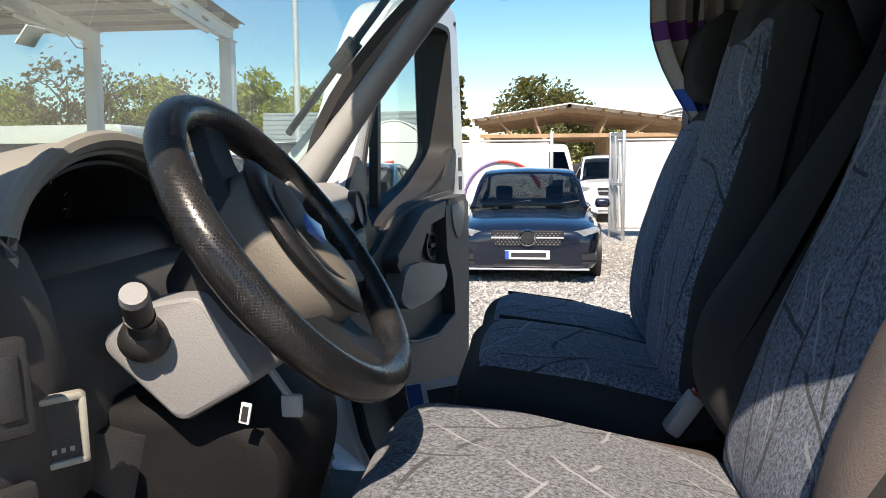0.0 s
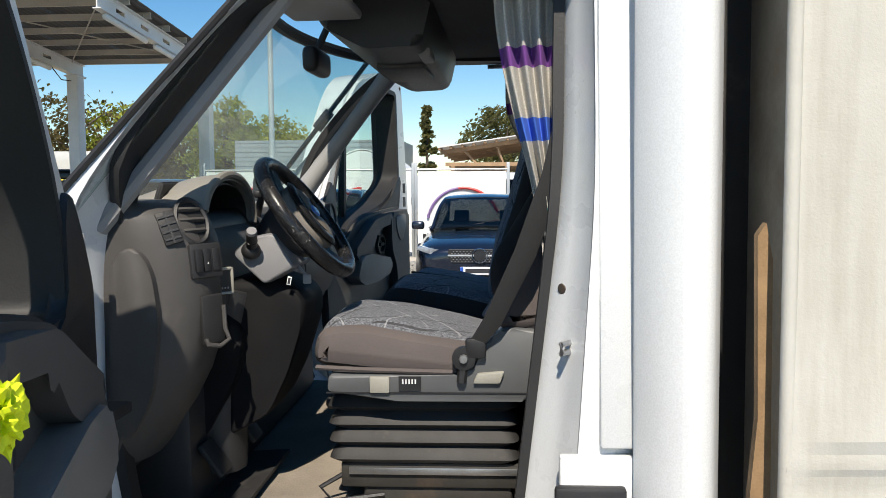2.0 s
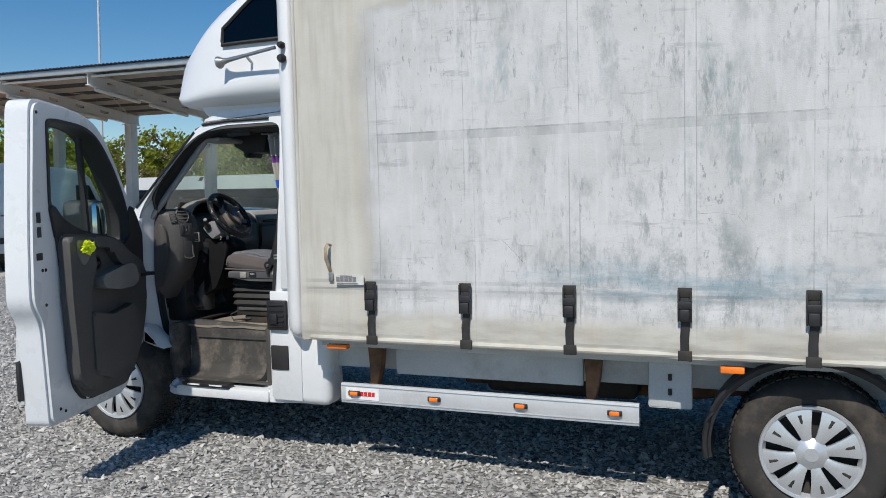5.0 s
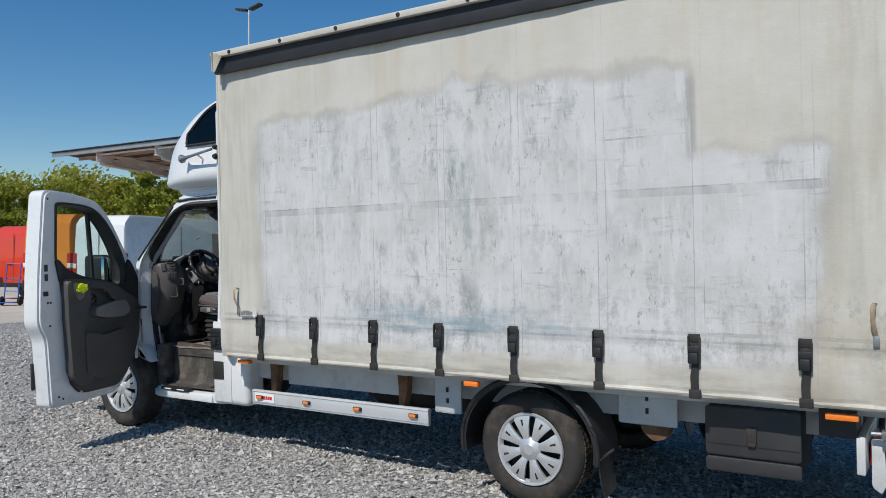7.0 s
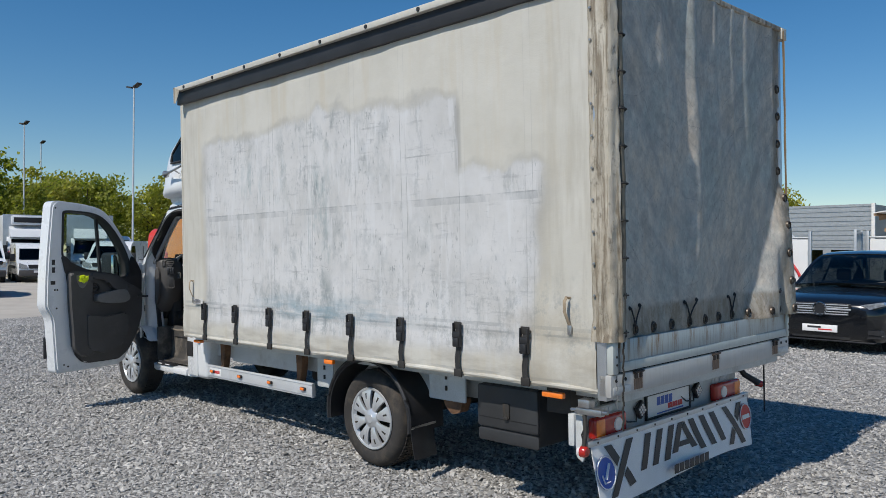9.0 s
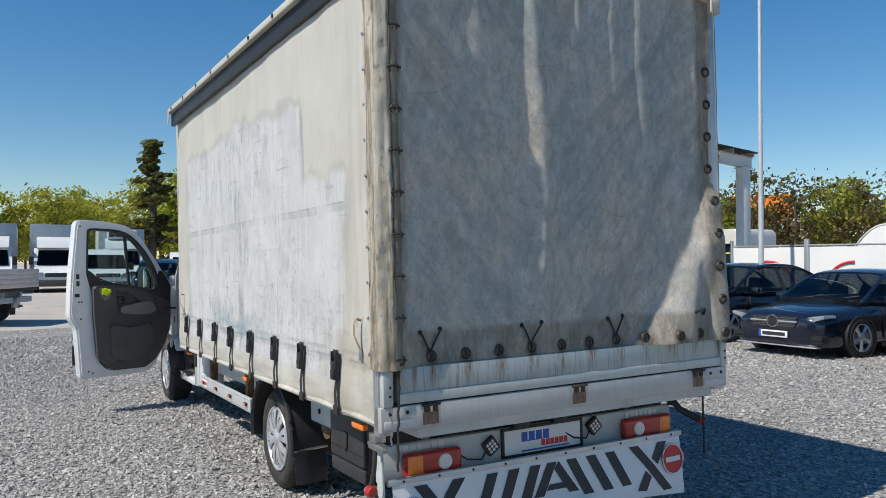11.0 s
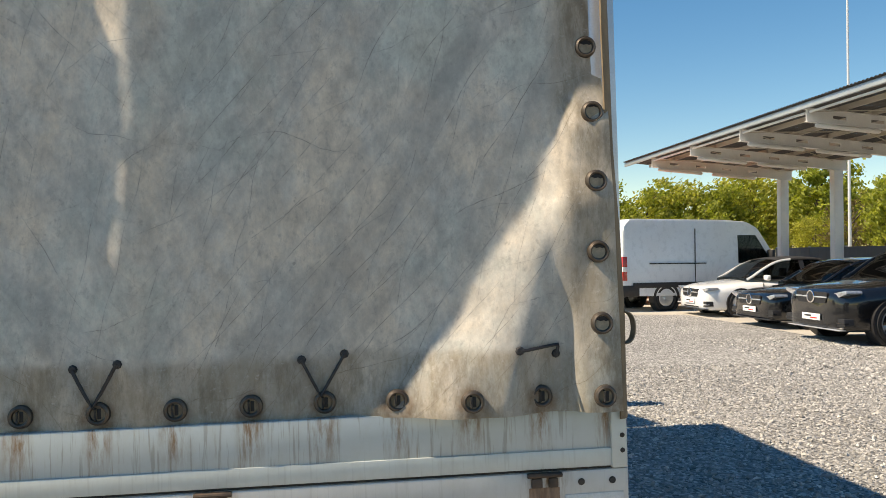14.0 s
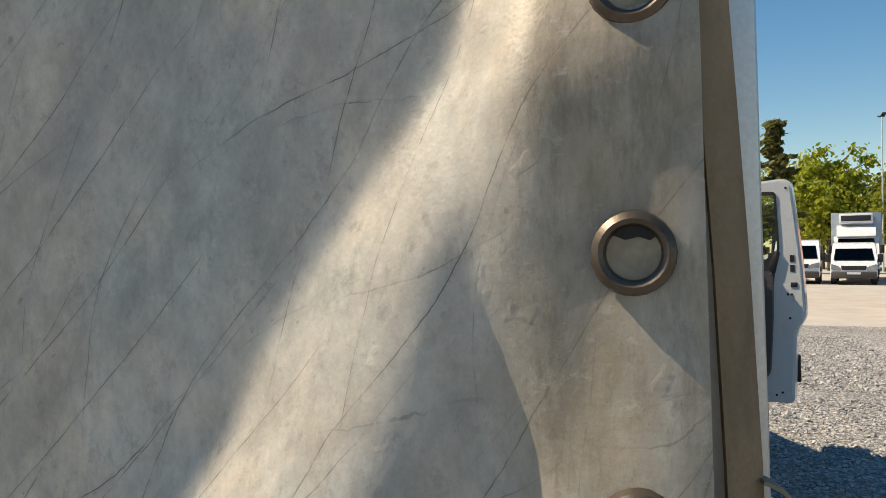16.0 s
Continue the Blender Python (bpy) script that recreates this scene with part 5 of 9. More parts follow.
SEAL = surface("door_seal_rubber", (0.02, 0.02, 0.021), 0.6, 0, 0.2, 10, 200, 0.2)
for s in (0, 1):
    def ym(y):
        return y if s == 0 else 2 * MID - y
    def lean(bm):
        for v in bm.verts:
            v.co.y += (0.09 if s == 0 else -0.09) * max(0, v.co.z - 1.4)
        return bm
    o, i, io = rounded(OUT, ro, 5), rounded(INN, ri, 5), rounded(INO, ri, 5)
    part("cab_side", lean(frame_prism(o, io, "y", *sorted((ym(0.318), ym(0.36))))), PAINT, truck, "white cab side with the door opening")
    deep = 0.435 if s == 0 else 0.37
    mid = [(a * 0.45 + c * 0.55, b * 0.45 + d * 0.55) for (a, b), (c, d) in zip(io, i)]
    part("door_jamb", lean(loft([[(x, ym(y), z) for x, z in ring] for ring, y in ((io, 0.322), (io, 0.335), (mid, 0.35 + (deep - 0.335) * 0.4), (i, deep), (i, deep + 0.06))], caps=False)), PAINT, truck, "white door jamb")
    j = rounded([(-0.11 + (x + 0.11) * 0.958, 1.16 + (z - 1.16) * 0.968) for x, z in INN], ri, 5)
    i2 = rounded([(-0.11 + (x + 0.11) * 1.004, 1.16 + (z - 1.16) * 1.004) for x, z in INN], ri, 5)

    def lip(x, z):
        """The seal comes forward along the screen pillar and the roof."""
        return deep - 0.011 - (0.085 if s == 0 else 0.03) * ease(1.40, 1.56, z) * ease(0.34, 0.10, x)
    part("door_seal", lean(loft([[(x, ym(lip(*p) if front else deep + (0.028 if s == 0 else 0.07)), z) for (x, z), p in zip(ring, i2)] for ring, front in ((i2, 0), (i2, 1), (j, 1), (j, 0), (i2, 0))], caps=False)), SEAL, truck, "black rubber door seal")
    part("gutter_strip", tube([(-0.13, ym(0.366), 1.955), (0.05, ym(0.366), 1.968), (0.33, ym(0.366), 1.968)], 0.009, 6), SEAL, truck)
    part("windscreen_strip", tube([(-0.615, ym(0.322), 1.475), (-0.40, ym(0.344), 1.70), (-0.19, ym(0.364), 1.915)], 0.008, 6), SEAL, truck)
    # B-pillar skin with its pressed groove, filler panel and lower quarter
    part("pillar_panel", lean(bx(0.41, 0.512, *sorted((ym(0.300), ym(0.322))), 1.0, 1.95, 0.006)), PAINT, truck)
    part("pillar_panel", bx(0.335, 0.53, *sorted((ym(0.2985), ym(0.325))), 0.36, 0.985, 0.006), PAINT, truck)
    # deflector wing between the cab and the box
    P = rounded([(0.46, 0.295), (0.49, 0.245), (0.52, 0.215), (0.55, 0.20), (0.585, 0.205), (0.612, 0.26), (0.615, 0.33), (0.58, 0.36), (0.54, 0.35)], 0.02, 3)
    part("side_deflector", loft([[(0.562 + (x - 0.562) * k, ym(0.28 + (y - 0.28) * k), z) for x, y in P] for z, k in ((0.735, 0.2), (0.74, 0.5), (0.752, 0.75), (0.775, 0.92), (0.81, 0.99), (0.85, 1.0), (2.6, 1.0), (2.62, 0.9))]), PLASTIC_W, truck, "white side air deflector")
    part("lower_quarter", bx(0.30, 0.70, *sorted((ym(0.305), ym(0.50))), 0.335, 0.80, 0.05, 4), PAINT, truck)
    # front wing with the wheel opening
    W = [(-0.60, 0.66), (-0.642, 1.0), (-0.66, 1.43), (-1.0, 1.20), (-1.45, 1.02), (-1.62, 0.80), (-1.66, 0.42), (-1.16, 0.40)]
    arc = [(-0.76 + 0.40 * math.cos(a), 0.40 + 0.40 * math.sin(a)) for a in np.linspace(radians(178), radians(33), 14)]
    part("front_wing", prism([(x, z) for x, z in W + arc], "y", *sorted((ym(0.27), ym(0.40))), 0.015), PAINT, truck, "white front wing")
part("floor_pan", bx(-0.55, 0.50, 0.525, 1.745, 0.60, 0.70), DARKSTEEL, truck)
part("under_sill", bx(-0.36, 0.30, 0.30, 0.50, 0.335, 0.40, 0.01), PAINT, truck)
part("under_sill", bx(-0.36, 0.30, 1.77, 1.97, 0.335, 0.40, 0.01), PAINT, truck)
part("rear_wall", bx(0.50, 0.54, 0.36, 1.91, 0.60, 2.0), DASH_D, truck)
part("cab_roof", join(prism(rounded([(-0.12, 1.945), (0.02, 1.975), (0.54, 1.985), (0.54, 2.03), (0.02, 2.03), (-0.14, 1.975)], 0.03), "y", 0.366, 1.904, 0.02)), PAINT, truck)
part("headliner", prism([(-0.18, 1.905), (0.0, 1.925), (0.50, 1.93), (0.50, 1.965), (0.0, 1.965), (-0.19, 1.935)], "y", 0.37, 1.90), LINING, truck, "dark grey roof lining")
# bonnet and nose
def nose_ring(x):
    zt = 1.30 if x > -0.7 else 1.30 - 0.30 * ((-0.7 - x) / 0.95) ** 1.3
    hw = 0.83 - 0.16 * max(0, (-1.2 - x) / 0.46) ** 2
    return [(x, MID + hw * c, z) for c, z in ((-1, 0.42), (-1, zt - 0.20), (-0.93, zt - 0.06), (-0.6, zt), (0, zt + 0.02), (0.6, zt), (0.93, zt - 0.06), (1, zt - 0.20), (1, 0.42))]


part("bonnet", loft([nose_ring(x) for x in (-0.95, -1.1, -1.25, -1.4, -1.52, -1.62, -1.66)]), PAINT, truck)
part("bumper", bx(-1.74, -1.45, 0.34, 1.93, 0.36, 0.62, 0.06, 3), BLACK, truck)
# windscreen
def screen(u, v):
    x0, z0, x1, z1 = -0.61, 1.42, -0.185, 1.93
    fwd = 0.36 * (1 - (2 * u - 1) ** 2) * (1 - 0.45 * v)
    return x0 + (x1 - x0) * v - fwd, 0.335 + 0.07 * v + u * (1.6 - 0.14 * v), z0 + (z1 - z0) * v - 0.06 * (1 - (2 * u - 1) ** 2) * (1 - v)


w = part("windscreen", sheet(24, 8, screen, 0.004), SCREEN, truck, "windscreen")
w.visible_shadow = False
part("screen_frame", tube([screen(i / 20, 1.0) for i in range(21)], 0.018, 6), SEAL, truck)
part("screen_frame", tube([screen(i / 20, 0.0) for i in range(21)], 0.022, 6), SEAL, truck)
part("pillar_trim", tube([Vector(screen(1, k / 6)) + Vector((0.045, -0.085, -0.01)) for k in range(7)], [0.045, 0.038, 0.032, 0.03, 0.03, 0.032, 0.04], 10), TRIM, truck, "grey pillar trim")
part("pillar_trim", tube([Vector(screen(0, k / 6)) + Vector((0.03, 0.075, -0.01)) for k in range(7)], 0.02, 8), TRIM, truck, "grey pillar trim")
part("wiper_arm", join(tube([Vector(screen(0.965, 0.22)) + Vector((-0.03, 0, 0.02)), Vector(screen(0.965, 0.60)) + Vector((-0.03, 0, 0.02)), Vector(screen(0.965, 0.97)) + Vector((-0.03, 0, 0.02))], 0.009, 6), tube([Vector(screen(0.965, 0.50)) + Vector((-0.03, 0, 0.02)), Vector(screen(0.965, 0.62)) + Vector((-0.03, 0, 0.02))], 0.02, 6)), BLACK, truck)
part("wiper_arm", tube([Vector(screen(0.2 + 0.06 * k, 0.04)) + Vector((-0.03, 0, 0.02)) for k in range(10)], 0.010, 6), BLACK, truck)


# sleeper pod over the cab, with a side window
def pod_shape(x):
    """Half width, top and underside of the pod at one station."""
    t = min(1, max(0, (x + 0.40) / 1.10))
    k = math.sqrt(1 - (1 - min(1, t / 0.55)) ** 2)
    q = math.sqrt(1 - (1 - min(1, t / 0.20)) ** 2)
    return 0.86 * (0.66 + 0.34 * k), 2.20 + 0.63 * math.sin(t * math.pi / 2) ** 0.72, 2.05 + 0.13 * (1 - q)


POD_C, POD_F = (1.0, 1.015, 1.02, 1.01, 0.985, 0.95, 0.90, 0.80), (0.06, 0.12, 0.16, 0.22, 0.5, 0.82, 0.93, 0.985)


def pod_ring(x):
    hw, zt, zb = pod_shape(x)
    half = [(0.80, 0.0), (0.94, 0.02), *zip(POD_C, POD_F), (0.5, 1.0)]
    return [(x, MID - hw * c, zb + (zt - zb) * f) for c, f in half] + [(x, MID + hw * c, zb + (zt - zb) * f) for c, f in half[::-1]]


pod = part("sleeper_pod", loft([pod_ring(-0.40 + 1.06 * (1 - math.cos(k / 30 * math.pi / 2))) for k in range(31)]), PLASTIC_W, truck, "white roof sleeper pod with a dark side window", 60)
part("pod_skirt", prism(rounded([(-0.10, 2.0), (0.66, 2.0), (0.66, 2.08), (-0.16, 2.08)], 0.02), "y", 0.385, 1.885, 0.01), PLASTIC_W, pod)
for s in (0, 1):
    def pod_y(x, z, off):
        hw, zt, zb = pod_shape(x)
        y = MID - hw * np.interp((z - zb) / (zt - zb), POD_F, POD_C) - off
        return y if s == 0 else 2 * MID - y

    def pane(u, v, off=0.012):
        x = 0.095 + u * 0.50
        top = 2.42 + 0.275 * ease(-0.30, 0.72, u)
        z = 2.385 + 0.06 * u * 0 + v * (top - 2.385)
        return x, pod_y(x, z, off), z
    part("pod_window", sheet(14, 8, pane, 0.006), TINTED, pod, "dark tinted side window")
    edge = [pane(0, k / 5, 0.014) for k in range(6)] + [pane(k / 14, 1, 0.014) for k in range(1, 15)] + [pane(1, 1 - k / 5, 0.014) for k in range(1, 6)] + [pane(1 - k / 14, 0, 0.014) for k in range(1, 14)]
    part("window_seal", tube(edge, 0.011, 6, True), SEAL, pod)
    yh = 0.215 if s == 0 else 2 * MID - 0.215
    horn = part("air_horn", moved(lathe([(0.0, 0.0), (0.035, 0.0), (0.034, 0.008), (0.020, 0.03), (0.013, 0.07), (0.010, 0.2), (0.010, 0.40), (0.0, 0.40)], 18), pose(0.12, yh, 2.275, 0, 84, -6 if s == 0 else 6)), STEEL, pod, "grey air horn")
    part("horn_mount", tube([(0.30, yh - 0.0, 2.30), (0.30, yh + (0.05 if s == 0 else -0.05), 2.27)], 0.008, 6), STEEL, pod)
    for z, r in ((2.26, 0.022), (2.33, 0.018)):
        part("horn_driver", lathe([(0, 0), (r, 0), (r * 1.1, 0.02), (r * 0.7, 0.04), (0, 0.04)], 14, pose(0.545, yh - 0.01, z, 90)), BLACK, pod)

# fuel cap housing and the dark vent square behind the door
cap = part("filler_box", bx(0.325, 0.455, 0.276, 0.30, 0.765, 0.935, 0.008), BLACK, truck, "black fuel filler housing")
for k in range(5):
    part("filler_rib", bx(0.345, 0.44, 0.270, 0.278, 0.785 + 0.03 * k, 0.792 + 0.03 * k), BLACK, cap)
part("filler_tab", bx(0.35, 0.40, 0.263, 0.277, 0.80, 0.86, 0.004), BLACK, cap)
part("gap_gaiter", bx(0.56, 0.70, 0.40, 0.42, 0.74, 2.6, 0.004), RUBBER, truck, "black rubber gaiter between the cab and the box")
part("vent_square", bx(0.335, 0.45, 0.290, 0.300, 0.535, 0.675, 0.006), RUBBER, truck)
# striker, stud and hinge pieces in the door opening
part("stud", lathe([(0, 0), (0.012, 0), (0.010, 0.005), (0, 0.006)], 12, pose(0.350, 0.400, 1.283, 90, 0, -50)), DARKSTEEL, truck)
part("striker", join(moved(lathe([(0, 0), (0.016, 0), (0.014, 0.004), (0, 0.004)], 14), pose(0.370, 0.378, 1.175, 90, 0, -50) @ Matrix.Diagonal((0.8, 2.4, 1, 1))), tube([(0.372, 0.378, 1.185), (0.342, 0.345, 1.185), (0.342, 0.345, 1.168), (0.372, 0.378, 1.168)], 0.006, 8)), STEEL, truck, "worn steel door striker")
for z in (1.150, 1.202):
    part("striker_screw", lathe([(0, 0), (0.006, 0), (0.004, 0.004), (0, 0.004)], 8, pose(0.367, 0.374, z, 90, 0, -50)), DARKSTEEL, truck)
part("striker_pocket", moved(bx(-0.014, 0.014, -0.003, 0.004, -0.028, 0.028, 0.003), pose(0.345, 0.398, 1.105, 0, 0, -48)), TRIM, truck)
for z in (1.36, 0.70):
    part("door_hinge", join(bx(-0.60, -0.545, 0.27, 0.30, z - 0.05, z + 0.05, 0.006), tube([(-0.575, 0.255, z - 0.06), (-0.575, 0.255, z + 0.06)], 0.014, 8)), PAINT, truck)
part("check_strap", bx(-0.55, -0.47, 0.18, 0.29, 1.07, 1.09), BLACK, truck)
part("scuff_plate", bx(-0.30, 0.03, 0.284, 0.35, 0.405, 0.428, 0.006), BLACK, truck, "black sill scuff plate")
for x in (-0.26, -0.10):
    part("scuff_mark", bx(x, x + 0.09, 0.281, 0.285, 0.412, 0.42), PLATE, truck)
part("jamb_marks", bx(-0.545, -0.535, 0.279, 0.286, 0.92, 0.98), INK, truck)


# ---------- doors ----------
DOORTRIM = surface("charcoal_door_plastic", (0.070, 0.068, 0.067), 0.55, 0, 0.12, 6, 650, 0.35, 0, (0.13, 0.12, 0.11), 0.06)
PULL = surface("worn_pull_plastic", (0.17, 0.168, 0.165), 0.5, 0, 0.12, 8, 500, 0.2)


def cab_door(s):
    """An open front door, from its hinge edge (u 0) outwards; s 1 mirrors it to the other side."""
    M = Matrix.Translation((-0.565, 0.24, 0)) @ Matrix(((0.245, 0.969, 0, 0), (-0.969, 0.245, 0, 0), (0, 0, 1, 0), (0, 0, 0, 1)))
    mirror = Matrix.Translation((0, 2 * MID, 0)) @ Matrix.Diagonal((1, -1, 1, 1))

    def put(bm):
        moved(bm, M)
        if s:
            moved(bm, mirror)
        return bm
    outline = [(0.0, 1.36), (0.075, 1.46), (0.31, 1.83), (0.44, 1.955), (0.66, 2.0), (0.93, 2.02), (0.975, 1.99), (1.035, 1.40), (1.05, 1.03), (0.985, 0.93), (0.955, 0.415), (0.25, 0.42), (0.05, 0.72), (-0.01, 0.95)]
    rad = [0.05, 0.08, 0.12, 0.08, 0.15, 0.04, 0.04, 0.2, 0.05, 0.06, 0.04, 0.08, 0.15, 0.15]
    hole = [(0.14, 1.27), (0.145, 1.46), (0.27, 1.69), (0.42, 1.86), (0.55, 1.918), (0.80, 1.932), (0.875, 1.925), (0.89, 1.50), (0.86, 1.465), (0.80, 1.43), (0.66, 1.365), (0.44, 1.318), (0.30, 1.285), (0.25, 1.265)]
    hr = [0.03, 0.12, 0.12, 0.1, 0.1, 0.04, 0.03, 0.03, 0.04, 0.05, 0.06, 0.06, 0.05, 0.02]
    o, h = rounded(outline, rad, 4), rounded(hole, hr, 4)
    d = part("cab_door", put(frame_prism(o, h, "y", -0.09, 0.028)), PAINT, truck, "open white cab door with black inner trim")
    o2 = rounded([(0.5 + (u - 0.5) * 0.97, 1.2 + (z - 1.2) * 0.98) for u, z in outline], rad, 4)
    part("inner_flange", put(frame_prism(o2, h, "y", 0.028, 0.045)), PAINT, d)
    g = part("window", put(prism(h, "y", -0.055, -0.05)), GLASS, d)
    g.visible_shadow = False
    h2 = rounded([(0.55 + (u - 0.55) * 0.95, 1.6 + (z - 1.6) * 0.945) for u, z in hole], hr, 4)
    part("window_seal", put(frame_prism(h, h2, "y", -0.08, 0.052)), SEAL, d)
    part("window_bar", put(moved(bx(-0.011, 0.011, -0.06, -0.03, 1.30, 1.875), Matrix.Translation((0.44, 0, 0)) @ Matrix(((1, 0, 0.07, -0.11), (0, 1, 0, 0), (0, 0, 1, 0), (0, 0, 0, 1))))), BLACK, d)
    trim = rounded([(0.02, 1.13), (0.10, 1.185), (0.19, 1.225), (0.30, 1.30), (0.44, 1.328), (0.60, 1.348), (0.80, 1.358), (0.843, 1.352), (0.815, 1.15), (0.80, 1.05), (0.802, 0.78), (0.77, 0.58), (0.70, 0.503), (0.62, 0.487), (0.30, 0.487), (0.20, 0.56), (0.10, 0.70), (0.035, 0.88)], 0.03, 4)
    part("sail_trim", put(prism(rounded([(0.893, 1.495), (0.865, 1.508), (0.825, 1.468), (0.76, 1.405), (0.66, 1.366), (0.58, 1.345), (0.80, 1.34), (0.855, 1.335)], 0.015, 4), "y", 0.03, 0.062, 0.006)), BLACK, d, "black window sail")
    part("mirror_sail", put(prism(rounded([(0.02, 1.10), (0.012, 1.32), (0.07, 1.43), (0.125, 1.50), (0.155, 1.44), (0.16, 1.30), (0.25, 1.26), (0.12, 1.16)], 0.03, 4), "y", 0.028, 0.058, 0.008)), BLACK, d, "black mirror sail")
    t = part("door_trim", put(prism(trim, "y", 0.035, 0.074, 0.016, 3)), DOORTRIM, d, "dark grey moulded door trim")
    part("trim_edge", put(tube([(u, 0.048, z) for u, z in trim], 0.012, 6, True)), SEAL, t)
    part("trim_core", put(prism(rounded([(0.845, 1.345), (0.84, 1.05), (0.81, 0.62), (0.72, 0.545), (0.60, 0.56), (0.69, 0.95), (0.67, 1.08), (0.62, 1.16), (0.615, 1.335)], 0.03, 4), "y", 0.055, 0.120, 0.02, 4)), DOORTRIM, t)
    part("arm_ridge", put(prism(rounded([(0.20, 1.19), (0.43, 1.315), (0.64, 1.335), (0.63, 1.285), (0.46, 1.265), (0.40, 1.19), (0.27, 1.12)], 0.025, 4), "y", 0.055, 0.120, 0.022, 4)), DOORTRIM, t)
    part("cloth_panel", put(prism(rounded([(0.793, 1.325), (0.788, 1.265), (0.75, 1.20), (0.715, 1.195), (0.68, 1.24), (0.66, 1.315)], 0.02, 4), "y", 0.112, 0.1245, 0.003)), PULL, t, "pale grey panel")
    part("pull_recess", put(prism(rounded([(0.16, 1.16), (0.38, 1.20), (0.60, 1.22), (0.64, 1.06), (0.40, 0.98), (0.18, 1.0)], 0.03, 4), "y", 0.06, 0.073, 0.003)), SEAL, t)
    part("door_pull", put(prism(rounded([(0.20, 1.07), (0.25, 1.165), (0.36, 1.165), (0.582, 1.125), (0.578, 1.06), (0.42, 1.035), (0.27, 1.035)], 0.022, 4), "y", 0.06, 0.134, 0.012, 3)), PULL, t, "worn grey door pull")
    part("inner_handle", put(join(lathe([(0.032, 0.0), (0.05, 0.0), (0.046, 0.014), (0.036, 0.014)], 24, pose(0.565, 0.075, 1.19, -90), True), bx(0.54, 0.585, 0.075, 0.095, 1.182, 1.198, 0.005))), BLACK, t)
    part("door_pocket", put(prism(rounded([(0.26, 0.945), (0.32, 0.925), (0.50, 0.905), (0.69, 0.945), (0.68, 0.62), (0.50, 0.56), (0.30, 0.62), (0.22, 0.80)], 0.025, 4), "y", 0.055, 0.130, 0.022, 4)), DOORTRIM, t)
    part("pocket_rim", put(tube([(0.27, 0.122, 0.94), (0.33, 0.126, 0.925), (0.50, 0.128, 0.907), (0.68, 0.122, 0.942)], 0.006, 6)), DASH, t)
    for u, z in ((0.30, 0.60), (0.585, 0.515)):
        part("print_bar", put(bx(u, u + 0.11, 0.069, 0.0712, z - 0.02, z - 0.007)), PLATE, t)
    part("print_mark", put(prism([(0.495, 0.52), (0.51, 0.55), (0.525, 0.52)], "y", 0.069, 0.0712)), PLATE, t)
    # latch, labels and plugs on the closing edge
    part("latch", put(bx(0.955, 1.0, 0.03, 0.05, 1.24, 1.275, 0.004)), BLACK, d)
    for z in (1.35, 1.42):
        part("label_patch", put(bx(0.955, 0.985, 0.045, 0.0475, z, z + 0.05)), INK if z < 1.4 else BLACK, d)
    for u, z in ((0.935, 1.19), (0.96, 1.19), (0.945, 1.02), (0.88, 0.49), (0.84, 0.47), (0.94, 1.95)):
        part("plug", put(lathe([(0, 0), (0.009, 0), (0.007, 0.004), (0, 0.005)], 10, pose(u, 0.045, z, -90))), DARKSTEEL, d)
    part("side_moulding", put(bx(0.55, 0.99, -0.11, -0.088, 0.55, 0.75, 0.01)), BLACK, d)
    # mirror outside
    mh = part("mirror", put(moved(bx(-0.05, 0.06, -0.09, 0.13, -0.17, 0.17, 0.04, 3), pose(0.16, -0.24, 1.36))), BLACK, d, "black door mirror")
    part("mirror_glass", put(bx(0.09, 0.235, -0.115, -0.104, 1.215, 1.51, 0.02)), CHROME, mh)
    part("mirror_arm", put(tube([(0.08, -0.08, 1.30), (0.11, -0.16, 1.28), (0.15, -0.2, 1.28)], 0.03, 8)), BLACK, mh)
    return d, t, put


door_l, trim_l, put_l = cab_door(0)
door_r, trim_r, put_r = cab_door(1)
bm = bmesh.new()
bmesh.ops.create_icosphere(bm, subdivisions=4, radius=0.05)
for v in bm.verts:
    n = v.co.normalized()
    v.co = n * (0.046 + 0.020 * abs(noise.noise(n * 2.6)) + 0.016 * noise.noise(n * 1.7 + Vector((3, 1, 0))) - 0.030 * (1 - abs(noise.noise(n * 4.3))) ** 5)
    v.co.z *= 0.8
    v.co.y *= 0.5
cloth = part("cloth", put_l(moved(bm, Matrix.Translation((0.735, 0.150, 1.285)))), YELLOW, None)
tagged(cloth, "crumpled neon yellow cloth stuffed on the door trim", "cloth")
cloth.matrix_basis = TRUCK_POSE

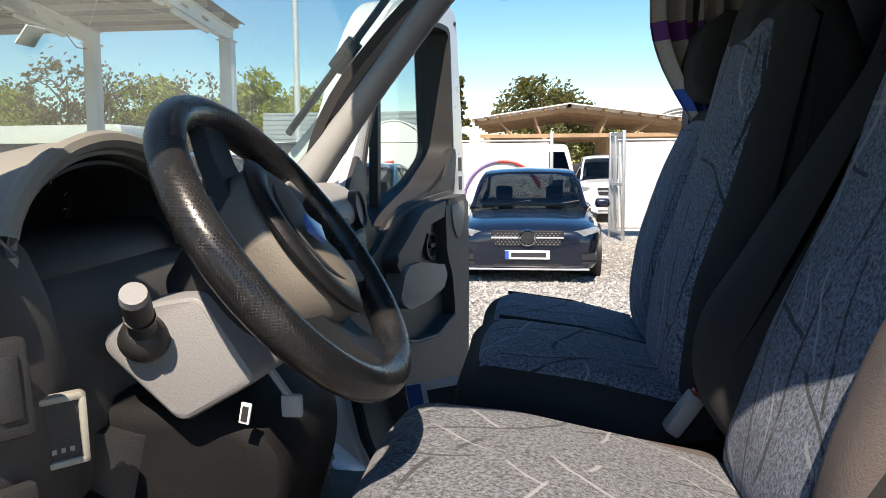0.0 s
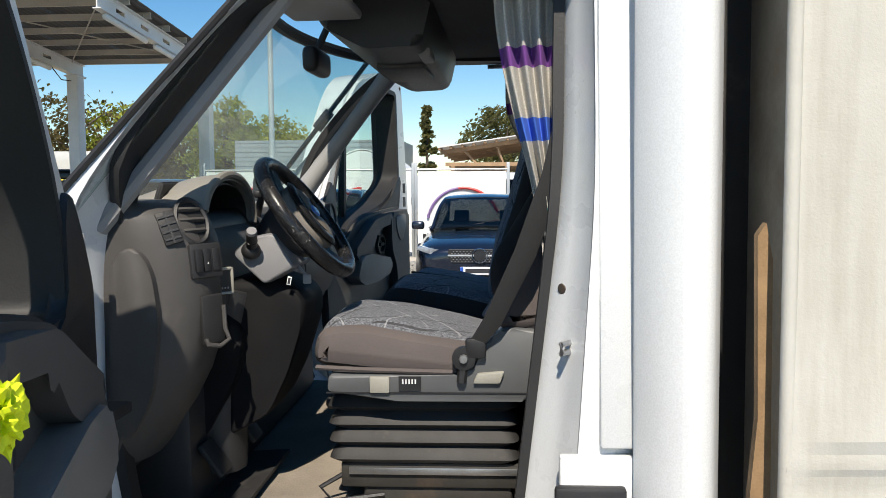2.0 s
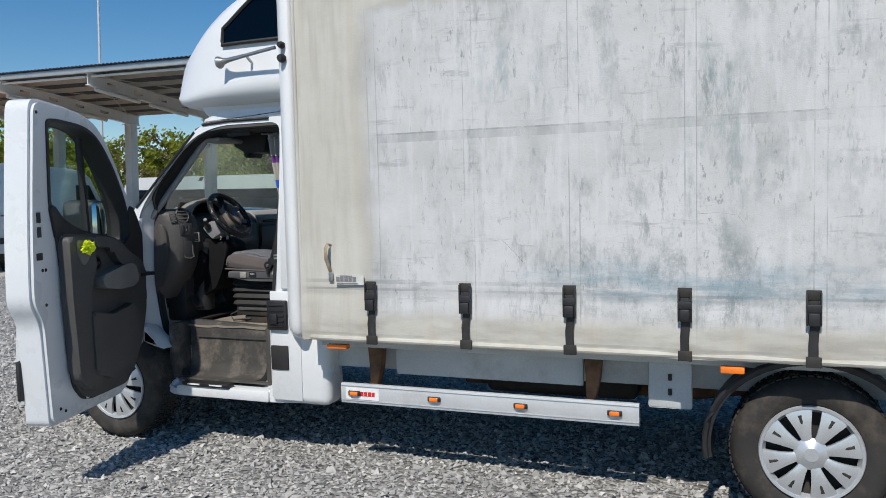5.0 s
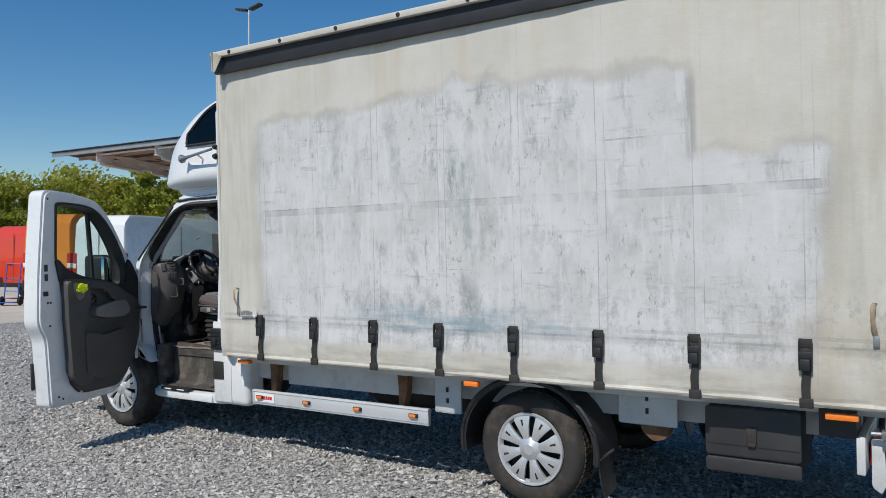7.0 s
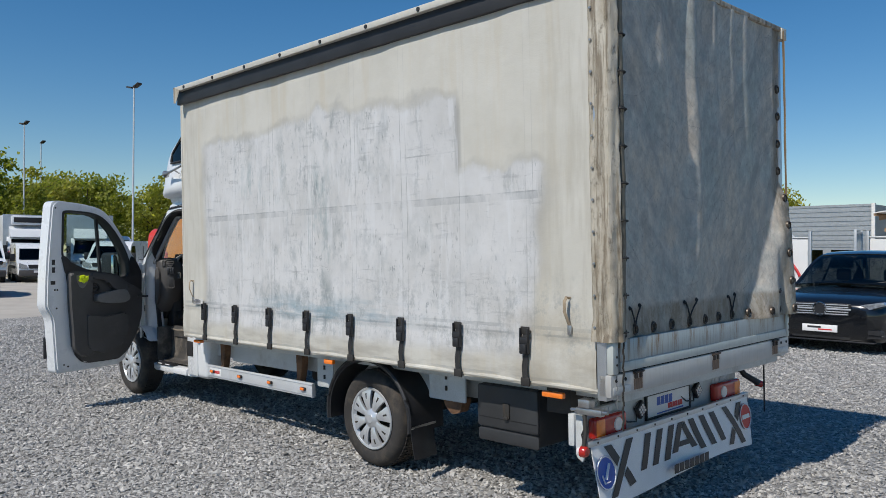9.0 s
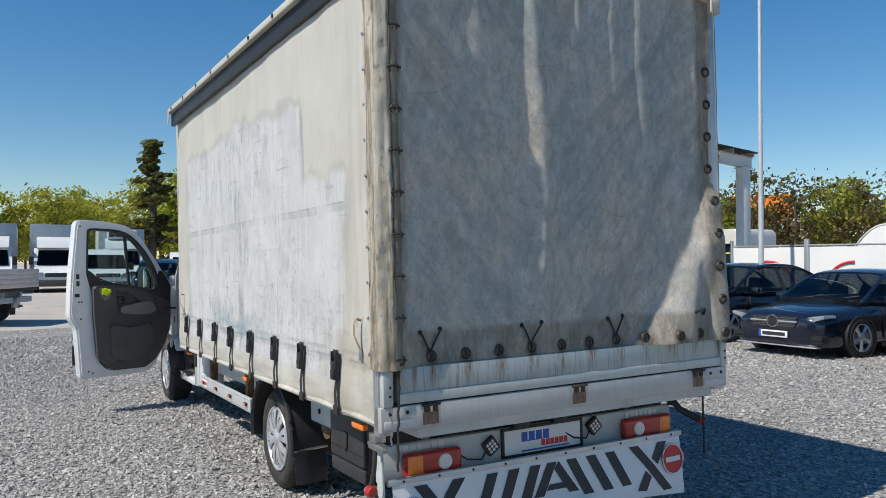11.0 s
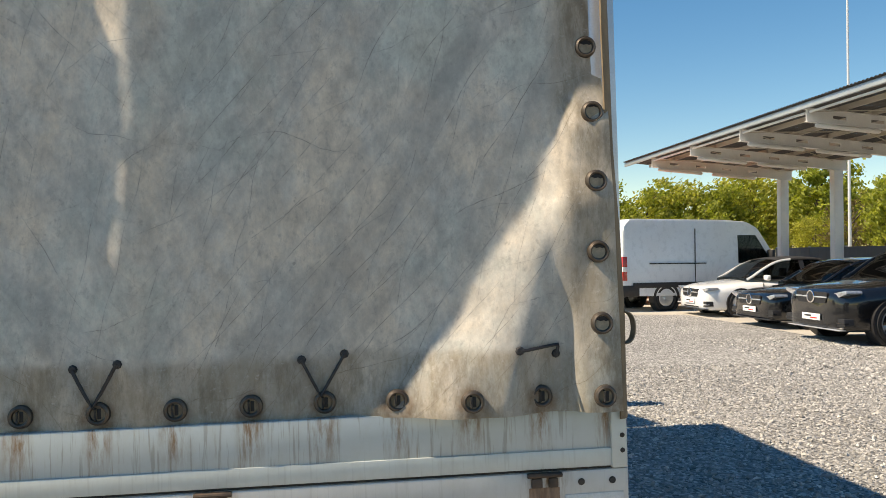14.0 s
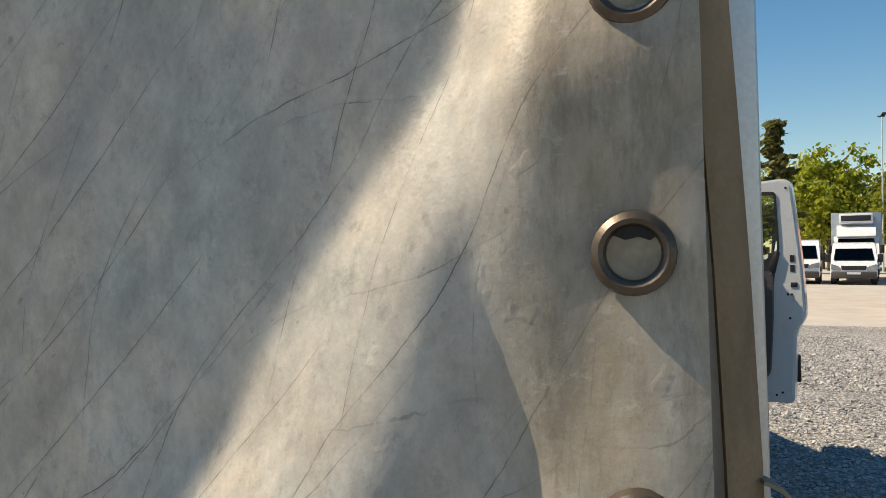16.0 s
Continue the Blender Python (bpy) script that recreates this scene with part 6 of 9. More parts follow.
# ---------- background ----------
LEAF_MATS = []
for nm, lo, hi in (("green_foliage", (0.14, 0.17, 0.02), (0.38, 0.39, 0.065)), ("yellow_green_foliage", (0.20, 0.20, 0.03), (0.46, 0.44, 0.08)), ("dark_conifer", (0.055, 0.06, 0.02), (0.17, 0.155, 0.055)), ("brownish_foliage", (0.07, 0.055, 0.02), (0.17, 0.13, 0.05))):
    m, nt, b = shader(nm)
    gi = nt.nodes.new("ShaderNodeNewGeometry")
    col = ramp(nt, gi.outputs["Random Per Island"], [(0.0, lo), (1.0, hi)])
    col = mixc(nt, 0.5, col, ramp(nt, noise_tex(nt, 0.7, 3), [(0.35, grey(0.55)), (0.65, grey(1.15))]), "MULTIPLY")
    link(nt, col, b.inputs["Base Color"])
    b.inputs["Roughness"].default_value = 0.6
    tl = nt.nodes.new("ShaderNodeBsdfTranslucent")
    link(nt, mixc(nt, 1.0, col, (1.6, 1.7, 0.9), "MULTIPLY"), tl.inputs[0])
    mx = nt.nodes.new("ShaderNodeMixShader")
    mx.inputs[0].default_value = 0.45
    link(nt, b.outputs[0], mx.inputs[1])
    link(nt, tl.outputs[0], mx.inputs[2])
    link(nt, mx.outputs[0], nt.nodes["Material Output"].inputs[0])
    LEAF_MATS.append(m)
BARK = surface("tree_bark", (0.10, 0.08, 0.06), 0.9, 0, 0.3, 8, 60, 0.6)


def tree_mesh(seed, height, spread, leafmat, kind="broad", leaves=6500):
    """A trunk with forking limbs and a crown of loose leaf clumps, about the origin."""
    rng = random.Random(seed)
    wood = tube([(0, 0, 0), (0.05, 0.03, height * 0.2), (0.0, 0.1, height * 0.5), (0.1, 0.0, height * 0.85)], [height * 0.025, height * 0.02, height * 0.013, height * 0.004], 8)
    tips = []
    for k in range(11):
        z0 = height * rng.uniform(0.18, 0.7)
        a = rng.uniform(0, 6.28)
        r = spread * rng.uniform(0.5, 1.0) * (1.0 if kind == "broad" else 1.15 - z0 / height)
        up = height * (rng.uniform(0.12, 0.32) if kind == "broad" else rng.uniform(-0.02, 0.06))
        e = Vector((r * math.cos(a), r * math.sin(a), min(height * 0.97, z0 + up)))
        wood = join(wood, tube([(0, 0, z0), (e.x * 0.5, e.y * 0.5, z0 + (e.z - z0) * 0.7), tuple(e)], [height * 0.010, height * 0.006, height * 0.002], 5))
        tips.append(e)
    clumps = []
    for k in range(80 if kind == "broad" else 70):
        if kind == "broad":
            while True:
                p = Vector((rng.uniform(-1, 1), rng.uniform(-1, 1), rng.uniform(-1, 1)))
                if 0.35 < p.length < 1:
                    break
            c = Vector((p.x * spread, p.y * spread, height * 0.58 + p.z * height * 0.40))
            clumps.append((c, spread * rng.uniform(0.12, 0.30)))
        else:
            z = height * rng.uniform(0.12, 0.98)
            r = spread * (1.05 - z / height) * rng.uniform(0.3, 1)
            a = rng.uniform(0, 6.28)
            clumps.append((Vector((r * math.cos(a), r * math.sin(a), z)), spread * rng.uniform(0.10, 0.26)))
    clumps += [(t, spread * 0.25) for t in tips]
    V, F = [], []
    for k in range(leaves):
        c, r = clumps[k % len(clumps)]
        d = Vector((rng.gauss(0, 1), rng.gauss(0, 1), rng.gauss(0, 0.7 if kind == "broad" else 0.35)))
        p = c + d * r * 0.55
        s = height * rng.uniform(0.010, 0.022)
        a = Vector((rng.gauss(0, 1), rng.gauss(0, 1), rng.gauss(0, 1))).normalized()
        q = a.orthogonal().normalized()
        w = a.cross(q)
        i = len(V)
        V += [tuple(p + q * s * 1.3), tuple(p + w * s * 0.7 + a * s * 0.2), tuple(p - q * s * 1.3), tuple(p - w * s * 0.7 + a * s * 0.2)]
        F.append((i, i + 1, i + 2, i + 3))
    me = bpy.data.meshes.new("crown")
    me.from_pydata(V, [], F)
    me.materials.append(leafmat)
    return wood, me


def tree(seed, height, spread, leafmat, label, kind="broad", m=None, leaves=6500):
    t = thing("tree", label, "tree", "trees round the yard", m)
    wood, me = tree_mesh(seed, height, spread, leafmat, kind, leaves)
    part("trunk", wood, BARK, t)
    c = new("crown", me)
    c.parent = t
    return t


TREES = [tree(11, 7.0, 3.0, LEAF_MATS[0], "leafy green tree behind the parked vehicles", m=pose(-58, -2.5, 0)),
         tree(12, 7.0, 3.1, LEAF_MATS[1], "yellow-green spring tree at the edge of the yard", m=pose(-57, 2.6, 0)),
         tree(13, 8.0, 2.4, LEAF_MATS[0], "tall green tree at the edge of the yard", m=pose(-62, 13, 0)),
         tree(14, 7.5, 3.2, LEAF_MATS[3], "sparse brownish tree beyond the fence", m=pose(-26, 42, 0), leaves=1500)]
CEDAR = tree(21, 7.4, 3.0, LEAF_MATS[2], "dark spreading pine beyond the sheds", "broad", pose(0.3, 54, 0), 6500)
POPLAR = tree(22, 7.6, 1.0, LEAF_MATS[2], "dark narrow conifer at the edge of the yard", "conifer", pose(-5.3, 55, 0), 4200)
rng = random.Random(4)
for k in range(38):
    a = rng.choice(TREES[:3])
    yk, size = -34 + k * 2.5 + rng.uniform(-1, 1), rng.uniform(0.95, 1.35)
    copy_thing(a, pose(-56 - rng.uniform(0, 14) - (14 if yk < 7 else 0), yk, 0, 0, 0, rng.uniform(0, 360)) @ Matrix.Diagonal((*[size * (0.78 if yk < 7 else 1)] * 3, 1)))
for k in range(20):
    a = rng.choice(TREES)
    copy_thing(a, pose(-52 + k * 2.0 + rng.uniform(-1, 1), 38 + rng.uniform(0, 10), 0, 0, 0, rng.uniform(0, 360)) @ Matrix.Diagonal((*[rng.uniform(0.6, 0.95)] * 3, 1)))
for x, y, s in ((8, 70, 0.7), (14, 66, 0.6), (19, 64, 0.8), (5, 75, 0.5)):
    copy_thing(TREES[0], pose(x, y, 0, 0, 0, x * 40) @ Matrix.Diagonal((s, s, s, 1)))
copy_thing(POPLAR, pose(-50, 8.3, 0) @ Matrix.Diagonal((1.8, 1.8, 1.35, 1)))
copy_thing(CEDAR, pose(3.6, 57, 0, 0, 0, 70) @ Matrix.Diagonal((0.75, 0.75, 0.7, 1)))
# solar carport
WHITE_STEEL = surface("white_steel", (0.72, 0.71, 0.68), 0.4, 0, 0.06, 3, 100, 0.03, 0, (0.45, 0.4, 0.32), 0.05)
PANEL = surface("corrugated_roof_sheet", (0.125, 0.120, 0.112), 0.5, 0.2, 0.15, 3, 60, 0.05)
PURLIN = surface("primed_purlin", (0.50, 0.46, 0.39), 0.5, 0, 0.08, 3, 100, 0.03)
PANEL_F = surface("grey_edge_purlin", (0.42, 0.45, 0.47), 0.4, 0.5, 0.1, 3, 60, 0.02)
TUBELAMP = surface("milky_lamp_cover", (0.74, 0.73, 0.69), 0.4, 0, 0.05, 3, 100, 0.02)
port = thing("carport", "white steel carport with a dark corrugated roof", "carport")
PX = [-6.6 - 3.08 * k for k in range(5)]


def roof_z(y):
    return 4.965 - (y - 11.8) * 0.084


def arm_web(y0, y1, top, low):
    """One stretch of an arm between two heights below the roof."""
    return [(y0, roof_z(y0) - top), (y1, roof_z(y1) - top), (y1, roof_z(y1) - low), (y0, roof_z(y0) - low)]


for x in PX:
    part("post", bx(x - 0.13, x + 0.13, 16.56, 16.86, 0, roof_z(16.7) - 0.42, 0.015), WHITE_STEEL, port)
    # an arm of two flanges and a web with long slots through it
    slots = [12.75 + 0.95 * k for k in range(4)]
    ends = [11.93] + [v for c in slots for v in (c - 0.17, c + 0.17)] + [17.05]
    web = [prism(arm_web(11.93, 17.05, 0.145, 0.235), "x", x - 0.012, x + 0.012), prism(arm_web(11.93, 17.05, 0.315, 0.425), "x", x - 0.012, x + 0.012)]
    web += [prism(arm_web(a, b, 0.235, 0.315), "x", x - 0.012, x + 0.012) for a, b in zip(ends[::2], ends[1::2])]
    arm = part("arm", join(*web), WHITE_STEEL, port)
    for top in (0.13, 0.425):
        part("flange", prism(arm_web(11.93, 17.05, top, top + 0.016), "x", x - 0.075, x + 0.075), WHITE_STEEL, arm)
    part("post_bracket", bx(x - 0.16, x + 0.16, 16.50, 16.92, roof_z(16.7) - 0.47, roof_z(16.7) - 0.445, 0.005), WHITE_STEEL, arm)
    for y0, y1 in ((12.15, 13.75), (14.1, 15.7)):
        part("tube_lamp", tube([(x + 0.01, y, roof_z(y) - 0.50) for y in (y0, y0 + 0.03, y1 - 0.03, y1)], [0.03, 0.055, 0.055, 0.03], 8), TUBELAMP, arm)
for k, y in enumerate(np.linspace(12.75, 16.95, 6)):
    for x0, x1 in ((-21.2, -14.3), (-14.29, -6.42)):
        part("purlin", join(bx(x0, x1, y - 0.012, y + 0.012, roof_z(y) - 0.125, roof_z(y) - 0.028), bx(x0, x1, y - 0.045, y + 0.012, roof_z(y) - 0.03, roof_z(y) - 0.02), bx(x0, x1, y - 0.012, y + 0.05, roof_z(y) - 0.129, roof_z(y) - 0.12)), PURLIN, port)
    for x in PX:
        part("purlin_cleat", bx(x - 0.05, x + 0.05, y - 0.03, y - 0.012, roof_z(y) - 0.13, roof_z(y) - 0.04), PURLIN, port)
part("roof_edge", bx(-21.4, -6.38, 11.85, 11.93, roof_z(11.9) - 0.155, roof_z(11.9) - 0.02, 0.008), PANEL_F, port, "pale grey edge purlin")
for a, b in zip(PX, PX[1:]):
    part("conduit", tube([(a - 0.1, 11.98, roof_z(12) - 0.22), (b + 0.1, 11.98, roof_z(12) - 0.22)], 0.032, 8), WHITE_STEEL, port)
    part("tie_rod", tube([(a, 12.1, roof_z(12.1) - 0.16), (b, 16.6, roof_z(16.6) - 0.16)], 0.014, 5), PURLIN, port)
    part("tie_rod", tube([(b, 12.1, roof_z(12.1) - 0.19), (a, 16.6, roof_z(16.6) - 0.19)], 0.014, 5), PURLIN, port)
part("hanging_cable", tube([(PX[1] + 0.02, 15.75, roof_z(15.7) - 0.48), (PX[1] + 0.02, 16.1, roof_z(16.1) - 0.66), (PX[1] + 0.02, 16.5, roof_z(16.5) - 0.60)], 0.012, 5), DARKSTEEL, port)
# corrugated sheets, ridges running down the slope
for i in range(15):
    x0 = -21.4 + i * 1.0035
    n = 48
    verts, faces = [], []
    for q in range(n + 1):
        for y in (11.78, 17.15):
            verts.append((x0 + 1.0 * q / n, y, roof_z(y) + 0.018 * math.sin(q / n * 2 * math.pi * 8)))
    for q in range(n):
        faces.append((2 * q, 2 * q + 2, 2 * q + 3, 2 * q + 1))
    bm = bmesh.new()
    vs = [bm.verts.new(p) for p in verts]
    for a in faces:
        bm.faces.new([vs[k] for k in a])
    bmesh.ops.solidify(bm, geom=bm.faces[:], thickness=0.004)
    part("roof_sheet", bm, PANEL, port)


# lamp masts
def mast(x, y, h, twin, label="tall galvanised lamp mast"):
    t = thing("lamp_mast", label, "lamp mast", "lamp masts", pose(x, y, 0))
    part("pole", tube([(0, 0, 0), (0, 0, h * 0.4), (0, 0, h)], [0.07, 0.055, 0.04], 10), ALU_W, t)
    for s in ((-1, 1) if twin else (1,)):
        part("lamp_head", moved(bx(0.1, 0.75, -0.14, 0.14, -0.05, 0.05, 0.03), pose(0, 0, h, 0, -12, 0 if s > 0 else 180)), DARKSTEEL, t)


mast(-4.5, 14.8, 9.5, True)
mast(-20.8, 20.5, 12.05, True)
mast(-36.2, 15.7, 10.6, True)
mast(-54.0, 15.5, 10.5, True)
mast(-61.6, 19.1, 10.2, False)


# ---------- vehicles ----------
def auto_paint(name, col, metal=0.4):
    return surface(name, col, 0.22, metal, 0.05, 2, 300, 0.0, 0.9)


CAR_PAINTS = {"dark blue": auto_paint("dark_blue_car_paint", (0.012, 0.018, 0.035)), "black": auto_paint("black_car_paint", (0.010, 0.011, 0.013)), "white": auto_paint("white_car_paint", (0.75, 0.76, 0.77), 0.0)}
CARTYRE = surface("car_tyre", (0.02, 0.02, 0.02), 0.7, 0, 0.2, 10, 100, 0.2)
SOFTTOP = surface("black_roof_cloth", (0.018, 0.018, 0.020), 0.9, 0, 0.15, 6, 300, 0.3)
MESH = surface("dark_grille_mesh", (0.055, 0.057, 0.062), 0.35, 0.6, 0.2, 20, 200, 0.1)
LAMP = surface("headlamp_lens", (0.40, 0.43, 0.47), 0.10, 0.5, 0.45, 25, 60, 0.1, 1.0)


def saloon(colour, L, W, H, label, m, suv=False, estate=False, plate=True, slats=False, soft=False):
    """A modern saloon or SUV, its nose at the origin and pointing to -y."""
    car = thing("parked_car", label, "car", "parked dark cars in a row", m)
    pm = CAR_PAINTS[colour]
    cl = 0.22 if suv else 0.16
    belt = H * 0.635
    hood = H * (0.625 if suv else 0.59)
    st = [(0.00, 0.52, cl + 0.15, hood - 0.22), (0.02, 0.68, cl + 0.07, hood - 0.18), (0.07, 0.80, cl + 0.02, hood - 0.14), (0.18, 0.89, cl, hood - 0.095), (0.40, 0.955, cl, hood - 0.05), (0.70, 0.99, cl, hood - 0.015), (1.0, 1.0, cl, hood + 0.02), (1.25, 1.0, cl, belt - 0.02), (1.9, 1.0, cl, belt), (2.7, 1.0, cl, belt + 0.015),
          (L - 1.1, 1.0, cl, belt + 0.03), (L - 0.5, 0.965, cl + 0.02, belt + 0.03), (L - 0.12, 0.87, cl + 0.12, belt), (L, 0.76, cl + 0.22, belt - 0.12)]
    A = np.array([st[0]] + st + [st[-1]])
    fine = []
    for i in range(1, len(A) - 2):
        for t in (0, 0.25, 0.5, 0.75):
            fine.append(0.5 * (2 * A[i] + (A[i + 1] - A[i - 1]) * t + (2 * A[i - 1] - 5 * A[i] + 4 * A[i + 1] - A[i + 2]) * t * t + (3 * A[i] - A[i - 1] - 3 * A[i + 1] + A[i + 2]) * t ** 3))
    rings = []
    for y, w, z0, z1 in fine + [A[-1]]:
        hw = W / 2 * w
        half = ((-0.86, 0.0), (-0.95, 0.05), (-0.985, 0.14), (-0.975, 0.42), (-1.0, 0.66), (-0.985, 0.74), (-0.955, 0.82), (-0.91, 0.885), (-0.83, 0.94), (-0.66, 0.982), (-0.35, 1.004))
        rings.append([(hw * c, y, z0 + (z1 - z0) * f) for c, f in half] + [(0, y, z0 + (z1 - z0) * 1.012)] + [(-hw * c, y, z0 + (z1 - z0) * f) for c, f in half[::-1]])
    body = part("body", loft(rings), pm, car, "", 50)
    # glasshouse, roof and pillars on one set of stations
    ws, we = 1.06, L - (0.30 if suv or estate else 0.55)
    ctrl = [(ws, 0.0), (ws + 0.30, 0.36), (ws + 0.60, 0.70), (ws + 0.85, 0.90), (ws + 1.10, 0.975), (ws + 1.50, 1.0), (ws + 2.0, 0.975), (we - 0.95, 0.93 if suv else 0.83), (we - 0.45, 0.72 if suv else 0.46), (we, 0.10 if suv else 0.0)]

    def rise(y):
        return sum(np.interp(y + d, [c[0] for c in ctrl], [c[1] for c in ctrl]) for d in (-0.12, -0.04, 0.04, 0.12)) / 4

    def lower(y):
        return W / 2 * 0.925 * (0.90 + 0.10 * ease(ws, ws + 0.7, y)) * (1 - 0.13 * ease(we - 1.3, we, y))

    def upper(y):
        return lower(y) * (1 - 0.29 * rise(y))

    def top(y):
        return max(belt - 0.02, belt + (H - belt) * rise(y))
    ys = [ws + (we - ws) * k / 28 for k in range(29)]
    part("glasshouse", loft([[(-lower(y), y, belt - 0.06), (-upper(y), y, top(y) - 0.05), (-upper(y) * 0.94, y, top(y) - 0.018), (-upper(y) * 0.6, y, top(y)), (0, y, top(y) + 0.012), (upper(y) * 0.6, y, top(y)), (upper(y) * 0.94, y, top(y) - 0.018), (upper(y), y, top(y) - 0.05), (lower(y), y, belt - 0.06)] for y in ys]), CARGLASS, car, "tinted car windows", 30)
    yr0, yr1 = ws + 0.86, we - (0.55 if suv else 0.98)
    rs = [yr0 + (yr1 - yr0) * k / 12 for k in range(13)]
    part("roof", loft([[(upper(y) * a, y, top(y) + dz + 0.010) for a, dz in ((-1.01, -0.055), (-0.95, -0.018), (-0.6, 0), (0, 0.012), (0.6, 0), (0.95, -0.018), (1.01, -0.055))] + [(upper(y) * a, y, top(y) + dz - 0.012) for a, dz in ((0.94, -0.055), (0.6, -0.01), (-0.6, -0.01), (-0.94, -0.055))] for y in rs]), SOFTTOP if soft else pm, car, "black fabric roof" if soft else "")
    for s in (-1, 1):
        rail = [(s * (upper(y) + 0.002), y, top(y) - 0.045) for y in np.linspace(ws + 0.02, we - 0.05, 24)]
        part("pillar", tube(rail[:10], 0.030, 6), pm, car)
        part("roof_rail", tube(rail[9:], 0.024, 6), SOFTTOP if soft else pm, car)

        def side(u, v, ya, yb, off):
            y = ya + (yb - ya) * u
            return s * (lower(y) + (upper(y) - lower(y)) * v + off), y, belt - 0.06 + (top(y) - 0.05 - belt + 0.06) * v
        part("door_pillar", sheet(2, 4, lambda u, v: side(u, v, ws + 1.40, ws + 1.52, 0.008), 0.004), BLACK, car)
        part("rear_quarter", sheet(8, 6, lambda u, v: side(u, v, we - (1.15 if soft else 0.62), we - 0.04, 0.008), 0.006), SOFTTOP if soft else pm, car)
        part("window_strip", tube([(s * (lower(y) + 0.004), y, belt - 0.012) for y in np.linspace(ws + 0.32, we - 0.6, 8)], 0.009, 5), SILVER if suv else BLACK, car)
        for y in (ws + 0.36, ws + 1.46, ws + 2.40):
            if y < L - 1.3:
                part("door_seam", bx(*sorted((s * (W / 2 - 0.05), s * (W / 2 + 0.001))), y - 0.004, y + 0.004, cl + 0.12, belt - 0.10), BLACK, car)
        for y in (ws + 1.22, ws + 2.18):
            part("door_handle", bx(*sorted((s * (W / 2 - 0.02), s * (W / 2 + 0.018))), y - 0.10, y + 0.10, belt - 0.165, belt - 0.14, 0.006), SILVER if suv else pm, car)
        part("sill_trim", bx(*sorted((s * (W / 2 - 0.06), s * (W / 2 + 0.002))), 1.35, L - 1.35, cl, cl + 0.07, 0.01), BLACK, car)
        mr = part("mirror", bx(*sorted((s * W * 0.49, s * (W * 0.49 + 0.19))), ws + 0.34, ws + 0.46, belt - 0.03, belt + 0.10, 0.04, 3), pm, car)
        part("headlamp", prism(rounded([(s * W * 0.255, hood - 0.235), (s * W * 0.285, hood - 0.185), (s * W * 0.455, hood - 0.125), (s * W * 0.47, hood - 0.175), (s * W * 0.36, hood - 0.245)], 0.015), "y", 0.045, 0.32, 0.01), LAMP, car)
        part("intake", prism(rounded([(s * W * 0.26, cl + 0.08), (s * W * 0.30, cl + 0.21), (s * W * 0.44, cl + 0.22), (s * W * 0.45, cl + 0.10)], 0.02), "y", 0.03, 0.2), BLACK, car)
        part("intake_blade", bx(*sorted((s * W * 0.28, s * W * 0.45)), 0.02, 0.1, cl + 0.135, cl + 0.15), pm, car)
        for y in (0.86, L - 0.86 - (0.1 if L > 4.6 else 0)):
            R = 0.36 if suv else 0.325
            mm = pose(s * (W / 2 - 0.005), y, R, 0, 90 * s)
            wl = part("wheel", lathe([(R * 0.68, -0.02), (R * 0.75, 0.012), (R * 0.92, 0.012), (R, -0.02), (R, -0.2), (R * 0.7, -0.2)], 36, mm, True), CARTYRE, car)
            part("wheel_arch", lathe([(R * 1.0, -0.25), (R * 1.13, -0.25), (R * 1.13, 0.004), (R * 1.0, 0.004)], 36, mm, True), BLACK, wl)
            part("rim", lathe([(0, -0.05), (R * 0.66, -0.05), (R * 0.66, -0.07), (0, -0.07)], 28, mm), DARKSTEEL, wl)
            part("rim_ring", lathe([(R * 0.64, -0.03), (R * 0.66, 0.006), (R * 0.70, 0.008), (R * 0.70, -0.03)], 36, mm, True), SILVER, wl)
            for k in range(5):
                part("spoke", moved(loft([[(r, q * hw, z) for q, z in ((-1, -0.02), (-0.5, 0.004), (0.5, 0.004), (1, -0.02))] for r, hw in ((0.03, 0.045), (R * 0.35, 0.026), (R * 0.66, 0.045))]), mm @ Matrix.Rotation(2 * math.pi * k / 5, 4, "Z")), SILVER, wl)
            part("hub", lathe([(0, 0.01), (0.05, 0.008), (0.055, -0.04), (0, -0.04)], 16, mm), SILVER, wl)
    gz = hood - 0.265
    grille = part("grille", prism(rounded([(-W * 0.235, gz + 0.09), (W * 0.235, gz + 0.09), (W * 0.21, gz - 0.085), (-W * 0.21, gz - 0.085)], 0.03), "y", -0.012, 0.1), BLACK, car, "black grille with a chrome blade")
    for k in range(5 if slats else 0):
        part("grille_slat", bx(-W * 0.215, W * 0.215, -0.022, -0.010, gz - 0.075 + k * 0.036, gz - 0.062 + k * 0.036, 0.002), SILVER, grille)
    part("grille_frame", tube([(x, -0.010, z) for x, z in rounded([(-W * 0.235, gz + 0.09), (W * 0.235, gz + 0.09), (W * 0.21, gz - 0.085), (-W * 0.21, gz - 0.085)], 0.03)], 0.007, 5, True), BLACK, grille)
    for k in range(0 if slats else 9):
        for j in range(0 if colour == "dark blue" else 4):
            part("grille_pin", bx(-W * 0.2 + k * W * 0.05 - 0.012, -W * 0.2 + k * W * 0.05 + 0.012, -0.018, -0.01, gz - 0.068 + j * 0.04, gz - 0.052 + j * 0.04), SILVER if colour == "dark blue" else MESH, grille)
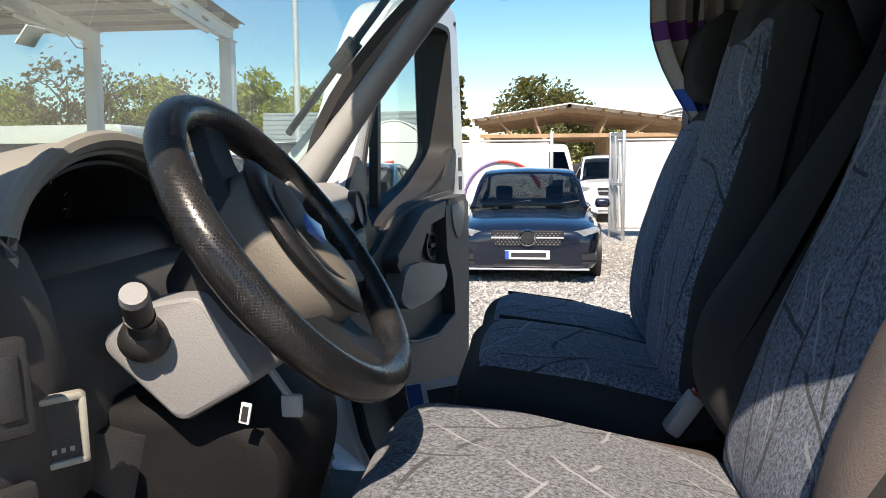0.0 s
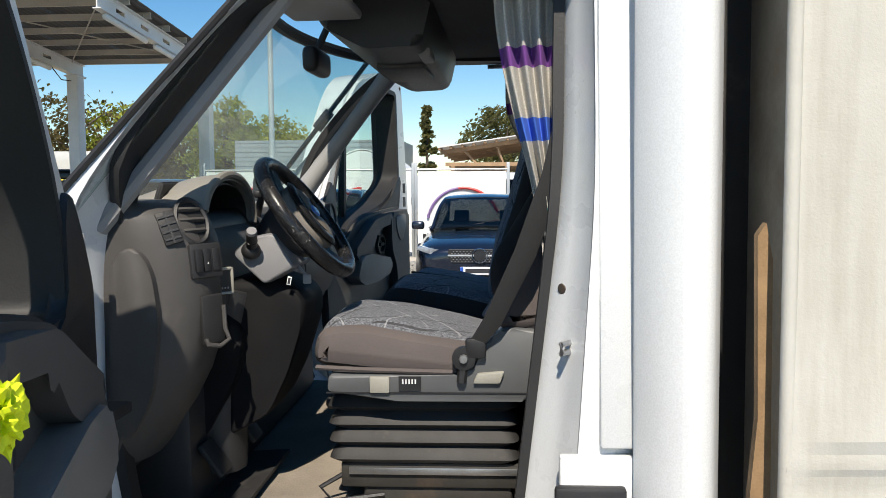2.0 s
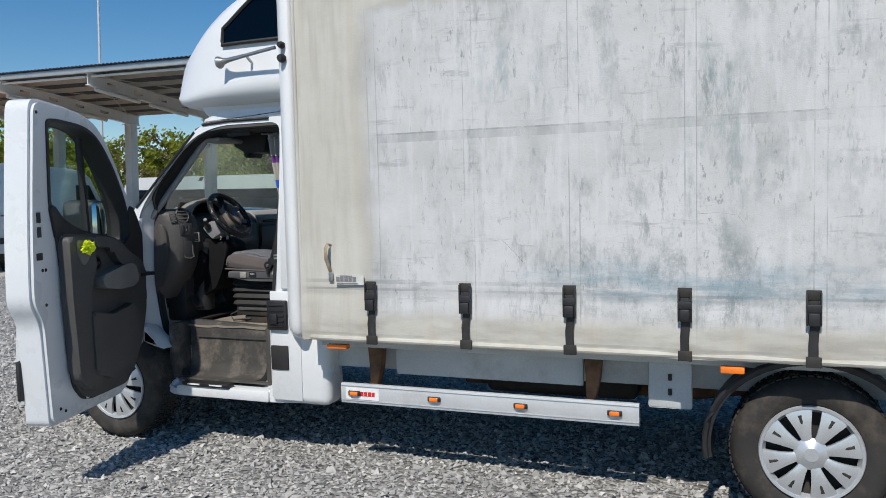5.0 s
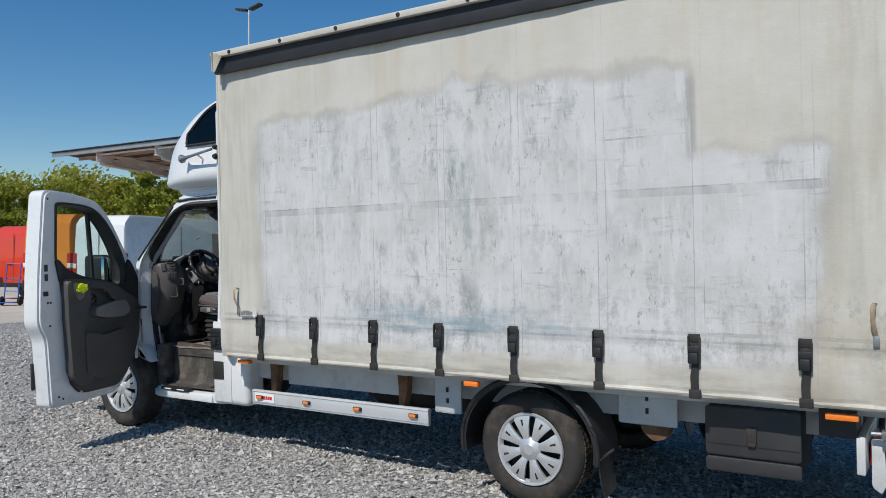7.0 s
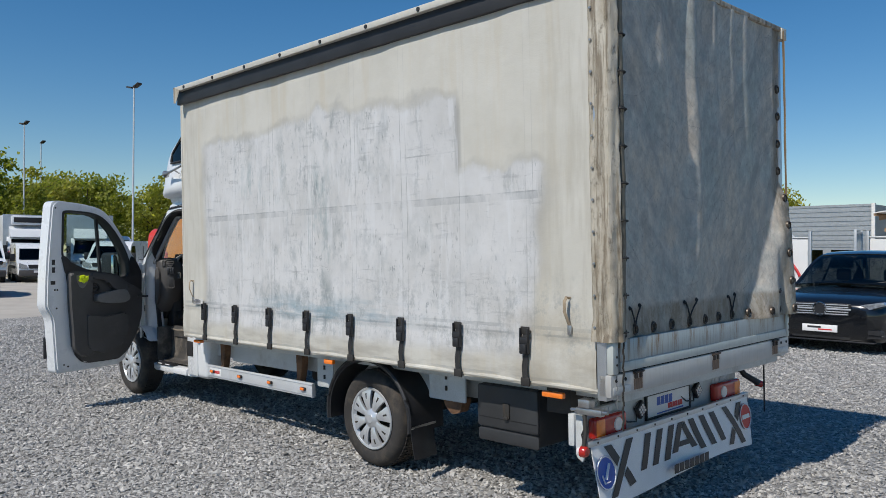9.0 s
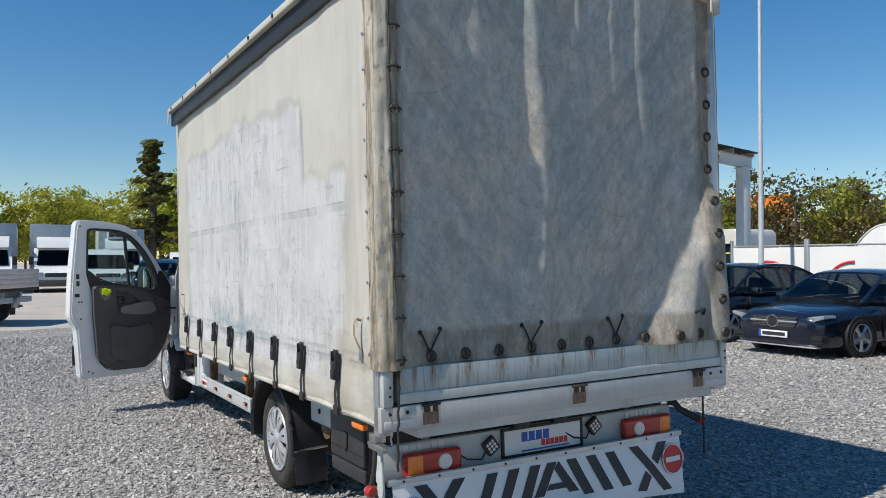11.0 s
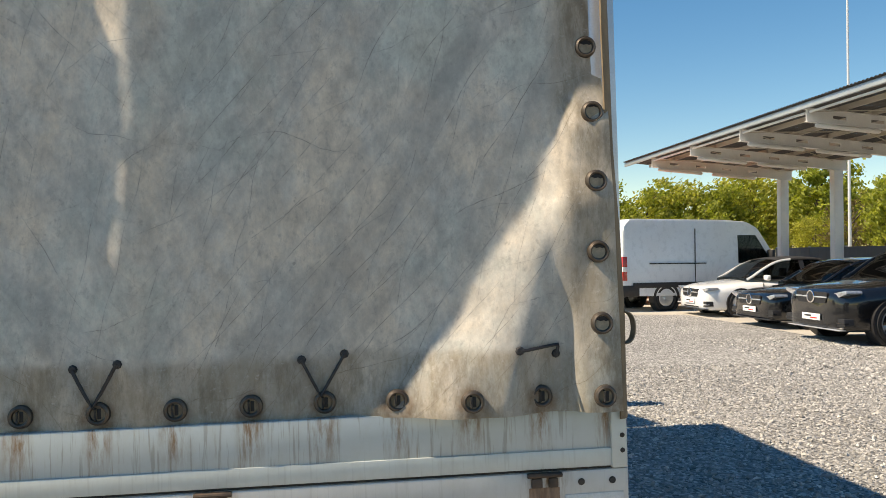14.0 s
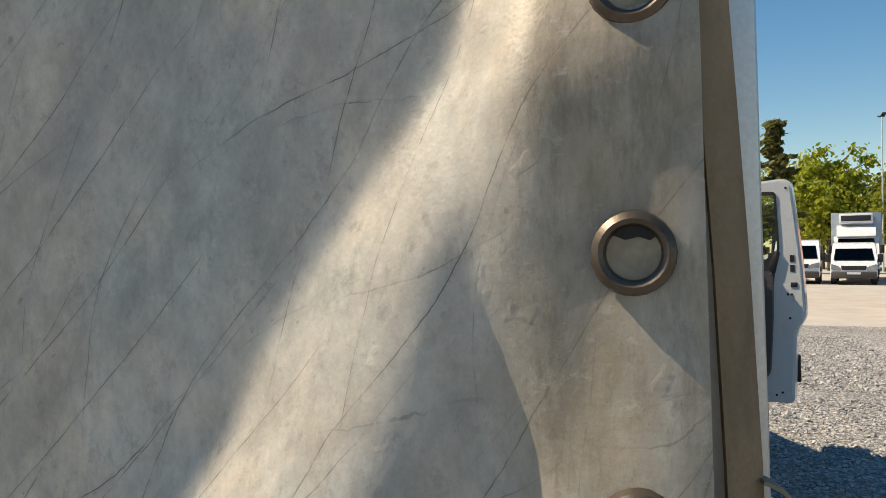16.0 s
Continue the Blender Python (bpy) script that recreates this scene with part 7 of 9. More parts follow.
    for k in range(17 if colour == "dark blue" else 0):
        for j in range(6):
            x, z = -W * 0.205 + (k + 0.5 * (j % 2)) * W * 0.025, gz - 0.070 + j * 0.027
            part("grille_pin", prism([(x - 0.011, z), (x, z + 0.007), (x + 0.011, z), (x, z - 0.007)], "y", -0.018, -0.01), STEEL, grille)
    part("blade", bx(-W * 0.235, W * 0.235, -0.026, -0.010, gz - 0.002, gz + 0.022, 0.004), SILVER, grille)
    part("badge", lathe([(0.086, 0.0), (0.108, 0.0), (0.104, 0.014), (0.09, 0.014)], 28, pose(0, -0.022, gz + 0.008, 90), True), CHROME, grille)
    part("badge_disc", lathe([(0, 0), (0.08, 0), (0.08, 0.006), (0, 0.008)], 24, pose(0, -0.022, gz + 0.008, 90)), MESH, grille)
    part("lower_intake", prism(rounded([(-W * 0.24, cl + 0.16), (W * 0.24, cl + 0.16), (W * 0.22, cl + 0.06), (-W * 0.22, cl + 0.06)], 0.02), "y", 0.012, 0.15), BLACK, car)
    part("splitter", bx(-W * 0.40, W * 0.40, 0.0, 0.12, cl + 0.015, cl + 0.035, 0.006), SILVER if suv or colour == "dark blue" else MESH, car)
    if plate:
        pz = cl + 0.21
        q = part("plate", bx(-0.26, 0.26, -0.028, -0.012, pz - 0.055, pz + 0.055, 0.004), PLATE, car, "white plate with a dark bar")
        if colour == "dark blue":
            part("plate_bar", bx(-0.19, 0.22, -0.0295, -0.0275, pz - 0.03, pz + 0.03), INK, q)
        else:
            part("plate_bar", bx(-0.18, 0.02, -0.0295, -0.0275, pz + 0.0, pz + 0.03), INK, q)
            part("plate_bar", bx(-0.02, 0.18, -0.0295, -0.0275, pz - 0.028, pz - 0.008), RED, q)
        if colour == "dark blue":
            part("plate_band", bx(-0.26, -0.215, -0.0295, -0.0275, pz - 0.052, pz + 0.052), BLUE, q)
    for x, tilt in ((-0.38, 12), (0.25, 12)):
        part("wiper", tube([(x, ws + 0.02, belt + 0.01), (x + 0.4, ws + 0.12, belt + 0.08)], 0.012, 5), BLACK, car)
    part("interior", bx(-W * 0.36, W * 0.36, ws + 0.6, we - 0.6, belt - 0.3, belt + 0.03, 0.02), DASH_D, car)
    for s in (-0.2, 0.2):
        part("headrest", bx(s * W - 0.12, s * W + 0.12, ws + 1.1, ws + 1.2, belt + 0.05, belt + 0.26, 0.04), DASH_D, car)
    return car


saloon("dark blue", 4.45, 1.80, 1.42, "dark blue compact saloon with a chrome-blade grille on the gravel", pose(-0.10, 9.55, 0) @ Matrix.Diagonal((1.03, 1.05, 0.97, 1)))
saloon("black", 5.1, 1.92, 1.57, "black luxury saloon with a slatted grille on the gravel", pose(2.85, 9.5, 0), slats=True)
saloon("black", 4.9, 1.87, 1.47, "black executive saloon on the gravel", pose(-2.75, 9.7, 0))
saloon("black", 4.7, 1.90, 1.64, "black sport utility car on the gravel", pose(-5.45, 9.4, 0), suv=True)
saloon("black", 4.8, 1.88, 1.40, "black low coupe beside the sport utility car", pose(-8.3, 9.8, 0))
saloon("white", 4.7, 1.83, 1.42, "white convertible with a black fabric roof on the gravel", pose(-11.4, 9.9, 0), soft=True)

# ---------- inside the cab ----------
def seat_fabric(name, base, dark, light):
    """Woven velour with scribbled dark and pale lines."""
    m, nt, b = shader(name)
    weave = noise_tex(nt, 210, 5, (1, 1, 1), 0.85)
    col = ramp(nt, weave, [(0.40, tuple(c * 0.22 for c in base)), (0.61, tuple(min(1, c * 2.1) for c in base))])
    tc = nt.nodes.new("ShaderNodeTexCoord")
    for k, (rot, sc, tone, width) in enumerate((((12, 35, 20), 6.5, dark, 0.016), ((20, -28, 75), 6.0, dark, 0.016), ((50, 8, 140), 5.0, light, 0.010), ((-35, 40, 60), 5.5, dark, 0.016), ((30, -12, 15), 4.2, light, 0.008), ((65, 25, -40), 4.6, light, 0.008))):
        mp = nt.nodes.new("ShaderNodeMapping")
        mp.inputs["Rotation"].default_value = [radians(a) for a in rot]
        mp.inputs["Location"].default_value = (0.37 * k, 0.21, 0.11 * k)
        link(nt, tc.outputs["Object"], mp.inputs[0])
        nn = nt.nodes.new("ShaderNodeTexNoise")
        nn.inputs["Scale"].default_value = 3.0
        link(nt, mp.outputs[0], nn.inputs["Vector"])
        sp = nt.nodes.new("ShaderNodeSeparateXYZ")
        link(nt, mp.outputs[0], sp.inputs[0])
        v = calc(nt, "MULTIPLY_ADD", nn.outputs[0], 0.9, calc(nt, "MULTIPLY", sp.outputs[0], sc))
        line = calc(nt, "LESS_THAN", calc(nt, "ABSOLUTE", calc(nt, "SUBTRACT", calc(nt, "FRACT", v), 0.5)), width)
        gate = ramp(nt, noise_tex(nt, 7.0 + k, 2), [(0.44, grey(0)), (0.48, grey(1))])
        col = mixc(nt, calc(nt, "MULTIPLY", calc(nt, "MULTIPLY", line, gate), 0.8 if tone == dark else 0.6), col, tone)
    link(nt, col, b.inputs["Base Color"])
    b.inputs["Roughness"].default_value = 0.95
    b.inputs["Sheen Weight"].default_value = 0.08
    bump(nt, b, weave, 0.4, 0.002)
    return m


FABRIC = seat_fabric("patterned_seat_velour", (0.105, 0.110, 0.124), (0.02, 0.02, 0.023), (0.36, 0.36, 0.37))
# for the driver's backrest: the grey velour with blue shade put into its colour
FABRIC_B = seat_fabric("shade_blue_velour", (0.105, 0.130, 0.175), (0.004, 0.005, 0.007), (0.34, 0.37, 0.41))
HUBPAD = surface("brown_grey_hub_plastic", (0.15, 0.132, 0.112), 0.5, 0, 0.15, 9, 500, 0.3, 0, (0.16, 0.14, 0.12), 0.2)
BOLSTER = surface("brown_grey_seat_cloth", (0.105, 0.088, 0.085), 0.95, 0, 0.1, 6, 500, 0.5)
BOLSTER_D = surface("charcoal_seat_cloth", (0.024, 0.024, 0.026), 0.95, 0, 0.15, 6, 500, 0.5)
LEATHER = surface("worn_black_leather", (0.011, 0.011, 0.012), 0.29, 0, 0.3, 14, 1100, 0.35)


def perforated(name):
    """Glossy black leather with rows of small holes round the rim."""
    m, nt, b = shader(name)
    tc = nt.nodes.new("ShaderNodeTexCoord")
    v = nt.nodes.new("ShaderNodeTexVoronoi")
    v.inputs["Scale"].default_value = 400
    v.inputs["Randomness"].default_value = 0.12
    link(nt, tc.outputs["Object"], v.inputs["Vector"])
    hole = ramp(nt, v.outputs["Distance"], [(0.25, grey(0)), (0.42, grey(1))])
    worn = ramp(nt, noise_tex(nt, 9, 5), [(0.45, grey(0)), (0.7, grey(1))])
    col = mixc(nt, worn, (0.012, 0.012, 0.013), (0.024, 0.022, 0.021))
    link(nt, mixc(nt, hole, (0.003, 0.003, 0.003), col), b.inputs["Base Color"])
    link(nt, calc(nt, "MULTIPLY_ADD", worn, 0.14, 0.24), b.inputs["Roughness"])
    bump(nt, b, hole, 0.5, 0.0015)
    return m


GRIP = perforated("perforated_leather")
CARPET = surface("dusty_carpet", (0.25, 0.215, 0.175), 0.95, 0, 0.2, 5, 150, 0.8, 0, (0.26, 0.22, 0.18), 0.3)
WELL = surface("dusty_step_plastic", (0.06, 0.056, 0.052), 0.6, 0, 0.25, 6, 200, 0.3, 0, (0.34, 0.29, 0.23), 0.4)
BELT = surface("black_webbing", (0.02, 0.02, 0.021), 0.7, 0, 0.15, 20, 400, 0.3)
DECAL = surface("blue_emblem", (0.05, 0.14, 0.45), 0.3, 0, 0.1, 20, 100, 0.05, 0.5)


def cushion(x0, x1, y0, y1, z0, z1, r, puff=0.012, n=10):
    """A stuffed block: rounded, swelling towards the middle of its faces."""
    bm = bx(x0, x1, y0, y1, z0, z1, r, 4)
    c = Vector(((x0 + x1) / 2, (y0 + y1) / 2, (z0 + z1) / 2))
    bmesh.ops.subdivide_edges(bm, edges=[e for e in bm.edges if e.calc_length() > 0.06], cuts=5, use_grid_fill=True)
    for v in bm.verts:
        d = Vector(((v.co.x - c.x) / (x1 - x0) * 2, (v.co.y - c.y) / (y1 - y0) * 2, (v.co.z - c.z) / (z1 - z0) * 2))
        k = (1 - min(1, d.x ** 2)) * (1 - min(1, d.y ** 2))
        v.co.z += (puff * 1.5 * k if d.z > 0 else 0)
        q = (1 - min(1, d.x ** 2)) * (1 - min(1, d.z ** 2))
        v.co.y += puff * q * (1 if d.y > 0 else -1)
        v.co += Vector((noise.noise(v.co * 9), noise.noise(v.co * 9 + Vector((5, 0, 0))), noise.noise(v.co * 9 + Vector((0, 7, 0))))) * 0.004
    return bm


def padded(outline, y0, y1, edge=0.03, puff=0.0, rad=0.03, n=12, skew=0.0):
    """A stuffed body: an outline in x, z drawn across from y0 to y1, its ends rounded off and its middle swollen."""
    P = [Vector(p) for p in rounded(outline, rad, 4)]
    k = len(P)
    area = sum(P[i].x * P[(i + 1) % k].y - P[(i + 1) % k].x * P[i].y for i in range(k))
    N = []
    for i in range(k):
        t = P[(i + 1) % k] - P[i - 1]
        N.append(Vector((t.y, -t.x)).normalized() * (1 if area > 0 else -1))
    rings = []
    for i in range(n + 1):
        w = 0.5 - 0.5 * math.cos(math.pi * i / n)
        y = y0 + (y1 - y0) * w
        e = min(y - y0, y1 - y)
        inset = edge * (1 - math.sqrt(max(0.0, 1 - (1 - min(1, e / edge)) ** 2)))
        swell = puff * (1 - (2 * w - 1) ** 2) - inset
        ring = []
        for p, nn in zip(P, N):
            q = p + nn * swell
            d = 0.0035 * noise.noise((q.x * 9, y * 9, q.y * 9))
            ring.append((q.x + nn.x * d + skew * w, y, q.y + nn.y * d))
        rings.append(ring)
    return loft(rings)


# driver's seat on its sprung base
TIP = Matrix.Translation((0, 0.82, 0)) @ Matrix(((1, 0, 0, 0), (0, 1, 0, 0), (-0.08, -0.035, 1, -0.016), (0, 0, 0, 1))) @ Matrix.Translation((0, -0.82, 0))
ds = part("driver_seat", moved(padded([(-0.195, 1.075), (-0.198, 1.115), (-0.18, 1.158), (-0.10, 1.172), (0.08, 1.155), (0.24, 1.14), (0.25, 1.06), (0.12, 1.066)], 0.595, 1.055, 0.035, 0.004), TIP), BOLSTER, truck, "sprung driver seat in brown-grey patterned cloth")
part("cushion_panel", moved(padded([(-0.185, 1.10), (-0.186, 1.15), (-0.155, 1.182), (-0.02, 1.180), (0.12, 1.160), (0.25, 1.135), (0.25, 1.10)], 0.632, 1.02, 0.03, 0.008), TIP), FABRIC, ds, "grey velour with scribbled lines")
part("cushion_hem", tube([(-0.19, 0.605, 1.078), (-0.1, 0.594, 1.076), (0.05, 0.592, 1.072), (0.12, 0.593, 1.070)], 0.006, 6), BOLSTER, ds)
part("backrest", padded([(0.235, 1.10), (0.245, 1.16), (0.29, 1.30), (0.37, 1.47), (0.425, 1.62), (0.445, 1.76), (0.485, 1.77), (0.495, 1.60), (0.44, 1.42), (0.37, 1.24), (0.34, 1.10)], 0.605, 1.05, 0.03), BOLSTER_D, ds, "charcoal backrest")
part("backrest_panel", padded([(0.222, 1.10), (0.236, 1.18), (0.278, 1.295), (0.352, 1.46), (0.406, 1.61), (0.43, 1.77), (0.47, 1.77), (0.47, 1.60), (0.41, 1.42), (0.34, 1.24), (0.31, 1.10)], 0.665, 0.985, 0.025, 0.006), FABRIC_B, ds, "grey velour with scribbled lines, bluish shade in its colour")
part("side_bolster", padded([(0.215, 1.165), (0.232, 1.24), (0.262, 1.33), (0.298, 1.405), (0.318, 1.415), (0.336, 1.39), (0.345, 1.28), (0.345, 1.17), (0.28, 1.155)], 0.595, 0.685, 0.035, 0.0, 0.025), BOLSTER, ds, "brown-grey bolster")
part("side_bolster", padded([(0.245, 1.12), (0.205, 1.175), (0.195, 1.23), (0.208, 1.29), (0.245, 1.35), (0.308, 1.45), (0.40, 1.60), (0.44, 1.74), (0.49, 1.74), (0.47, 1.55), (0.38, 1.36), (0.33, 1.20), (0.30, 1.12)], 0.955, 1.055, 0.035), BOLSTER_D, ds, "charcoal bolster")
part("headrest", padded([(0.41, 1.78), (0.41, 1.88), (0.44, 1.905), (0.485, 1.89), (0.49, 1.79)], 0.71, 0.95, 0.03), BOLSTER_D, ds)
BASE = Matrix.Translation((0, 0.10, -0.02))
bs = part("seat_side_cover", moved(prism(rounded([(-0.165, 1.045), (-0.16, 1.085), (0.16, 1.085), (0.20, 1.165), (0.24, 1.19), (0.31, 1.185), (0.305, 1.08), (0.285, 1.025), (0.0, 1.025)], 0.012, 3), "y", 0.488, 0.53, 0.008), BASE), SEATBOX, ds, "grey plastic seat cover")
part("seat_lever", moved(bx(-0.065, -0.02, 0.478, 0.492, 1.045, 1.082, 0.004), BASE), BEIGE, bs)
part("seat_lever", moved(prism(rounded([(0.165, 1.068), (0.225, 1.068), (0.235, 1.095), (0.175, 1.09)], 0.005, 2), "y", 0.476, 0.492, 0.003), BASE), BEIGE, bs)
part("lever_slot", moved(bx(0.0, 0.05, 0.484, 0.49, 1.05, 1.082), BASE), BLACK, bs)
for k in range(5):
    part("slot_mark", moved(bx(0.008 + 0.007 * k, 0.011 + 0.007 * k, 0.482, 0.4845, 1.066, 1.076), BASE), PLATE, bs)
part("cover_groove", moved(bx(-0.165, 0.29, 0.4855, 0.489, 1.043, 1.046), BASE), BLACK, bs)
rings = []
for k in range(13):
    z = 0.86 + 0.165 * k / 12
    e = 0.012 if k % 3 == 1 else (-0.006 if k % 3 == 0 else 0.006)
    q = 0.03
    rings.append([(x, y, z) for x, y in rounded([(-0.165 - e, 0.545 - e), (0.255 + e, 0.545 - e), (0.255 + e, 0.95 + e), (-0.165 - e, 0.95 + e)], q, 3)])
part("bellows", moved(loft(rings), BASE), RUBBER, ds, "ribbed black rubber bellows")
part("slide_frame", moved(join(bx(-0.15, 0.27, 0.55, 0.60, 0.80, 0.86, 0.006), bx(-0.15, 0.27, 0.90, 0.95, 0.80, 0.86, 0.006), bx(-0.10, 0.25, 0.56, 0.94, 0.73, 0.80, 0.01)), BASE), DARKSTEEL, ds)
part("slide_rail", moved(bx(-0.13, 0.28, 0.54, 0.555, 0.835, 0.852, 0.002), BASE), STEEL, ds)
part("slide_bar", moved(tube([(-0.05, 0.56, 0.78), (-0.17, 0.54, 0.77), (-0.2, 0.55, 0.80), (-0.14, 0.57, 0.83)], 0.006, 6), BASE), BLACK, ds)
part("height_knob", moved(lathe([(0, 0), (0.016, 0), (0.016, 0.012), (0.01, 0.018), (0, 0.018)], 16, pose(-0.172, 0.60, 0.99, 0, -90)), BASE), BLACK, ds)

# seat belt
sb = part("seat_belt", tube([(0.405, 0.475, 1.86), (0.375, 0.475, 1.66), (0.338, 0.485, 1.50), (0.28, 0.515, 1.34), (0.21, 0.555, 1.19), (0.165, 0.58, 1.125)], [0.024, 0.024, 0.024, 0.023, 0.02, 0.014], 8, flat=0.10, across=(0, 1, 0)), BELT, truck, "black seat belt")
part("belt_anchor", join(lathe([(0, 0), (0.026, 0), (0.026, 0.016), (0, 0.018)], 16, pose(0.146, 0.588, 1.105, 90)), bx(0.150, 0.195, 0.570, 0.588, 1.105, 1.150, 0.006), tube([(0.146, 0.585, 1.105), (0.14, 0.58, 1.05)], 0.011, 6)), BLACK, sb)
part("anchor_bolt", lathe([(0, 0), (0.011, 0), (0.009, 0.006), (0, 0.007)], 8, pose(0.146, 0.570, 1.105, 90)), STEEL, sb)

# passenger bench: a cushion and a backrest for each of two places
for k, (y0, y1, top, back, tall) in enumerate(((1.10, 1.49, 1.188, 0.0, 1.70), (1.525, 1.945, 1.150, 0.022, 1.54))):
    b = part("passenger_seat", padded([(-0.105, 1.02), (-0.125, top - 0.07), (-0.115, top - 0.02), (-0.07, top), (0.08, top - 0.022), (0.24, top - 0.062), (0.32, top - 0.07), (0.32, 1.02)], y0, y1, 0.045, 0.004, 0.025), BOLSTER_D, truck, "dark blue patterned passenger seat")
    part("cushion_panel", padded([(-0.10, top - 0.08), (-0.112, top - 0.03), (-0.068, top + 0.008), (0.08, top - 0.012), (0.22, top - 0.048), (0.24, top - 0.09)], y0 + 0.022, y1 - 0.05, 0.03, 0.006), FABRIC_B, b)
    part("cushion_seam", tube([(-0.07, y1 - 0.045, top + 0.004), (0.08, y1 - 0.045, top - 0.018), (0.22, y1 - 0.045, top - 0.055)], 0.004, 6), BOLSTER_D, b)
    part("backrest", padded([(x, min(z, tall + 0.2 * (z - tall))) for x, z in ((0.215 + back, 1.06), (0.205 + back, 1.16), (0.222 + back, 1.29), (0.272 + back, 1.44), (0.318 + back, 1.60), (0.335 + back, 1.70), (0.40, 1.71), (0.44, 1.60), (0.42, 1.40), (0.36, 1.20), (0.34, 1.06))], y0, y1, 0.04, 0.004), BOLSTER_D, b)
    part("backrest_panel", padded([(x, min(z, tall - 0.02 + 0.2 * (z - tall))) for x, z in ((0.203 + back, 1.09), (0.193 + back, 1.17), (0.212 + back, 1.29), (0.262 + back, 1.44), (0.307 + back, 1.60), (0.328 + back, 1.68), (0.36, 1.68), (0.38, 1.55), (0.36, 1.38), (0.30, 1.10))], y0 + 0.05, y1 - 0.05, 0.025, 0.010), FABRIC_B, b)
    part("headrest", padded([(0.325, 1.60), (0.315, 1.66), (0.335, 1.73), (0.385, 1.765), (0.425, 1.74), (0.43, 1.62), (0.39, 1.58)], y0 + 0.10, y1 - 0.08, 0.045, 0.006), BOLSTER_D, b)
    part("seat_base", bx(-0.06, 0.34, y0 + 0.02, y1 - 0.02, 0.72, 1.04, 0.02), DASH_D, b)
bb = part("belt_buckle", moved(bx(-0.012, 0.012, -0.016, 0.016, -0.035, 0.030, 0.005), pose(0.20, 1.085, 1.135, 0, 35, 0)), TRIM, truck, "grey belt buckle with a red button")
part("button", moved(bx(-0.010, 0.010, -0.012, 0.012, 0.030, 0.036, 0.003), pose(0.20, 1.085, 1.135, 0, 35, 0)), REDLENS, bb)
part("centre_belt", tube([(0.41, 1.42, 1.72), (0.33, 1.40, 1.56), (0.27, 1.32, 1.36), (0.24, 1.14, 1.18)], 0.022, 8, flat=0.1, across=(1, 0, 0)), BELT, truck)
part("belt_guide", moved(join(bx(-0.012, 0.012, -0.03, 0.03, -0.02, 0.02, 0.008), bx(-0.010, 0.010, -0.028, -0.012, -0.08, 0.0, 0.006)), pose(0.375, 1.42, 1.66, 0, 20, 0)), TRIM, truck, "grey plastic belt guide")

# floor and step well
part("floor_mat", sheet(14, 16, lambda u, v: (-0.50 + 0.85 * u, 0.50 + 1.3 * v, 0.735 + 0.01 * noise.noise((u * 6, v * 6, 0))), 0.012), CARPET, truck, "dusty brown carpet")
def well(u, v):
    x = -0.40 + 0.66 * u
    P = [(0.37, 0.43), (0.44, 0.425), (0.485, 0.445), (0.50, 0.50), (0.505, 0.62), (0.505, 0.72), (0.515, 0.748), (0.54, 0.752)]
    s = v * (len(P) - 1)
    i = min(int(s), len(P) - 2)
    y, z = (P[i][j] + (P[i + 1][j] - P[i][j]) * (s - i) for j in (0, 1))
    return x, y, z + (0.012 * math.cos(u * 3) if v > 0.7 else 0)


part("step_well", sheet(16, 28, well, 0.01), WELL, truck, "scuffed black step well with dust")
for x in (-0.43, 0.27):
    part("step_cheek", bx(x - 0.02, x + 0.02, 0.36, 0.52, 0.42, 0.76, 0.012), WELL, truck)
part("step_groove", bx(-0.34, 0.2, 0.494, 0.4975, 0.66, 0.666), DASH, truck)

# dashboard
D = [(-0.98, 1.22), (-0.80, 1.36), (-0.60, 1.42), (-0.47, 1.42), (-0.415, 1.37), (-0.405, 1.24), (-0.44, 1.10), (-0.52, 0.95), (-0.64, 0.82), (-0.98, 0.80)]
dash = part("dashboard", prism(rounded(D, 0.03, 4), "y", 0.55, 1.86, 0.02, 3), DASH, truck, "grey moulded dashboard")
# its rounded left end, with vents, switches and a small pocket
def end_ring(z, dx, k=1.0):
    P = rounded([(-0.70, 0.425), (-0.50, 0.418), (-0.445, 0.440), (-0.403, 0.485), (-0.392, 0.56), (-0.405, 0.64), (-0.70, 0.64)], 0.03, 4)
    return [(-0.60 + (x + 0.60 + dx * ease(-0.62, -0.42, x)) * k, 0.53 + (y - 0.53) * k, z) for x, y in P]


end = part("dash_end", loft([end_ring(z, dx, k) for z, dx, k in ((0.90, -0.14, 0.92), (0.93, -0.115, 0.97), (1.0, -0.075, 1), (1.08, -0.032, 1), (1.16, -0.004, 1), (1.25, 0.006, 1), (1.32, 0.002, 1), (1.38, -0.010, 1), (1.42, -0.026, 1), (1.445, -0.045, 0.985), (1.458, -0.07, 0.95), (1.463, -0.10, 0.85))]), DASH, dash, "", 40)
part("end_cover", prism(rounded([(-0.560, 1.345), (-0.515, 1.38), (-0.475, 1.335), (-0.462, 1.22), (-0.485, 1.06), (-0.540, 0.96), (-0.575, 1.0)], 0.04, 5), "y", 0.406, 0.424, 0.007, 3), DASH, dash)


def facing(c, n, up=(0, 0, 1)):
    """A frame at c whose z axis points along n and whose y axis leans towards up."""
    n = Vector(n).normalized()
    x = Vector(up).cross(n).normalized()
    return Matrix.Translation(c) @ Matrix((x, n.cross(x), n)).transposed().to_4x4()


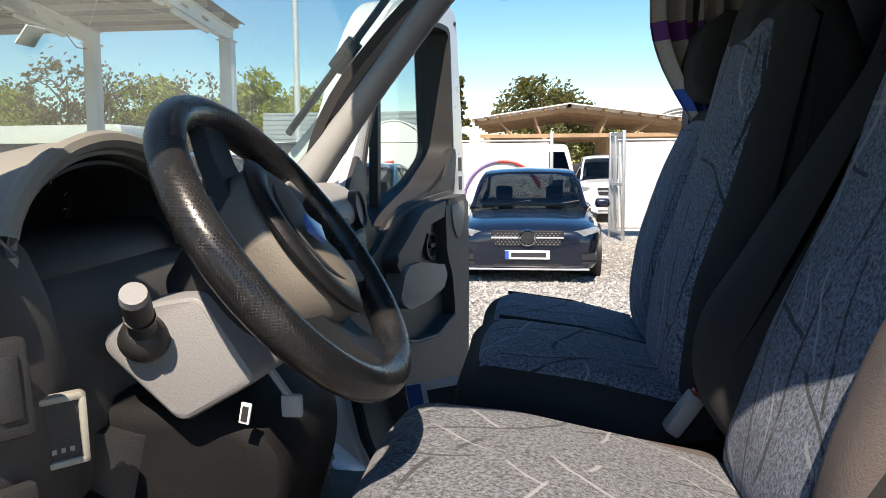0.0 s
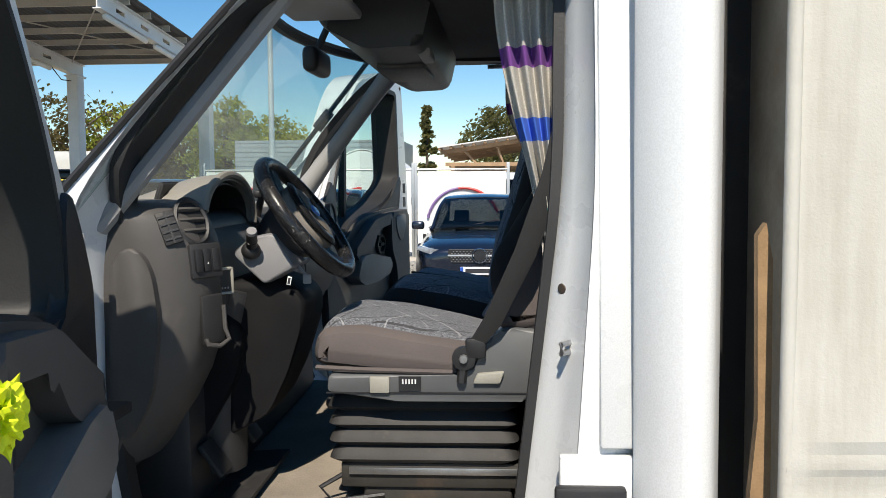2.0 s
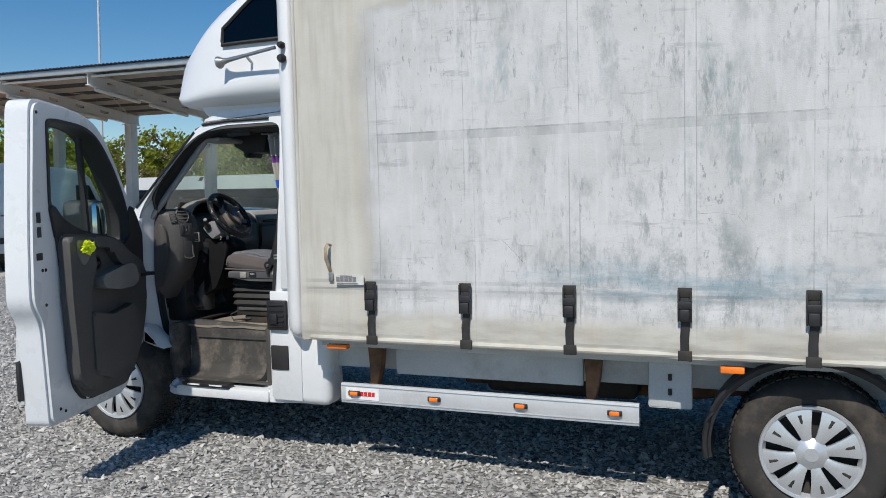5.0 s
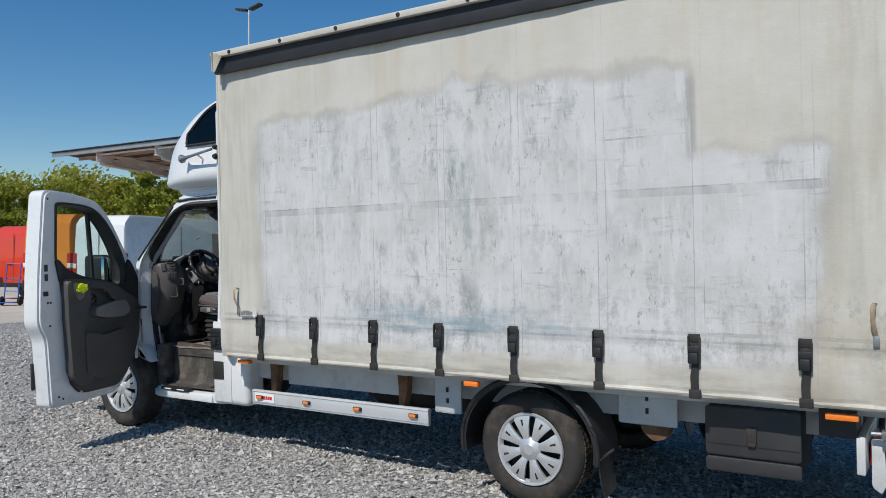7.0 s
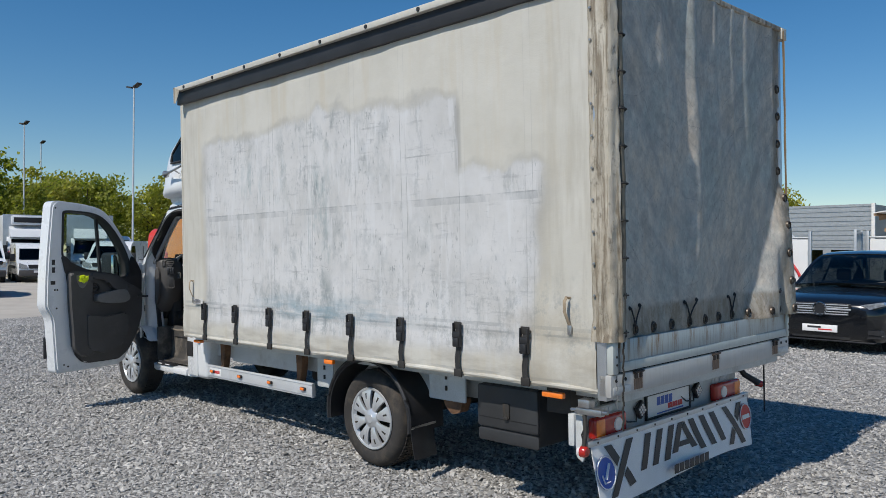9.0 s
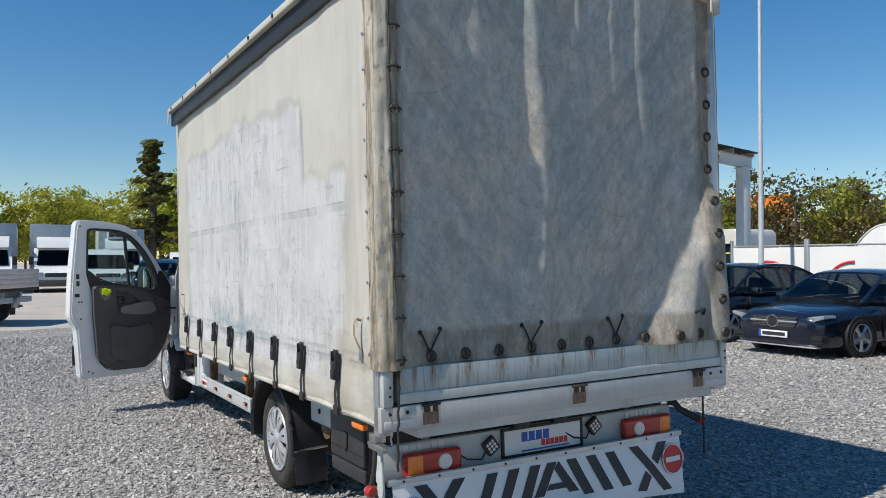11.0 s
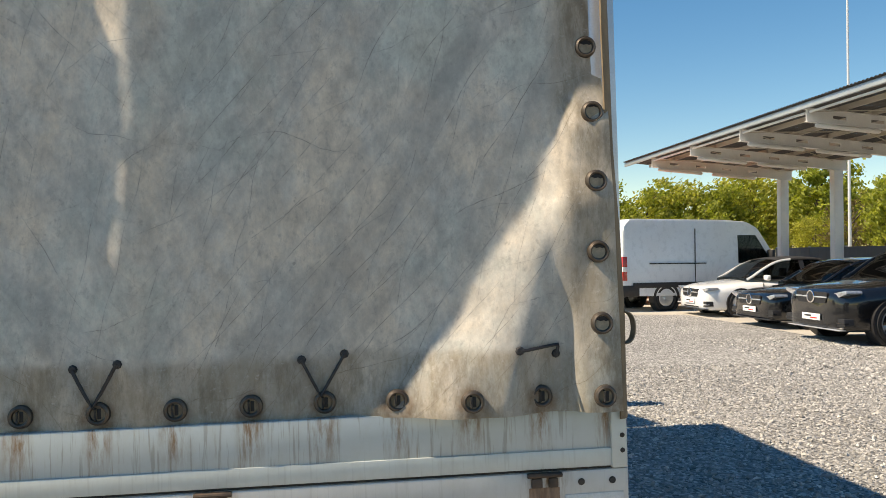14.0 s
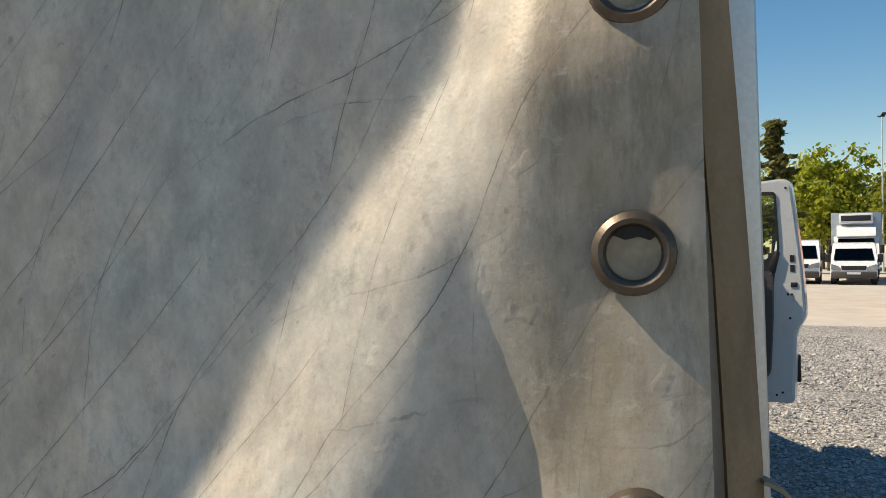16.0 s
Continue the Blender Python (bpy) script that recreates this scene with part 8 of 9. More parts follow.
part("knee_panel", prism(rounded([(-0.60, 1.20), (-0.42, 1.20), (-0.375, 1.15), (-0.385, 1.06), (-0.47, 0.90), (-0.60, 0.80)], 0.03, 4), "y", 0.645, 1.30, 0.02, 3), KNEE, dash, "black knee panel")
part("column_cover", loft([[(-0.33 + (x + 0.33) * k, y, 1.0 + (z - 1.0) * k) for x, z in rounded([(-0.44, 1.27), (-0.30, 1.27), (-0.235, 1.235), (-0.235, 1.17), (-0.275, 1.05), (-0.33, 0.94), (-0.44, 0.88)], 0.03, 4)] for y, k in ((0.685, 0.90), (0.69, 0.96), (0.705, 1.0), (0.86, 1.0), (0.90, 0.95))]), KNEE, dash, "black cover under the steering column")
for x, y, z in ((-0.383, 0.70, 1.10), (-0.43, 0.74, 0.965)):
    part("panel_screw", lathe([(0, 0), (0.005, 0), (0.004, 0.003), (0, 0.003)], 8, pose(x, y, z, 0, 80)), STEEL, dash)
part("dark_tunnel", bx(-0.62, -0.47, 0.56, 1.7, 0.74, 1.14, 0.02), DASH_D, dash)
VM = facing((-0.426, 0.508, 1.416), (0.80, -0.48, 0.36))
v = part("oval_vent", moved(lathe([(0.037, -0.03), (0.039, 0.004), (0.044, 0.008), (0.050, 0.004), (0.052, -0.03)], 32, None, True), VM @ Matrix.Diagonal((0.86, 1.12, 1, 1))), DASH_D, dash, "dark oval air vent")
part("vent_well", moved(lathe([(0, -0.004), (0.039, -0.004), (0.039, -0.001), (0, -0.001)], 24), VM @ Matrix.Diagonal((0.86, 1.12, 1, 1))), SEAL, v)
for k in (-0.022, 0.002, 0.026):
    w = math.sqrt(max(0.0, 1 - (k / 0.044) ** 2)) * 0.032
    part("vane", moved(bx(-w, w, -0.0035, 0.0035, -0.001, 0.008, 0.001), VM @ Matrix.Translation((0, k, 0)) @ Matrix.Rotation(-0.5, 4, "X")), DASH, v)
SMX = facing((-0.450, 0.451, 1.408), (0.50, -0.83, 0.26), (-0.35, 0.1, 0.9))
sf = part("slot_frame", moved(bx(-0.019, 0.019, -0.036, 0.036, -0.006, 0.002, 0.004, 2), SMX), SEAL, dash)
for k in range(4):
    part("slot_vane", moved(bx(-0.016, 0.016, -0.0022, 0.0022, 0.0, 0.0045), SMX @ Matrix.Translation((0, -0.024 + 0.016 * k, 0))), DASH_D, sf)
part("slot_rib", moved(bx(-0.002, 0.002, -0.034, 0.034, 0.0, 0.004), SMX), DASH_D, sf)
WM = facing((-0.3955, 0.500, 1.335), (0.80, -0.58, 0.10))
sw = part("switch_panel", moved(bx(-0.038, 0.038, -0.038, 0.036, -0.012, 0.006, 0.005, 2), WM), DASH_D, dash)
for k in range(3):
    part("switch", moved(bx(-0.030 + 0.021 * k, -0.013 + 0.021 * k, -0.024, 0.024, 0.004, 0.0095 if k else 0.013, 0.002), WM), BLACK, sw)
part("switch_symbol", moved(prism([(-0.002, -0.008), (0.0, -0.004), (0.002, -0.008)], "z", 0.009, 0.0105), WM), PLATE, sw)
KM = facing((-0.3865, 0.505, 1.205), (0.86, -0.50, 0.05))
pk = part("end_pocket", moved(bx(-0.028, 0.028, -0.05, 0.055, -0.01, 0.004, 0.004, 2), KM), SEAL, dash, "small dark pocket")
part("pocket_lip", moved(tube([(0.026, 0.03, 0.006), (0.024, -0.02, 0.008), (0.028, -0.045, 0.014), (0.0, -0.055, 0.016), (-0.028, -0.047, 0.014), (-0.030, -0.035, 0.01)], 0.005, 8), KM), DASH, pk)
DM = pose(-0.388, 0.578, 1.28, 0, 0, -42)
dev = part("card_reader", moved(join(bx(-0.008, 0.006, -0.024, 0.024, -0.030, -0.024, 0.002), bx(-0.008, 0.006, -0.024, 0.024, 0.024, 0.030, 0.002), bx(-0.008, 0.006, -0.024, -0.018, -0.030, 0.030, 0.002), bx(-0.008, 0.006, 0.018, 0.024, -0.030, 0.030, 0.002)), DM), BEIGE, truck, "small beige-framed control unit")
part("display", moved(bx(-0.012, 0.002, -0.02, 0.02, -0.026, 0.026), DM), BLACK, dev)
for k in range(4):
    part("marks", moved(bx(0.0015, 0.0032, -0.012 + 0.007 * k, -0.0085 + 0.007 * k, -0.018, -0.014), DM), TRIM, dev)

# instrument hood and cluster
def hood(u, v):
    x = -0.73 + 0.30 * u
    a = math.pi * (-0.08 + 1.16 * v)
    w, h = 0.150 + 0.022 * u, 0.04 + 0.062 * ease(0, 0.9, u)
    return x, 0.765 - w * math.cos(a), 1.415 + h * math.sin(a) - (0.02 if u < 0.05 else 0)


part("instrument_hood", sheet(10, 26, hood, 0.014), HOOD, dash, "grey instrument hood")
part("hood_lining", sheet(10, 26, lambda u, v: (hood(u * 0.96, v)[0], 0.765 + (hood(u * 0.96, v)[1] - 0.765) * 0.90, 1.405 + (hood(u * 0.96, v)[2] - 1.405) * 0.82), 0.004), SEAL, dash, "black hood lining")
part("hood_rim", tube([hood(1, k / 24) for k in range(25)], 0.010, 8), HOOD, dash)
cl = part("instrument_panel", moved(bx(-0.012, 0.006, -0.145, 0.145, -0.065, 0.075, 0.01), pose(-0.56, 0.765, 1.43, 0, 20)), SEAL, dash, "black instrument cluster")
for y, r in ((0.695, 0.045), (0.835, 0.045), (0.765, 0.022)):
    M = pose(-0.552, y, 1.44, 0, 110)
    d = part("dial", lathe([(r * 0.93, 0), (r * 0.96, 0.004), (r, 0.004), (r * 1.03, 0)], 28, M, True), DASH_D, cl)
    for k in range(9):
        a = radians(220 - k * 32)
        part("tick", moved(bx(r * 0.74, r * 0.88, -0.0012, 0.0012, 0.0, 0.002), M @ Matrix.Rotation(a, 4, "Z")), PLATE, d)
# dark slab over the dash top, standing in for the hood's shade
part("cluster_floor", prism(rounded([(-0.60, 1.36), (-0.44, 1.36), (-0.438, 1.40), (-0.46, 1.428), (-0.60, 1.43)], 0.01, 2), "y", 0.615, 0.925, 0.006), DASH_D, dash)
# centre console and passenger side
part("console_block", prism(rounded([(-0.46, 1.43), (-0.40, 1.37), (-0.37, 1.22), (-0.42, 0.98), (-0.5, 0.98)], 0.02, 3), "y", 0.96, 1.24, 0.015), DASH, dash)
for y in (1.03, 1.17):
    part("centre_vent", bx(-0.405, -0.385, y - 0.055, y + 0.055, 1.30, 1.355, 0.008), BLACK, dash)
part("radio", bx(-0.40, -0.375, 1.01, 1.20, 1.20, 1.26, 0.006), BLACK, dash)
part("far_shelf", prism(rounded([(-0.62, 1.43), (-0.46, 1.43), (-0.40, 1.38), (-0.40, 1.34), (-0.6, 1.35)], 0.015, 3), "y", 1.28, 1.82, 0.012), TRIM, dash)
part("glovebox", prism(rounded([(-0.45, 1.33), (-0.392, 1.325), (-0.385, 1.20), (-0.43, 1.08), (-0.5, 1.08)], 0.02, 3), "y", 1.30, 1.80, 0.015, 3), DASH, dash)
part("shelf_slot", bx(-0.41, -0.388, 1.34, 1.62, 1.345, 1.362, 0.004), SEAL, dash)
part("far_vent", lathe([(0.0, 0.0), (0.036, 0.0), (0.042, 0.006), (0.046, -0.012), (0, -0.012)], 24, pose(-0.40, 1.76, 1.37, 0, 80)), BLACK, dash)
part("phone_mount", join(tube([(-0.44, 1.0, 1.40), (-0.42, 0.985, 1.46)], 0.010, 8), bx(-0.435, -0.415, 0.955, 1.01, 1.455, 1.475, 0.006)), BLACK, truck)

# steering wheel and column
SC = Vector((-0.235, 0.735, 1.412))
SN = Vector((0.807, 0, 0.59))
SM = Matrix.Translation(SC) @ SN.to_track_quat("Z", "Y").to_matrix().to_4x4()
swl = part("steering_wheel", lathe([(0.158 + 0.0165 * math.cos(a), 0.0185 * math.sin(a)) for a in np.linspace(0, 2 * math.pi, 17)[:-1]], 72, SM, True), GRIP, truck, "black perforated-leather steering wheel")
hubm = SM @ Matrix.Translation((0.030, 0, -0.018)) @ Matrix.Diagonal((0.78, 1.10, 1.0, 1.0))


def hub_ring(k, z):
    P = rounded([(-0.082, -0.048), (-0.082, 0.048), (-0.02, 0.088), (0.045, 0.070), (0.088, 0.034), (0.088, -0.034), (0.045, -0.070), (-0.02, -0.088)], 0.03, 4)
    return [(x * k, y * k, z + 0.012 * (1 - (x / 0.09) ** 2) * (z > 0)) for x, y in P]


part("airbag_cover", moved(loft([hub_ring(k, z) for k, z in ((0.80, -0.05), (1.0, -0.02), (1.0, 0.0), (0.97, 0.012), (0.88, 0.021), (0.70, 0.027), (0.35, 0.030))]), hubm), HUBPAD, swl, "worn charcoal hub cover")
part("hub_arch", moved(sheet(10, 24, lambda u, v: (lambda a, r: (-r * math.cos(a) * 0.98 - 0.004, r * 0.98 * math.sin(a), 0.012 + 0.026 * math.sin(math.pi * (0.25 + 0.5 * u))))(radians(-78 + 156 * v), 0.056 + 0.034 * u), 0.006), hubm), LEATHER, swl, "glossy black arch over the hub")
part("hub_groove", moved(tube([(-0.052 * math.cos(radians(a)) - 0.004, 0.056 * math.sin(radians(a)), 0.036) for a in range(-80, 81, 10)], 0.0018, 6), hubm), SEAL, swl)
part("emblem", moved(join(prism([(-0.026, 0.0), (0.0, 0.015), (0.026, 0.0), (0.0, -0.015)], "z", 0.0, 0.005, 0.001)), hubm @ Matrix.Translation((-0.024, 0, 0.041))), DECAL, swl, "blue lozenge emblem")
for a in (80, -80):
    t = radians(a)
    part("spoke", moved(loft([[(r * math.cos(t) + q * hw * -math.sin(t), r * math.sin(t) + q * hw * math.cos(t), zz + h) for q, h in ((-1, -0.010), (-0.8, 0.006), (0.8, 0.006), (1, -0.010))] for r, hw, zz in ((0.06, 0.032, -0.02), (0.11, 0.026, -0.014), (0.150, 0.024, -0.002))]), SM), LEATHER, swl)
for a in (24, -24):
    t = radians(a)
    sp = part("spoke", moved(loft([[(r * math.cos(t) + q * hw * -math.sin(t), r * math.sin(t) + q * hw * math.cos(t), zz + h) for q, h in ((-1, -0.010), (-0.8, 0.006), (0.8, 0.006), (1, -0.010))] for r, hw, zz in ((0.07, 0.024, -0.024), (0.11, 0.020, -0.016), (0.152, 0.022, 0.0))]), SM), LEATHER, swl)
    part("spoke_insert", moved(loft([[(r * math.cos(t) + q * hw * -math.sin(t), r * math.sin(t) + q * hw * math.cos(t), zz + h) for q, h in ((-1, 0.004), (-0.8, 0.011), (0.8, 0.011), (1, 0.004))] for r, hw, zz in ((0.085, 0.017, -0.020), (0.115, 0.015, -0.014), (0.138, 0.016, -0.006))]), SM), COWL, sp, "pale grey spoke insert")
for k in range(3):
    for q in range(2):
        part("marks", moved(bx(0.050 + 0.005 * k, 0.053 + 0.005 * k, -0.052 + 0.008 * q, -0.046 + 0.008 * q, 0.0265, 0.0285), hubm), SEAL, swl)
QUAD = [(-0.395, 1.335), (-0.318, 1.260), (-0.243, 1.302), (-0.293, 1.380), (-0.345, 1.372)]
col = part("column_cowl", loft([[(-0.318 + (x + 0.318) * k, y, 1.322 + (z - 1.322) * k) for x, z in rounded(QUAD, [0.02, 0.012, 0.012, 0.012, 0.02], 4)] for y, k in ((0.652, 0.90), (0.654, 0.96), (0.660, 1.0), (0.73, 1.06), (0.80, 1.0), (0.808, 0.92))]), COWL, truck, "pale grey steering column cowl", 30)
part("cowl_collar", moved(lathe([(0.030, -0.12), (0.052, -0.11), (0.066, -0.07), (0.070, -0.045), (0.05, -0.03)], 32), SM), DASH_D, col, "black collar behind the wheel")
stalk = part("indicator_stalk", join(lathe([(0, 0), (0.022, 0), (0.023, 0.006), (0.019, 0.016), (0.012, 0.022), (0, 0.024)], 24, facing((-0.345, 0.652, 1.338), (0.22, -0.72, 0.62))), tube([(-0.345, 0.652, 1.338), (-0.338, 0.634, 1.355), (-0.331, 0.616, 1.373), (-0.327, 0.604, 1.385)], [0.015, 0.012, 0.0125, 0.0125], 14)), BLACK, truck)
part("stalk_ring", tube([(-0.3345, 0.625, 1.3635), (-0.3335, 0.6225, 1.366)], 0.0135, 14), LEATHER, stalk)
part("stalk_tip", tube([(-0.3273, 0.6045, 1.3845), (-0.325, 0.599, 1.390)], [0.0125, 0.0112], 14), COWL, stalk)
part("wiper_stalk", tube([(-0.33, 0.83, 1.345), (-0.30, 0.90, 1.385)], [0.014, 0.011], 10), BLACK, truck)
ky = part("ignition_key", join(bx(-0.235, -0.215, 0.682, 0.690, 1.258, 1.28, 0.003), tube([(-0.225, 0.685, 1.275), (-0.25, 0.70, 1.30)], 0.004, 6)), TRIM, truck)
part("key_tag", moved(bx(-0.005, 0.005, -0.0015, 0.0015, -0.010, 0.010, 0.001), pose(-0.262, 0.665, 1.268, 0, 12)), PLATE, ky)
part("tag_bar", moved(bx(-0.0028, 0.0028, -0.0025, -0.0013, -0.007, 0.007), pose(-0.262, 0.665, 1.268, 0, 12)), INK, ky)
part("column_shroud", tube([(-0.42, 0.735, 1.25), (-0.47, 0.735, 1.05), (-0.48, 0.735, 0.80)], 0.075, 12), DASH_D, truck)
for y in (0.62, 0.74, 0.86):
    part("pedal", moved(bx(-0.008, 0.008, -0.035, 0.035, -0.045, 0.045, 0.006), pose(-0.44, y, 0.86, 0, -35)), RUBBER, truck)
part("rubber_mat", sheet(8, 8, lambda u, v: (-0.50 + 0.14 * u, 0.56 + 0.4 * v, 0.752 + 0.01 * u), 0.008), RUBBER, truck)

# overhead console, visors, mirror
oc = part("overhead_console", prism(rounded([(-0.20, 1.925), (-0.19, 1.86), (-0.08, 1.80), (0.05, 1.805), (0.08, 1.925)], 0.025, 4), "y", 0.72, 1.68, 0.02, 3), DASH_D, truck, "dark grey overhead console")
part("console_lid", bx(-0.10, 0.03, 1.0, 1.3, 1.79, 1.81, 0.008), DASH, oc)
part("console_grille", bx(0.03, 0.06, 0.85, 0.99, 1.80, 1.82, 0.004), TRIM, oc)
part("sun_visor", bx(-0.24, -0.08, 0.45, 0.70, 1.862, 1.885, 0.008), TRIM, truck)
rm = part("rear_view_mirror", bx(-0.30, -0.255, 0.99, 1.17, 1.79, 1.86, 0.018, 3), BLACK, truck, "black rear-view mirror")
part("mirror_stem", tube([(-0.28, 1.08, 1.85), (-0.24, 1.08, 1.93)], 0.010, 8), BLACK, rm)
part("permit_sticker", moved(bx(-0.001, 0.001, -0.02, 0.02, -0.015, 0.015), pose(-0.66, 1.0, 1.66, 0, 40)), PLATE, truck)
part("cab_grab_strap", bx(0.0, 0.16, 0.42, 0.45, 1.885, 1.905, 0.006), BLACK, truck)


# sleeping-bunk drapes at the rear of both doors
def drape_cloth(name, base):
    m, nt, b = shader(name)
    tc = nt.nodes.new("ShaderNodeTexCoord")
    sp = nt.nodes.new("ShaderNodeSeparateXYZ")
    link(nt, tc.outputs["Object"], sp.inputs[0])
    z = sp.outputs[2]
    w = noise_tex(nt, 260, 3)
    col = ramp(nt, w, [(0.35, tuple(c * 0.75 for c in base)), (0.65, base)])
    for lo, hi, tone in ((1.572, 1.619, (0.04, 0.13, 0.55)), (1.722, 1.762, (0.16, 0.05, 0.25)), (1.40, 1.435, (0.02, 0.30, 0.32)), (1.25, 1.31, (0.02, 0.22, 0.18))):
        band = calc(nt, "MULTIPLY", calc(nt, "GREATER_THAN", z, lo), calc(nt, "LESS_THAN", z, hi))
        col = mixc(nt, band, col, tone)
    link(nt, col, b.inputs["Base Color"])
    b.inputs["Roughness"].default_value = 0.95
    bump(nt, b, w, 0.3, 0.001)
    return m


DRAPE = drape_cloth("striped_drape", (0.50, 0.48, 0.44))


def drape(xa, ya, xb, yb, z0, z1, folds, pinch, c=0.75, lo=0.02, hi=0.75):
    """Gathered cloth between two upright lines, drawn together towards a tie at the bottom."""
    def f(u, v):
        z = z0 + (z1 - z0) * v
        g = pinch + (1 - pinch) * ease(lo, hi, v)
        uu = c + (u - c) * g
        wob = 0.022 * math.sin(u * folds * 6.283 + 1.3 * math.sin(v * 2)) * (0.5 + 0.5 * v) + 0.012 * noise.noise((u * 9, v * 3, 2))
        dx, dy = xb - xa, yb - ya
        L = math.hypot(dx, dy)
        return xa + dx * uu - dy / L * wob, ya + dy * uu + dx / L * wob, z
    return sheet(64, 24, f, 0.002)


dr = part("drape", drape(0.220, 0.515, 0.360, 0.512, 1.22, 1.885, 4, 0.28, 1.0, 0.1, 1.0), DRAPE, None)
dr.matrix_basis = TRUCK_POSE
tagged(dr, "grey striped drape gathered at the rear of the cab door", "curtain", "cab drapes")
part("heading_tape", drape(0.220, 0.512, 0.360, 0.509, 1.862, 1.892, 4, 1.0, 1.0), TRIM, dr)
dr = part("drape", drape(0.25, 1.78, 0.49, 1.84, 1.40, 1.90, 6, 0.25), DRAPE, None)
dr.matrix_basis = TRUCK_POSE
tagged(dr, "grey striped drape tied back beside the passenger seat", "curtain", "cab drapes")
part("heading_tape", drape(0.25, 1.777, 0.49, 1.837, 1.875, 1.905, 6, 1.0), TRIM, dr)
part("drape_rail", tube([(0.18, 1.87, 1.905), (0.46, 1.87, 1.905)], 0.008, 6), STEEL, truck)
part("drape_rail", tube([(0.18, 0.513, 1.895), (0.42, 0.513, 1.895)], 0.006, 6), STEEL, truck)

# loose number plate propped by the passenger footwell
npl = part("number_plate", moved(bx(-0.26, 0.26, -0.003, 0.003, -0.055, 0.055, 0.003), pose(0, 0, 0)), PLATE, None)
tagged(npl, "white number plate with a blue band propped in the footwell", "number plate")
npl.matrix_basis = TRUCK_POSE @ pose(-0.115, 2.20, 0.820, -12, -10, 4)
part("plate_bar", bx(-0.20, 0.24, -0.0045, -0.0025, -0.03, 0.03), INK, npl)
part("plate_band", bx(-0.258, -0.215, -0.0045, -0.0025, -0.052, 0.052), BLUE, npl)

# ---------- vans and lorries ----------
VAN_PAINT = {"white": PAINT, "orange": surface("orange_van_paint", (0.75, 0.22, 0.01), 0.3, 0, 0.05, 2, 300, 0, 0.6), "red": surface("red_van_paint", (0.62, 0.05, 0.02), 0.3, 0, 0.05, 2, 300, 0, 0.6),
             "yellow": surface("yellow_van_paint", (0.75, 0.55, 0.03), 0.3, 0, 0.05, 2, 300, 0, 0.6), "silver": surface("silver_van_paint", (0.45, 0.47, 0.48), 0.3, 0.4, 0.05, 2, 300, 0, 0.6)}
ALT = surface("aluminium_box_sheet", (0.62, 0.63, 0.63), 0.45, 0.2, 0.05, 2, 200, 0.02)


